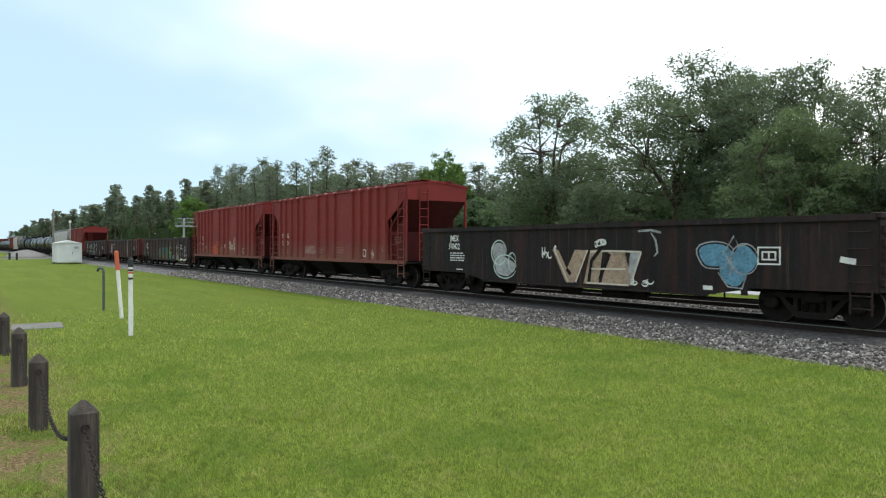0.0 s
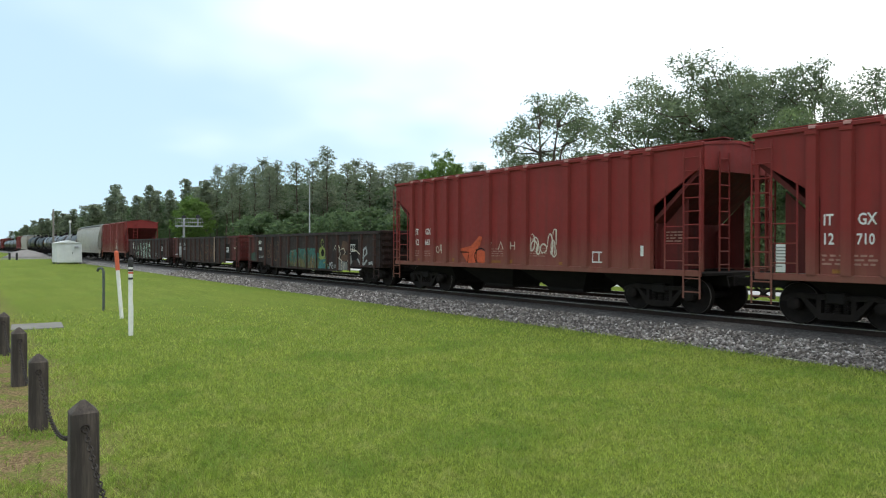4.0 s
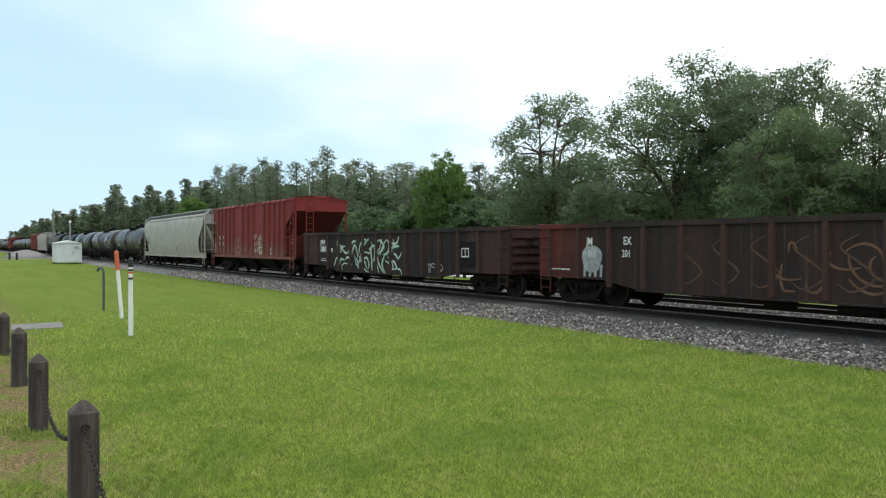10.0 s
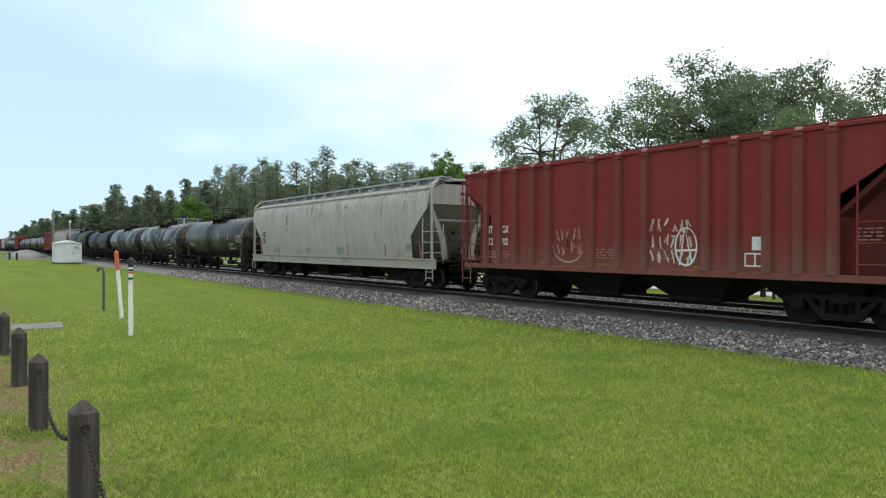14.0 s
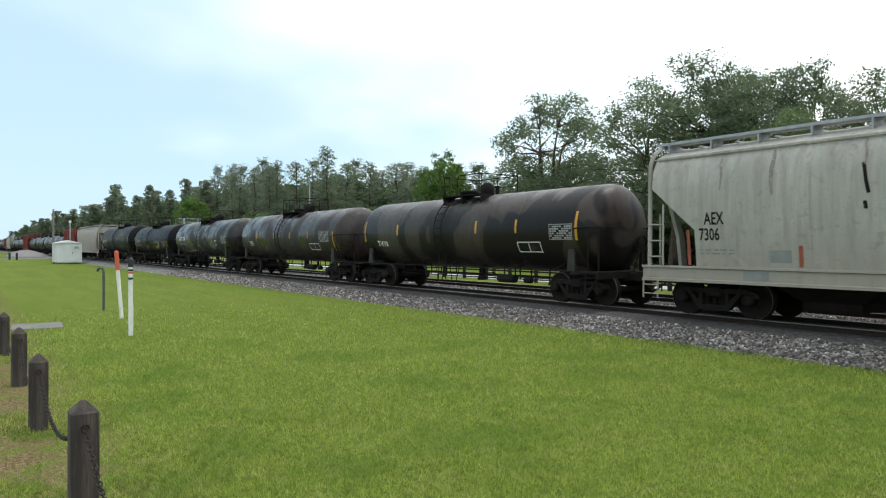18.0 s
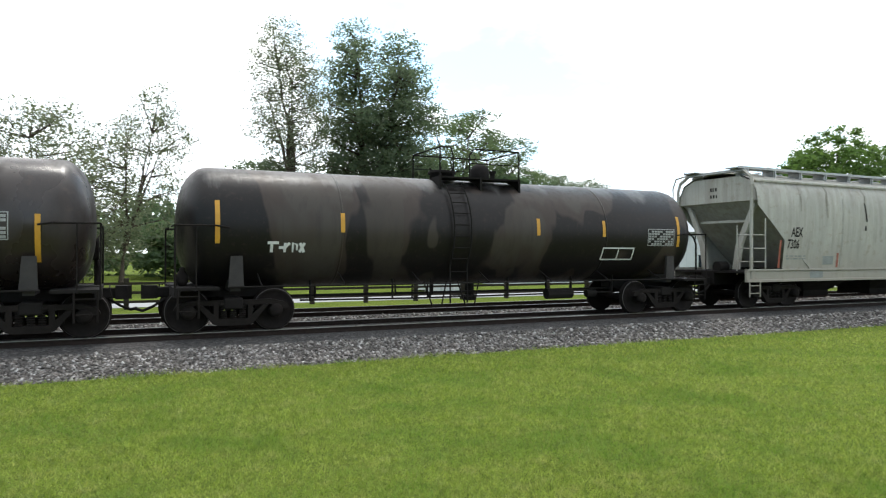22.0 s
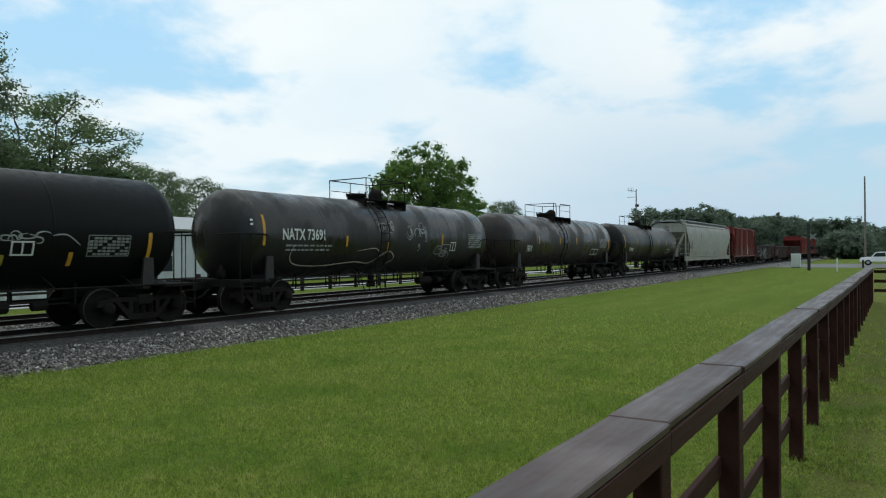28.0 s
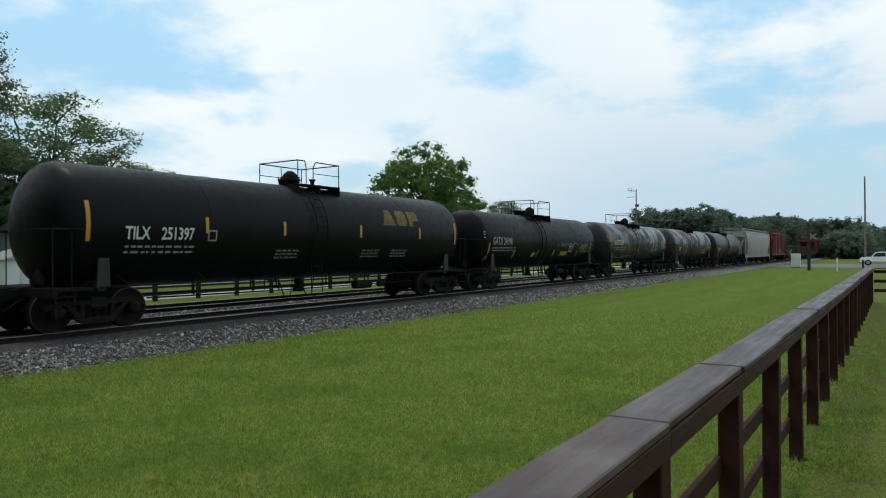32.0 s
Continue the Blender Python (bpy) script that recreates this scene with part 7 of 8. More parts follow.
def utility_pole(x, y, h, arms, label, r=0.16):
    p = empty("utility_pole", pose(x, y, 0), label, "utility pole", "utility poles")
    bm = bmesh.new(); rod(bm, (0, 0, -0.2), (0, 0, h), r, 10, r * 0.65); part("pole", bm, M["pole_wood"], p)
    for z, w in arms:
        bm = bmesh.new(); box(bm, -w, w, -0.06, 0.06, h - z, h - z + 0.12); arm = part("cross_arm", bm, M["pole_wood"], p)
        for s in (-0.9, 0, 0.9):
            b = bmesh.new(); rod(b, (s * w, 0, h - z + 0.12), (s * w, 0, h - z + 0.32), 0.06, 8, 0.04); part("insulator", b, M["galv"], arm)
    return p


utility_pole(-115.2, 12.0, 7.6, (), "short grey wooden pole beside the railway", 0.17)
utility_pole(155.6, 4.3, 16.3, ((0.5, 0.55), (1.3, 1.2)), "tall grey utility pole with two cross arms", 0.2)
lp = empty("street_lamp", pose(-76.8, 35.0, 0), "slender grey lamp post behind the trees", "street lamp", "lamp posts")
bm = bmesh.new(); rod(bm, (0, 0, 0), (0, 0, 10.0), 0.11, 8, 0.06); part("post", bm, M["galv"], lp)
bm = bmesh.new(); box(bm, -0.5, 0.5, -0.1, 0.1, 9.9, 10.05); part("lamp_head", bm, M["galv"], lp)
lp = empty("antenna_pole", pose(89.3, 28.0, 0), "grey pole with small aerials and a floodlight", "antenna pole")
bm = bmesh.new(); rod(bm, (0, 0, 0), (0, 0, 10.3), 0.12, 8, 0.07); part("post", bm, M["pole_wood"], lp)
bm = bmesh.new(); rod(bm, (0, 0, 10.0), (-0.9, 0.9, 10.2), 0.03); rod(bm, (0, 0, 9.3), (-0.9, 0.9, 9.2), 0.03)
for k in range(4):
    rod(bm, (-0.3 - 0.15 * k, 0.3 + 0.15 * k, 9.9), (-0.3 - 0.15 * k, 0.3 + 0.15 * k, 10.5), 0.02)
part("aerial", bm, M["galv"], lp)
bm = bmesh.new(); box(bm, 0.1, 0.55, -0.2, 0.2, 8.0, 8.35, 0.03); part("floodlight", bm, M["black_pole"], lp)
md = bmesh.new()
lathe(md, [(-0.2, 6.4), (0.5, 4.6), (1.0, 2.6), (1.3, 1.2), (1.4, 0.1)], "z", 18)
rng = random.Random(4)
for v in md.verts:
    v.co.x *= 1.6 * rng.uniform(0.9, 1.1); v.co.y *= rng.uniform(0.6, 0.8); v.co.z *= rng.uniform(0.85, 1.1)
tagged(part("gravel_mound", md, M["gravel"], None, "", pose(-150, 11.3, 0)), "low grey gravel mound beside a road", "gravel mound")
for x, y in ((-128, 7.3), (-124, 8.0)):
    bm = bmesh.new(); box(bm, -0.15, 0.15, -0.15, 0.15, 0, 1.1, 0.03)
    tagged(part("bollard_post", bm, M["black_pole"], None, "", pose(x, y, 0)), "short dark post by the road", "post", "short posts by the road")

# signal on a bracket platform beyond the tracks
sg = empty("signal_bracket", pose(-88, 23.3, 0), "pale steel signal bracket with a railed platform and dark signal heads", "railway signal")
bm = bmesh.new(); rod(bm, (0, 0, -0.1), (0, 0, 5.6), 0.16, 10, 0.12); part("mast", bm, M["galv"], sg)
bm = bmesh.new(); box(bm, -0.45, 0.45, -0.9, 2.2, 4.6, 4.74); part("platform", bm, M["galv"], sg)
for a in (-0.42, 0.42):
    for z in (5.15, 5.6):
        bm = bmesh.new(); rod(bm, (a, -0.88, z), (a, 2.18, z), 0.015, 6); part("handrail", bm, M["galv"], sg)
    for k in range(7):
        bm = bmesh.new(); rod(bm, (a, -0.88 + 0.51 * k, 4.7), (a, -0.88 + 0.51 * k, 5.6), 0.013, 6); part("railing_post", bm, M["galv"], sg)
for y, z in ((0.0, 5.75), (1.7, 5.85)):
    bm = bmesh.new(); rod(bm, (-0.05, y, z), (0.05, y, z), 0.26, 16); hd = part("signal_head", bm, M["black_pole"], sg, "dark round signal head")
    bm = bmesh.new(); box(bm, -0.2, -0.05, y - 0.14, y + 0.14, z - 0.2, z + 0.2, 0.03); part("lamp_case", bm, M["black_pole"], hd)
bm = bmesh.new(); rod(bm, (0, 1.7, 4.7), (0, 1.7, 5.7), 0.06, 8); part("head_post", bm, M["galv"], sg)

# ---- roads ----
bm = bmesh.new(); box(bm, -137, -131, -200, 13.0, -0.1, 0.02)
tagged(part("road", bm, M["asphalt"]), "pale road crossing the line", "road", kind="structure")
bm = bmesh.new(); box(bm, 96, 122, -200, 13.0, -0.1, 0.02)
tagged(part("road", bm, M["asphalt"]), "grey road towards the level crossing", "road", kind="structure")
bm = bmesh.new(); box(bm, -400, 400, 29.8, 34.0, -0.1, 0.02)
tagged(part("road", bm, M["pale_road"]), "pale road beyond the railway", "road", kind="structure")


def far_fence(y, x0, x1):
    f = empty("rail_fence", pose(0, y, 0), "dark three-rail wooden fence along the far road", "fence", "fences along the far road")
    pm = bmesh.new(); box(pm, -0.095, 0.095, -0.07, 0.07, 0, 1.2)
    pme = mesh_of("post", pm, M["dark_fence"])
    n = int((x1 - x0) / 2.4)
    for i in range(n + 1):
        part("post", pme, None, f, "", pose(x0 + i * 2.4, 0, 0))
    rm = bmesh.new(); box(rm, 0.0, 2.396, -0.02, 0.02, -0.05, 0.05)
    rme = mesh_of("rail_board", rm, M["dark_fence"])
    for i in range(n):
        for z in (0.3, 0.65, 1.0):
            part("rail_board", rme, None, f, "", pose(x0 + i * 2.4, -0.09, z))
    return f


far_fence(28.9, -50, 60)

# ---- beyond the tracks ----
bd = empty("info_board", pose(-14.6, 28.0, 0, 0, 0, 0), "pair of white notice boards on posts", "notice board")
for s in (-1, 1):
    bm = bmesh.new(); box(bm, s * 0.42 - 0.36, s * 0.42 + 0.36, -0.03, 0.03, 1.15, 2.3, 0.01); b = part("panel", bm, M["hut"], bd)
    bm = bmesh.new()
    r_ = random.Random(6 + s)
    for k in range(7):
        bar(bm, s * 0.42 - 0.28, s * 0.42 - 0.28 + r_.uniform(0.25, 0.55), 2.15 - k * 0.13, 2.2 - k * 0.13, lambda x, z: -0.031)
    part("print", bm, M["grey_patch"], b)
    bm = bmesh.new(); box(bm, s * 0.82 - 0.05, s * 0.82 + 0.05, -0.05, 0.05, 0, 2.4); part("post", bm, M["dark_fence"], bd)

sn = empty("road_sign", pose(-22.0, 35.6, 0), "round white sign on a thin post by the far road", "sign")
bm = bmesh.new(); rod(bm, (0, 0, 0), (0, 0, 2.05), 0.03, 8); part("post", bm, M["galv"], sn)
bm = bmesh.new(); rod(bm, (0, -0.05, 1.45), (0, -0.03, 1.45), 0.24, 20); part("disc", bm, M["hut"], sn, "round white face")
bm = bmesh.new(); box(bm, -0.2, 0.2, -0.05, -0.03, 1.8, 2.02, 0.005); part("plate", bm, M["hut"], sn)

bl = empty("metal_building", pose(40, 48, 0), "long pale grey metal building with a low gable roof", "building")
bm = bmesh.new(); box(bm, -16, 16, -6, 6, 0, 4.0); part("wall", bm, M["siding"], bl)
for k in range(40):
    b = bmesh.new(); prism(b, [(-0.03, 0), (0.03, 0), (0.015, -0.03), (-0.015, -0.03)], 0.1, 3.9, "z")
    part("siding_rib", b, M["siding"], bl, "", pose(-15.6 + k * 0.8, -6, 0))
bm = bmesh.new(); prism(bm, [(-6.4, 3.95), (6.4, 3.95), (0, 5.2)], -16.4, 16.4, "x"); part("roof", bm, M["galv"], bl)
for x, w, h0, h1 in ((-11, 1.6, 1.0, 2.1), (-6, 1.6, 1.0, 2.1), (-1, 1.1, 0.0, 2.1), (4, 1.6, 1.0, 2.1), (10, 3.0, 0.0, 3.0)):
    bm = bmesh.new(); box(bm, x - w / 2 - 0.08, x + w / 2 + 0.08, -6.06, -6.0, h0 if h0 == 0 else h0 - 0.08, h1 + 0.08); fr = part("window_frame", bm, M["hut"], bl)
    bm = bmesh.new(); box(bm, x - w / 2, x + w / 2, -6.08, -6.05, h0 + 0.02, h1); part("pane", bm, M["glass"], fr)
sh = empty("white_shed", pose(17.2, 36.5, 0), "small white shed beyond the railway", "shed")
bm = bmesh.new(); box(bm, -1.1, 1.1, -1.0, 1.0, 0, 2.0, 0.02); part("wall", bm, M["hut"], sh)
bm = bmesh.new(); prism(bm, [(-1.3, 2.0), (1.3, 2.0), (0, 2.5)], -1.2, 1.2, "y"); part("roof", bm, M["galv"], sh)
bm = bmesh.new(); box(bm, -0.4, 0.4, -1.04, -1.0, 0.05, 1.8); part("door", bm, M["siding"], sh)

# ---- the crossing to the right ----
cb = empty("signal_cabinet", pose(94.5, 9.9, 0), "pale signal cabinet beside the level crossing", "cabinet")
bm = bmesh.new(); box(bm, -0.4, 0.4, -0.5, 0.5, 0.1, 1.75, 0.03); part("body", bm, M["hut"], cb)
bm = bmesh.new(); box(bm, -0.43, -0.4, -0.42, 0.42, 0.2, 1.65, 0.01); part("door", bm, M["hut"], cb)
bm = bmesh.new(); box(bm, -0.38, 0.38, -0.48, 0.48, -0.05, 0.1); part("plinth", bm, M["concrete"], cb)
cs = empty("crossing_signal", pose(82.4, 7.4, 0), "dark crossing signal mast with round lamps", "crossing signal")
bm = bmesh.new(); rod(bm, (0, 0, -0.1), (0, 0, 4.9), 0.16, 10); part("mast", bm, M["black_pole"], cs)
bm = bmesh.new(); box(bm, 0.0, 0.1, -1.0, -0.1, 2.3, 2.45); part("lamp_arm", bm, M["black_pole"], cs)
for y, z in ((-0.95, 2.4), (-0.35, 2.4)):
    bm = bmesh.new(); rod(bm, (-0.06, y, z), (0.06, y, z), 0.2, 14); lm = part("lamp_disc", bm, M["black_pole"], cs)
    bm = bmesh.new(); rod(bm, (-0.1, y, z), (-0.06, y, z), 0.12, 12); part("lens", bm, M["rubber"], lm)
for a in (40, -40):
    bm = bmesh.new(); box(bm, -0.1, -0.06, -0.42, 0.42, -0.07, 0.07); part("crossbuck", bm, M["galv"], cs, "greyed crossed board", pose(0, -0.4, 3.6, a, 0, 0))
wp = bmesh.new(); rod(wp, (0, 0, -0.05), (0, 0, 1.35), 0.07, 10)
tagged(part("marker_stake", wp, M["white_pole"], None, "", pose(78.9, 4.6, 0)), "white marker stake in the grass", "marker post")
bm = bmesh.new(); rod(bm, (0, 0, -0.05), (0, 0, 0.95), 0.12, 10)
tagged(part("guard_post", bm, M["black_pole"], None, "", pose(96, 2.9, 0)), "short dark guard post by the road", "post")


def pickup_truck(x, y):
    t = empty("pickup_truck", pose(x, y, 0.02, 0, 0, 90), "white pickup truck waiting on the road", "pickup truck")
    w = 0.98
    bm = bmesh.new()
    prism(bm, [(-2.85, 0.55), (2.8, 0.5), (2.85, 0.85), (2.7, 1.08), (1.35, 1.18), (-2.85, 1.18)], -w, w)
    bmesh.ops.bevel(bm, geom=bm.edges[:], offset=0.05, segments=2, affect="EDGES")
    part("body", bm, M["car_paint"], t)
    bm = bmesh.new()
    prism(bm, [(1.5, 1.17), (0.95, 1.82), (-0.2, 1.86), (-0.4, 1.17)], -w + 0.1, w - 0.1)
    bmesh.ops.bevel(bm, geom=bm.edges[:], offset=0.04, segments=2, affect="EDGES")
    part("cab", bm, M["car_paint"], t)
    for yy in (-1, 1):
        bm = bmesh.new(); prism(bm, [(1.3, 1.2), (0.85, 1.72), (-0.1, 1.75), (-0.25, 1.2)], yy * (w - 0.08), yy * (w - 0.1)); part("side_window", bm, M["glass"], t)
        bm = bmesh.new(); box(bm, 0.95, 1.1, min(yy * w, yy * (w + 0.2)), max(yy * w, yy * (w + 0.2)), 1.2, 1.38, 0.02); part("mirror", bm, M["black_pole"], t)
        for xx in (-1.8, 1.85):
            bm = bmesh.new(); lathe(bm, [(-0.13, 0.2), (-0.13, 0.36), (-0.09, 0.4), (0.09, 0.4), (0.13, 0.36), (0.13, 0.2)], "y", 20)
            wh = part("wheel", bm, M["rubber"], t, "", pose(xx, yy * (w - 0.12), 0.4))
            bm = bmesh.new(); lathe(bm, [(-0.14, 0.03), (-0.145, 0.2), (-0.12, 0.23)], "y", 16); part("rim", bm, M["galv"], wh, "", pose(0, 0, 0, 0, 0, 0 if yy < 0 else 180))
        bm = bmesh.new(); box(bm, 2.76, 2.86, yy * 0.75 - 0.15, yy * 0.75 + 0.15, 0.8, 1.0, 0.02); part("headlight", bm, M["galv"], t)
    bm = bmesh.new(); prism(bm, [(1.5, 1.22), (1.0, 1.78), (0.98, 1.78), (1.46, 1.22)], -w + 0.2, w - 0.2); part("windscreen", bm, M["glass"], t)
    bm = bmesh.new(); box(bm, 2.8, 2.92, -0.95, 0.95, 0.5, 0.68, 0.02); part("bumper", bm, M["galv"], t)
    return t


pickup_truck(111.0, 0.9)

# ---- trees ----
def leaf_cloud(rng, centres, radii, per, size):
    """Leaves as small kites scattered in clumps: points and faces."""
    cs = np.repeat(np.array(centres), per, axis=0)
    rr = np.repeat(np.array(radii), per, axis=0)
    n = len(cs)
    d = rng.normal(size=(n, 3))
    d /= np.linalg.norm(d, axis=1)[:, None]
    p = cs + d * (rr * np.minimum(np.abs(rng.normal(0, 0.6, n)), 1.15))[:, None] * np.array([1, 1, 0.7])
    u = rng.normal(size=(n, 3)); u[:, 2] -= 0.3
    u /= np.linalg.norm(u, axis=1)[:, None]
    w = np.cross(u, rng.normal(size=(n, 3)))
    w /= np.linalg.norm(w, axis=1)[:, None]
    s = (size * rng.uniform(0.6, 1.4, n))[:, None]
    v = np.stack([p - u * s, p + w * s * 0.5, p + u * s, p - w * s * 0.5], axis=1).reshape(-1, 3)
    return v


def leaf_mesh(name, v, mat):
    n = len(v) // 4
    me = bpy.data.meshes.new(name)
    me.vertices.add(len(v))
    me.vertices.foreach_set("co", v.astype(np.float32).ravel())
    me.loops.add(4 * n)
    me.loops.foreach_set("vertex_index", np.arange(4 * n, dtype=np.int32))
    me.polygons.add(n)
    me.polygons.foreach_set("loop_start", np.arange(0, 4 * n, 4, dtype=np.int32))
    me.polygons.foreach_set("loop_total", np.full(n, 4, dtype=np.int32))
    me.materials.append(mat)
    me.update()
    return me


def shell_leaves(rng, centres, radii, twigs, per, size, droop=0.25, stretch=0.85):
    """Leaves in small sprays on the outside of rounded lobes, facing outwards and upwards."""
    out = []
    for c, r in zip(centres, radii):
        k = max(6, int(twigs * r * r))
        d = rng.normal(size=(k, 3))
        d /= np.linalg.norm(d, axis=1)[:, None]
        d = d[rng.random(k) < 0.62 + 0.38 * d[:, 2]]
        k = len(d)
        tw = np.array(c) + d * (r * rng.uniform(0.5, 1.08, k) ** 0.8)[:, None] * np.array([1, 1, stretch])
        p = np.repeat(tw, per, axis=0) + rng.normal(size=(k * per, 3)) * np.array([0.26, 0.26, 0.17]) * min(1.3, 0.55 + 0.3 * r)
        nrm = np.repeat(d, per, axis=0) * 0.7 + rng.normal(size=(k * per, 3)) * 0.55 + np.array([0, 0, 0.35])
        u = np.cross(nrm, rng.normal(size=(k * per, 3)))
        u /= np.linalg.norm(u, axis=1)[:, None]
        u[:, 2] -= droop
        w = np.cross(nrm, u)
        w /= np.linalg.norm(w, axis=1)[:, None]
        sz = (size * rng.uniform(0.6, 1.35, k * per))[:, None]
        out.append(np.stack([p - u * sz, p + w * sz * 0.55, p + u * sz, p - w * sz * 0.55], axis=1).reshape(-1, 3))
    return np.concatenate(out)


def bough(bm, rnd, p, q, r):
    """A crooked limb from p to q that thins out."""
    p, q = Vector(p), Vector(q)
    prev, ln = p, (q - p).length
    for k in range(1, 5):
        t = k / 4
        at = p.lerp(q, t) + Vector((rnd.uniform(-1, 1), rnd.uniform(-1, 1), rnd.uniform(-0.4, 0.9))) * ln * 0.045 * (1 - t)
        rod(bm, prev, at, r * (1.1 - 0.22 * k + 0.2), 6, r * (1.1 - 0.22 * k))
        prev = at


def lobed(seed, mat, height=16.0, width=12.0, lobes=26, low=0.2, lobe=(0.11, 0.19), twigs=34, per=16, size=0.105, gap=0.72, heads=((0.0, 1.0),), belly=0.55, trunk=0.024, lean=0.0):
    """A broadleaved tree: forking trunk, crooked limbs and a crown of separate rounded lobes with gaps between them.
    heads: (sideways shift, height) of the crown's tops, in parts of the width and height."""
    rnd, rng = random.Random(seed), np.random.default_rng(seed)
    bm, cen, rad = bmesh.new(), [], []
    fork = Vector((lean * 0.15, 0, height * max(0.14, low * 0.9)))
    bough(bm, rnd, (0, 0, -0.2), fork, height * trunk)
    tries = 0
    while len(cen) < lobes and tries < 3000:
        tries += 1
        hx, hz = heads[rnd.randrange(len(heads))]
        a, v = rnd.uniform(0, 6.283), rnd.uniform(0.0, 1.0)
        wide = (1 - 0.72 * max(0.0, (v - 0.5) / 0.5) ** 2.2) * (0.62 + 0.38 * min(1.0, v / (0.15 + 0.35 * belly))) * 0.5 * width / (1 + 0.35 * (len(heads) - 1))
        r = (0.5 * width + 0.3 * height) * rnd.uniform(*lobe) * (1.1 - 0.3 * v)
        out = math.sqrt(rnd.uniform(0.12, 1.0)) * max(0.25, wide - r * 0.6)
        c = Vector((hx * width + math.cos(a) * out + lean * v, math.sin(a) * out, height * (low + (hz - low) * v) - r * 0.8 * v))
        if c.z < height * low * 0.8 or any((c - Vector(o)).length < gap * (r + q) for o, q in zip(cen, rad)):
            continue
        cen.append(tuple(c)); rad.append(r)
    stems = []
    for k in range(3 + len(heads)):
        hx, hz = heads[k % len(heads)]
        e = Vector((hx * width * 0.8 + rnd.uniform(-0.16, 0.16) * width + lean * 0.7, rnd.uniform(-0.16, 0.16) * width, height * hz * rnd.uniform(0.62, 0.8)))
        bough(bm, rnd, fork, e, height * trunk * 0.5)
        stems += [fork.lerp(e, t) for t in (0.25, 0.5, 0.75, 1.0)]
    for c, r in zip(cen, rad):
        c = Vector(c)
        root = min(stems, key=lambda q: (q - c).length + (1.5 if q.z > c.z else 0.0))
        bough(bm, rnd, root, c, height * trunk * 0.2)
        for _ in range(3):
            e = c + Vector((rnd.gauss(0, 1), rnd.gauss(0, 1), rnd.gauss(0.3, 0.8))).normalized() * r * 0.9
            rod(bm, c, e, height * trunk * 0.09, 4, height * trunk * 0.03)
    v = shell_leaves(rng, cen, rad, twigs, per, size)
    # the crown fills its width and height
    mid = (np.percentile(v[:, 0], 2) + np.percentile(v[:, 0], 98)) / 2 if not lean else 0.0
    fit = np.array([width / np.ptp(np.percentile(v[:, 0], (2, 98))), width / np.ptp(np.percentile(v[:, 1], (2, 98))), height / np.percentile(v[:, 2], 99.7)])
    trunk_me = mesh_of("trunk", bm, M["bark"])
    for vv in trunk_me.vertices:
        vv.co = ((vv.co.x - mid) * fit[0], vv.co.y * fit[1], vv.co.z * fit[2])
    return trunk_me, leaf_mesh("crown", (v - np.array([mid, 0, 0])) * fit, mat), height, width


def pine(seed, height=24.0, width=7.0, bare=0.42, per=8, size=0.18):
    rnd, rng = random.Random(seed), np.random.default_rng(seed)
    bm, cen, rad = bmesh.new(), [], []
    prev, r = Vector((0, 0, -0.2)), 0.26
    for k in range(1, 8):
        t = k / 7
        q = Vector((rnd.uniform(-0.25, 0.25), rnd.uniform(-0.25, 0.25), height * 0.97 * t))
        rod(bm, prev, q, r, 7, r * 0.85)
        prev, r = q, r * 0.84
    for k in range(46):
        t = bare + (1 - bare) * ((k + rnd.random()) / 46) ** 0.85
        z = height * t
        a = k * 2.4 + rnd.uniform(-0.5, 0.5)
        ln = width * 0.5 * (1.1 - t) ** 0.55 * rnd.uniform(0.3, 1.15)
        e = Vector((math.cos(a) * ln, math.sin(a) * ln, z + ln * 0.3))
        rod(bm, (0, 0, z - 0.3), e, 0.06, 4, 0.03)
        cen.append(tuple(e)); rad.append(rnd.uniform(0.6, 1.15))
        if ln > 1.6:
            cen.append(tuple(e * 0.6 + Vector((0, 0, z * 0.4 + 0.1)))); rad.append(rnd.uniform(0.4, 0.8))
    cen.append((0, 0, height * 0.97)); rad.append(0.9)
    return mesh_of("trunk", bm, M["bark"]), leaf_mesh("crown", shell_leaves(rng, cen, rad, 17, per, size, -0.15, 1.0), M["pine_leaf"]), height, width


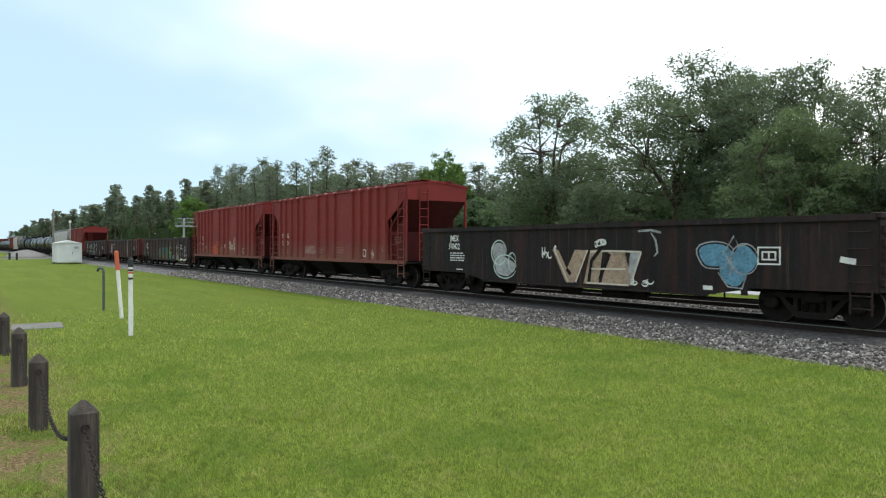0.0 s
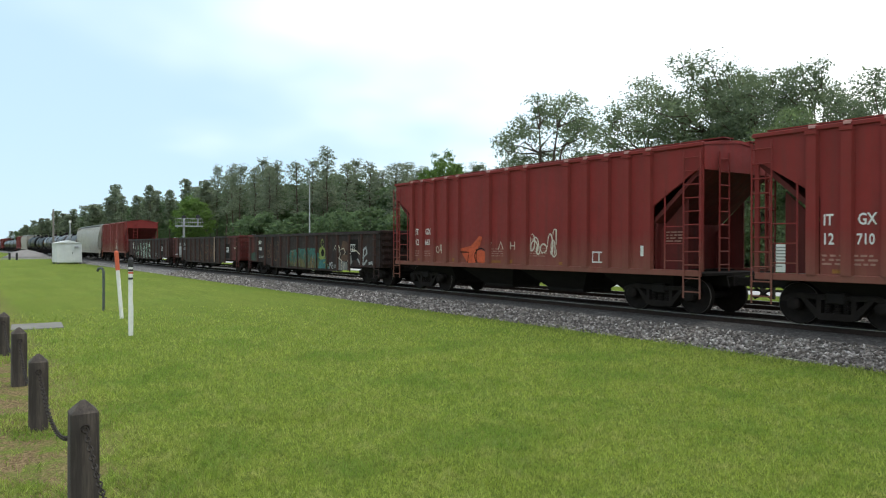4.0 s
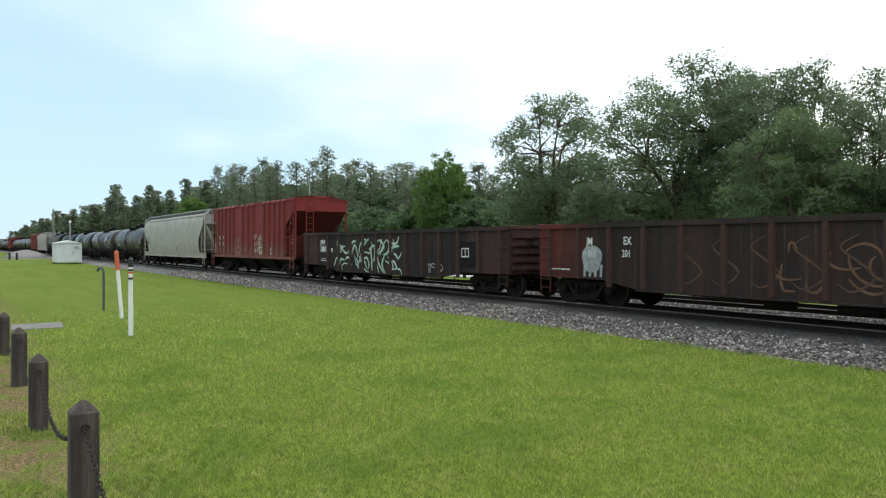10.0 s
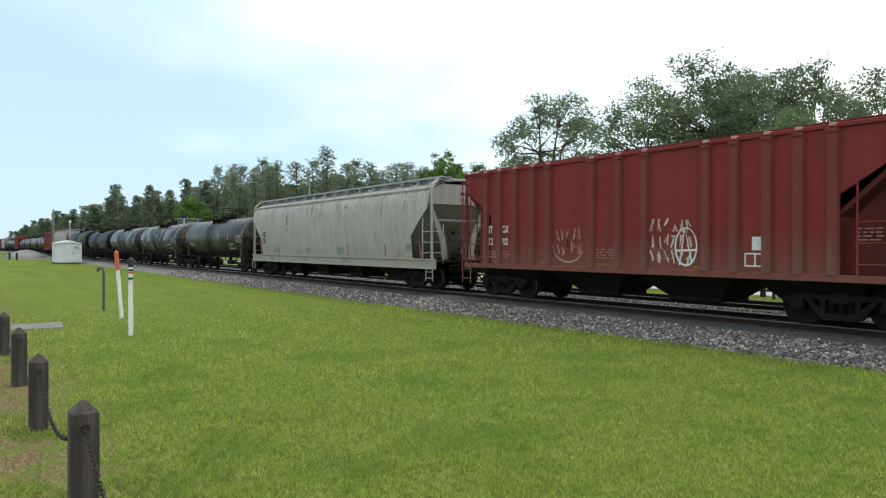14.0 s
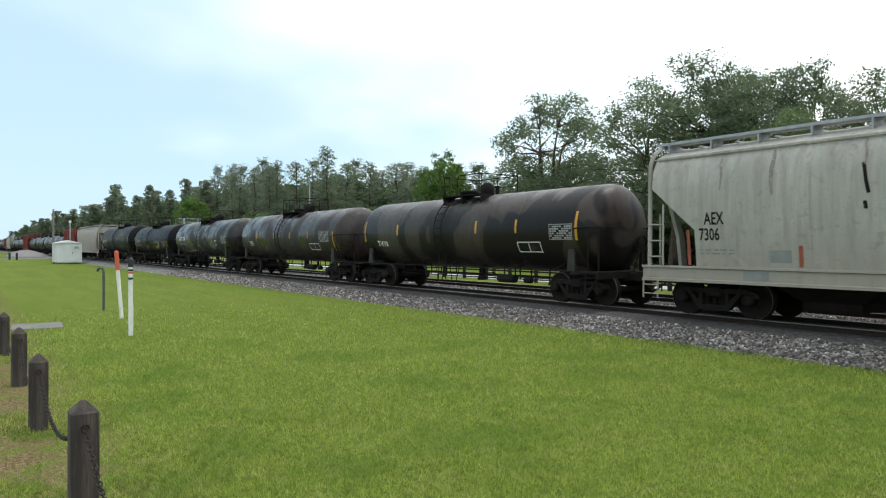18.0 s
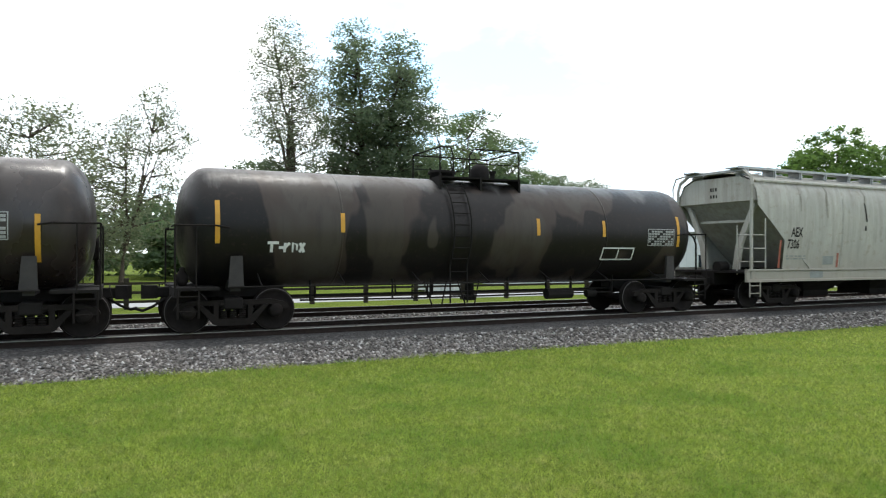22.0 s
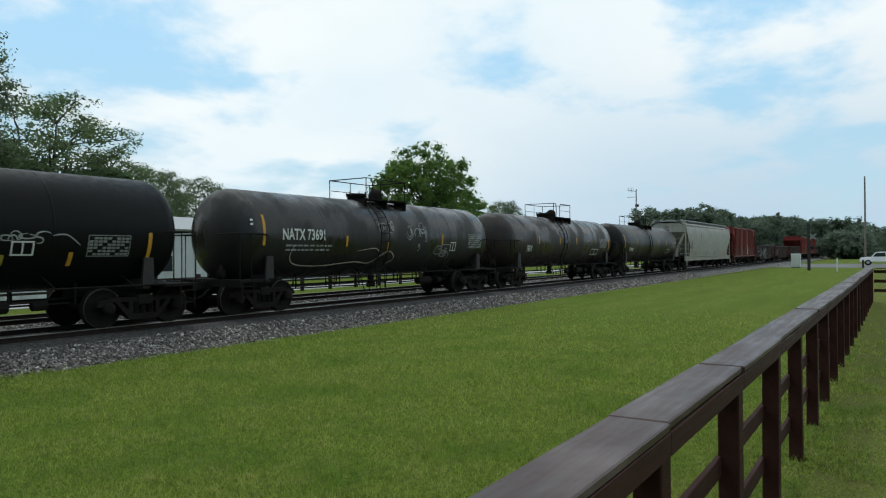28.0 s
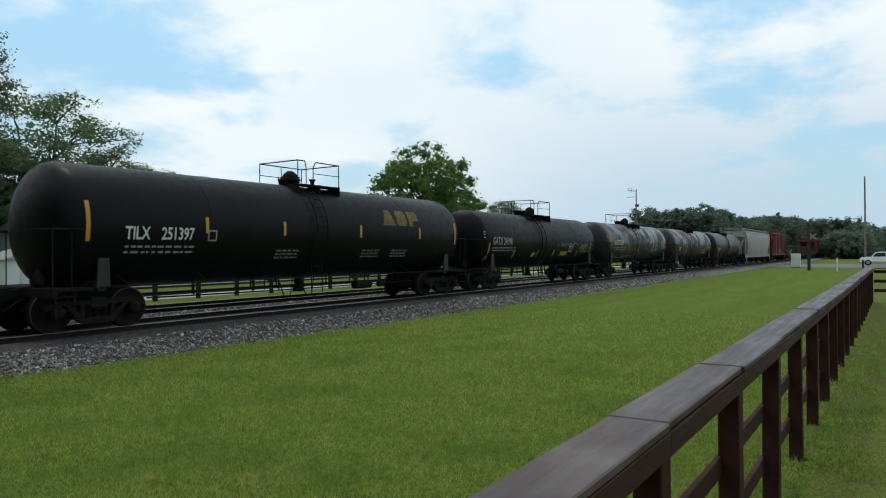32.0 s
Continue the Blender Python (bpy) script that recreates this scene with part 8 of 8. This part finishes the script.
def dome(seed, mat, height=13.0, width=10.0, base=0.1, n=430, per=95, size=0.13, clump=0.72, rough=0.16):
    """A tree with a full rounded crown down to the base, its outline broken by noise."""
    rnd, rng = random.Random(seed), np.random.default_rng(seed)
    bm, cen, rad = bmesh.new(), [], []
    prev, r = Vector((0, 0, -0.2)), height * 0.018
    for k in range(1, 7):
        q = Vector((rnd.uniform(-0.2, 0.2), rnd.uniform(-0.2, 0.2), height * 0.85 * k / 6))
        rod(bm, prev, q, r, 8, r * 0.85)
        prev, r = q, r * 0.84
    for _ in range(n):
        d = Vector((rnd.gauss(0, 1), rnd.gauss(0, 1), rnd.gauss(0, 1))).normalized()
        u = rnd.random() ** 0.36 * (1.06 - rough + rough * noise.noise(d * 2.2 + Vector((seed, 0, 0))))
        z = height * ((1 + base) / 2 + (1 - base) / 2 * d.z * u)
        taper = 1.0 - 0.25 * max(0.0, d.z * u)
        p = Vector((d.x * u * width / 2 * taper, d.y * u * width / 2 * taper, z - clump * 0.5 * max(0, d.z)))
        if rnd.random() < 0.3:
            rod(bm, (0, 0, max(height * 0.12, z * 0.72)), p, 0.05, 4, 0.02)
        cen.append(tuple(p)); rad.append(clump * rnd.uniform(0.6, 1.25))
    v = leaf_cloud(rng, cen, rad, per, size)
    v *= np.array([width / np.ptp(np.percentile(v[:, 0], (1, 99))), width / np.ptp(np.percentile(v[:, 1], (1, 99))), height / np.percentile(v[:, 2], 99.5)])
    return mesh_of("trunk", bm, M["bark"]), leaf_mesh("crown", v, mat), height, width


def plant(name, kind, x, y, h, w, label, category, group="", turn=0.0):
    tm, cm, h0, w0 = kind
    t = empty(name, pose(x, y, 0, 0, 0, turn), label, category, group)
    m = Matrix.Diagonal((w / w0, w / w0, h / h0, 1))
    part("trunk", tm, None, t, "", m)
    part("crown", cm, None, t, "", m)
    return t


OAKS = [lobed(s, M["oak_leaf"], 16, 12, 44, 0.14, (0.12, 0.2), 36, gap=0.52) for s in (1, 2, 3)]
OPEN_OAK = lobed(5, M["oak_leaf"], 16, 10, 42, 0.2, (0.11, 0.18), 36, gap=0.56, belly=0.8)
OPEN_LIGHT = lobed(6, M["light_leaf"], 15, 10, 40, 0.16, (0.1, 0.17), 30, gap=0.62)
BROAD = lobed(9, M["oak_leaf"], 18, 14, 42, 0.34, (0.1, 0.17), 28, gap=0.7, heads=((-0.2, 0.94), (0.16, 1.0), (0.0, 0.8)))
TWIN = lobed(61, M["oak_leaf"], 21, 10, 80, 0.06, (0.11, 0.18), 40, gap=0.42, heads=((-0.16, 0.98), (0.18, 1.0), (0.0, 0.7)))
ROUND = [dome(s, M["bright_leaf"]) for s in (11, 12)]
LIGHT = lobed(14, M["light_leaf"], 11, 9, 46, 0.06, (0.13, 0.2), 38, gap=0.45)
WISPS = [lobed(s, M["wisp_leaf"], 11, 8, 40, 0.2, (0.11, 0.19), 30, 13, 0.075, 0.5, lean=ln) for s, ln in ((21, -2.4), (22, 2.2))]
WEEPING = lobed(24, M["wisp_leaf"], 9, 10, 60, 0.06, (0.11, 0.18), 32, 13, 0.075, 0.46)
THIN = lobed(31, M["wisp_leaf"], 20, 6, 44, 0.4, (0.11, 0.19), 30, 13, 0.08, 0.48, lean=-1.0, trunk=0.014)
SKIRT = lobed(33, M["oak_leaf"], 9, 8, 44, 0.03, (0.12, 0.2), 36, gap=0.46)
BUSH = [dome(s, M["wood_leaf"], 7, 8, 0.02, 120, 60, 0.2, 0.8) for s in (41, 42)]
PINES = [pine(s) for s in (51, 52, 53)]
FAR_PINES = [pine(s, per=5, size=0.34) for s in (54, 55)]

rng = random.Random(77)
DARK_OAK = "spreading dark green oak with gaps in its crown"
for kind, x, y, h, w, turn in ((OPEN_OAK, -53.0, 52, 18.2, 11.2, 20), (BROAD, -36.6, 50, 17.7, 11.6, 0), (OPEN_OAK, -32.4, 52, 16.6, 8.6, 70), (OAKS[1], -28.7, 50, 15.3, 8.5, 10), (OPEN_OAK, -25.6, 51, 15.7, 6.6, 150),
                               (OAKS[2], -20.5, 50, 13.5, 8.5, 200), (OAKS[1], -16.4, 49, 10.5, 7.5, 120), (OAKS[0], -46.5, 58, 11.5, 9.0, 250), (OAKS[2], -58, 60, 13, 10, 300), (SKIRT, -44.6, 50, 8.2, 7.0, 0)):
    plant("oak_tree", kind, x, y, h, w, DARK_OAK, "tree", "oaks beyond the railway", turn)
plant("maple_tree", LIGHT, -23.0, 43.5, 10.9, 7.0, "lighter green young tree before the oaks", "tree", "", 0)
plant("oak_tree", OAKS[0], -22.6, 84, 14.2, 9, "distant dark green oak", "tree", "", 40)
plant("willow_tree", WISPS[0], -6.6, 43, 12.6, 6.6, "thin grey-green tree leaning over with wispy branches", "tree", "wispy trees", 10)
plant("willow_tree", WEEPING, -3.6, 44, 10.4, 10.5, "low grey-green tree with wispy branches", "tree", "wispy trees", 60)
plant("willow_tree", WISPS[1], 0.2, 43.5, 11.9, 5.6, "thin grey-green tree with wispy branches", "tree", "wispy trees", 0)
plant("slender_tree", THIN, 12.8, 54, 20.4, 5.8, "tall slender tree with sparse pale leaves", "tree", "", 0)
plant("oak_tree", SKIRT, 11.2, 57, 9.6, 8.5, "dark green broadleaved tree", "tree", "", 30)
plant("oak_tree", TWIN, 20.1, 56, 21.2, 8.8, "tall dark green tree with a twin crown", "tree", "", 0)
plant("oak_tree", OPEN_LIGHT, 30.6, 60, 16.0, 12.5, "light green broadleaved tree with an open crown", "tree", "", 200)
plant("oak_tree", OPEN_LIGHT, 36.6, 61, 12.2, 8.0, "light green tree with an open crown", "tree", "", 180)
plant("oak_tree", OAKS[2], 61.0, 90, 14.7, 9, "distant dark green tree", "tree", "", 70)
plant("oak_tree", OAKS[0], 73.1, 95, 14.6, 12, "distant dark green tree", "tree", "", 150)
plant("maple_tree", ROUND[0], 69.4, 48, 15.1, 12.0, "full round bright green maple", "tree", "", 0)
plant("maple_tree", ROUND[1], 82.5, 50, 9.6, 9.5, "round green tree beside a maple", "tree", "", 90)
plant("maple_tree", OAKS[1], 102.9, 55, 10.7, 7, "small open green tree", "tree", "", 40)
for i, (x, y, h, w) in enumerate(((-44, 62, 9, 11), (-34, 62, 10, 12), (-24, 62, 9, 12), (-15, 60, 8.5, 11), (-7, 60, 8, 10), (-66, 63, 11, 12), (-78, 62, 9, 11), (-92, 60, 8.5, 10), (-110, 62, 9, 12), (5, 62, 5, 9), (15, 64, 5.5, 10), (25, 66, 5, 9), (-135, 60, 9, 12), (-160, 60, 10, 13), (26, 58, 10.5, 11), (33.5, 59, 10, 11))):
    plant("shrub", BUSH[i % 2], x, y, h, w, "dense dark green understorey shrub", "shrub", "understorey shrubs", rng.uniform(0, 360))
plant("broadleaf_tree", ROUND[0], -84.0, 60, 15.8, 8.5, "rounded bright green tree among pines", "tree", "", 20)
plant("broadleaf_tree", ROUND[1], -181, 50, 14.4, 10, "rounded bright green tree among pines", "tree", "", 80)
plant("palmetto", BUSH[1], -95, 48, 7.6, 6.5, "grey-green bushy tree by the pines", "tree", "", 50)
for i, (x, y, h) in enumerate(((-1053, 62, 21), (-832, 69, 28), (-700, 64, 26), (-585, 63, 27.5), (-551, 70, 27.8), (-470, 66, 26), (-427, 64, 24.6), (-401, 71, 34), (-385, 68, 31), (-296, 65, 26), (-306, 70, 25), (-293, 72, 24.3), (-246, 66, 24.9), (-234, 73, 28.6), (-226, 76, 26), (-201, 67, 25.7),
                              (-195, 74, 27.3), (-182, 71, 24), (-169, 68, 23.5), (-156, 72, 23), (-143, 62, 20.5), (-142, 69, 24.1), (-136, 73, 21), (-121, 63, 18.2), (-124, 70, 19), (-113, 72, 18), (-104, 64, 16.7), (-107, 71, 16.6), (-82, 65, 14.4), (-87, 72, 13.6), (-76, 70, 13), (-345, 70, 25), (-265, 75, 24), (-640, 70, 26), (-760, 74, 28), (-940, 70, 26))):
    plant("pine_tree", PINES[i % 3] if x > -240 else FAR_PINES[i % 2], x, y, h, 7.5 if x > -400 else 11, "tall dark pine with a bare lower trunk", "pine tree", "row of pines", rng.uniform(0, 360))


row_x, row_h = (-1053, -832, -585, -400, -300, -234, -195, -156, -121, -104, -82), (21, 27, 27, 29, 25, 26, 26, 22, 17.5, 16, 13)
for i in range(84):
    x = -80 * (12.0 ** (i / 83)) * rng.uniform(0.98, 1.02)
    plant("pine_tree", PINES[i % 3] if x > -220 else FAR_PINES[i % 2], x, rng.uniform(64, 84), np.interp(x, row_x, row_h) * rng.uniform(0.78, 1.0), rng.uniform(6.5, 9.0) if x > -400 else 13, "tall dark pine with a bare lower trunk", "pine tree", "row of pines", rng.uniform(0, 360))


def woods(name, boxes, label, per=9, size=0.36, seed=5, leaf="wood_leaf"):
    """Far woodland as one body of leaves: boxes of (x0, x1, y0, y1, height, trees), each tree a rounded crown with smaller lobes down its sides."""
    rnd, rn = random.Random(seed), np.random.default_rng(seed)
    cen, rad = [], []
    for x0, x1, y0, y1, h, n in boxes:
        for _ in range(n):
            x, y, hh, w = rnd.uniform(x0, x1), rnd.uniform(y0, y1), h * rnd.uniform(0.74, 1.0), rnd.uniform(1.7, 3.0)
            cen.append((x, y, hh - w * 0.8)); rad.append(w)
            for k in range(5):
                cen.append((x + rnd.uniform(-1, 1) * w, y + rnd.uniform(-1, 0.6) * w, (hh - w) * rnd.random() ** 0.7)); rad.append(w * rnd.uniform(0.5, 0.9))
    ob = new(name, leaf_mesh(name, shell_leaves(rn, cen, rad, 7, per, size, 0.1, 0.9), M[leaf]))
    return tagged(ob, label, "woods", kind="stuff")


woods("far_woods", [(-80, -60, 72, 84, 11, 26), (-115, -80, 72, 84, 12.5, 50), (-150, -115, 72, 86, 16, 60), (-200, -150, 74, 88, 20, 95), (-300, -200, 74, 90, 22, 130), (-420, -300, 74, 90, 24, 120), (-60, 10, 66, 76, 8, 64), (10, 40, 70, 76, 5, 26)], "mixed woodland behind the pines")
woods("farthest_woods", [(-650, -420, 72, 95, 25, 104), (-1150, -650, 72, 100, 25, 110)], "distant mixed woodland along the line", 6, 0.95, 8)
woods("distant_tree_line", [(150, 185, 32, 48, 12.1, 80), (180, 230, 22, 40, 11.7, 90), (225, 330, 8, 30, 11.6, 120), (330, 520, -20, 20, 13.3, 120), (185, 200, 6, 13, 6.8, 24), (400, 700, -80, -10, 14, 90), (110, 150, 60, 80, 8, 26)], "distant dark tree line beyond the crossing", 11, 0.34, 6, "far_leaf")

# ---- small pieces: sleepers, stones, grass ----
bm = bmesh.new()
box(bm, -0.115, 0.115, -1.3, 1.3, -0.33, -0.165, 0.012)
tie_me = mesh_of("sleeper", bm, M["tie"])
for n_, tr in enumerate(TRACKS):
    rng = random.Random(5 + n_)
    for i in range(150):
        part("sleeper", tie_me, None, tr, "", pose(-37.5 + i * 0.52 + rng.uniform(-0.02, 0.02), rng.uniform(-0.03, 0.03), 0, 0, 0, rng.uniform(-0.8, 0.8)))
    vs, fs = [], []
    for i in range(400):
        for s in (-1, 1):
            xx, b = s * (40.4 + i * 0.52), len(vs)
            vs += [(xx + a, c, z) for z in (-0.33, -0.165) for a, c in ((-0.115, -1.3), (0.115, -1.3), (0.115, 1.3), (-0.115, 1.3))]
            fs += [tuple(b + k for k in q) for q in ((4, 5, 6, 7), (0, 1, 5, 4), (1, 2, 6, 5), (2, 3, 7, 6), (3, 0, 4, 7))]
    me = bpy.data.meshes.new("distant_sleepers")
    me.from_pydata(vs, [], fs)
    me.materials.append(M["tie"])
    tagged(part("distant_sleepers", me, None, tr), kind="stuff")

BED = [(13.1, -0.05), (13.25, 0.02), (14.35, 0.3), (14.75, 0.36), (17.4, 0.37), (18.0, 0.3), (18.6, 0.36), (21.4, 0.36)]


def stones(name, n, spans, label, seed):
    """Loose ballast: small irregular stones, one body."""
    rn = np.random.default_rng(seed)
    base = np.array([(1, 0, 0), (-1, 0, 0), (0, 1, 0), (0, -1, 0), (0, 0, 1), (0, 0, -1)], float)
    tri = np.array([(0, 2, 4), (2, 1, 4), (1, 3, 4), (3, 0, 4), (2, 0, 5), (1, 2, 5), (3, 1, 5), (0, 3, 5)])
    x0, x1, y0, y1 = spans
    x = np.sign(rn.random(n) - 0.5) * (rn.random(n) ** 1.5) * (x1 - x0) / 2 + (x0 + x1) / 2
    y = rn.uniform(y0, y1, n)
    z = np.interp(y, [b[0] for b in BED], [b[1] for b in BED])
    s = rn.uniform(0.018, 0.042, n) * (1 + np.abs(x) / 60)
    p = base[None] * rn.uniform(0.6, 1.3, (n, 6, 3)) + rn.normal(0, 0.25, (n, 6, 3))
    a = rn.random(n) * 6.28
    px = p[:, :, 0] * np.cos(a)[:, None] - p[:, :, 1] * np.sin(a)[:, None]
    py = p[:, :, 0] * np.sin(a)[:, None] + p[:, :, 1] * np.cos(a)[:, None]
    v = np.stack([px * s[:, None] + x[:, None], py * s[:, None] + y[:, None], p[:, :, 2] * s[:, None] * 0.8 + z[:, None] + s[:, None] * 0.4], -1).reshape(-1, 3)
    f = (tri[None] + (np.arange(n) * 6)[:, None, None]).reshape(-1, 3)
    me = bpy.data.meshes.new(name)
    me.vertices.add(len(v)); me.vertices.foreach_set("co", v.astype(np.float32).ravel())
    me.loops.add(f.size); me.loops.foreach_set("vertex_index", f.astype(np.int32).ravel())
    me.polygons.add(len(f))
    me.polygons.foreach_set("loop_start", np.arange(0, f.size, 3, dtype=np.int32))
    me.polygons.foreach_set("loop_total", np.full(len(f), 3, dtype=np.int32))
    me.materials.append(M["stone"])
    me.update()
    return tagged(new(name, me), label, "ballast stones", kind="stuff")


stones("ballast_stones", 42000, (-55, 60, 13.02, 14.3), "loose grey crushed stones on the ballast shoulder", 1)
stones("middle_stones", 14000, (-40, 45, 17.4, 18.8), "loose grey crushed stones between the tracks", 2)


def grass(name, n, r0, r1, a0, a1, label, seed, tall=1.0, even=False):
    """Grass blades round the camera's stand, thinning out with distance; one body."""
    rn = np.random.default_rng(seed)
    r = np.sqrt(rn.uniform(r0 * r0, r1 * r1, n)) if even else r0 * (r1 / r0) ** rn.random(n)
    a = np.radians(rn.uniform(a0, a1, n))
    x, y = -np.sin(a) * r, np.cos(a) * r
    patch = np.array([noise.noise((p * 0.8, q * 0.8, 3.0)) for p, q in zip(x, y)])
    fade = np.clip((27 - r) / 17, 0, 1)
    ok = (rn.random(n) < fade) & ~((abs(x + 21.4) < 0.9) & (abs(y - 1.85) < 0.7)) & (y < 13.25 + 0.12 * np.sin(x * 3.1) + 0.1 * np.sin(x * 1.3)) & (rn.random(n) < 0.85 + 0.25 * patch - 0.75 * np.clip((2.0 - y) / 1.1, 0, 1) * (patch < 0.05) * ((x < 1) | (y < 0.7)))
    x, y, r, patch = x[ok], y[ok], r[ok], patch[ok]
    n = len(x)
    base = np.array([lawn_height(p, q) for p, q in zip(x.tolist(), y.tolist())]) - 0.01
    h = (0.024 + 0.034 * rn.random(n) ** 2) * (1 + 0.5 * np.clip(patch, 0, 1)) * tall * np.minimum(0.75 + r / 14, 1.9)
    w = 0.0028 * (0.8 + r / 6)
    d = rn.random(n) * 6.28
    lean = rn.normal(0, 0.65, (n, 2)) * h[:, None]
    dx, dy = np.cos(d) * w, np.sin(d) * w
    v = np.stack([np.stack([x - dx, y - dy, base], -1), np.stack([x + dx, y + dy, base], -1), np.stack([x + lean[:, 0], y + lean[:, 1], base + h + 0.01], -1)], 1).reshape(-1, 3)
    me = bpy.data.meshes.new(name)
    me.vertices.add(3 * n); me.vertices.foreach_set("co", v.astype(np.float32).ravel())
    me.loops.add(3 * n); me.loops.foreach_set("vertex_index", np.arange(3 * n, dtype=np.int32))
    me.polygons.add(n)
    me.polygons.foreach_set("loop_start", np.arange(0, 3 * n, 3, dtype=np.int32))
    me.polygons.foreach_set("loop_total", np.full(n, 3, dtype=np.int32))
    me.materials.append(M["grass_blade"])
    me.update()
    return tagged(new(name, me), label, "grass", kind="stuff")


grass("lawn_grass", 1150000, 3.4, 48.0, -92, 92, "short mown grass blades, patchy in length", 1)
grass("stand_grass", 130000, 0.2, 3.5, -92, 92, "short mown grass blades beside the fence end", 4, 1.0, True)
grass("trodden_grass", 70000, 0.0, 3.6, -180, 180, "short grass blades round the standing place", 2, even=True)
grass("back_lawn_grass", 60000, 3.4, 13.0, 92, 268, "short mown grass blades behind the fence", 3, even=True)


def motions():
    """The train rolls by at a steady pace, and its wheels turn."""
    for thing, x0 in TRAIN:
        walk(thing, [(0.0, pose(x0, TRACK_Y, RAIL_Z)), (32.0, pose(x0 + SPEED * 32.0, TRACK_Y, RAIL_Z))])
    step = math.degrees(SPEED * 0.1 / WHEEL_R)
    for wheel, dx in SPINNING:
        walk(wheel, [(k * 0.1, pose(dx, 0, WHEEL_R, 0, step * k, 0)) for k in range(321)])


motions()
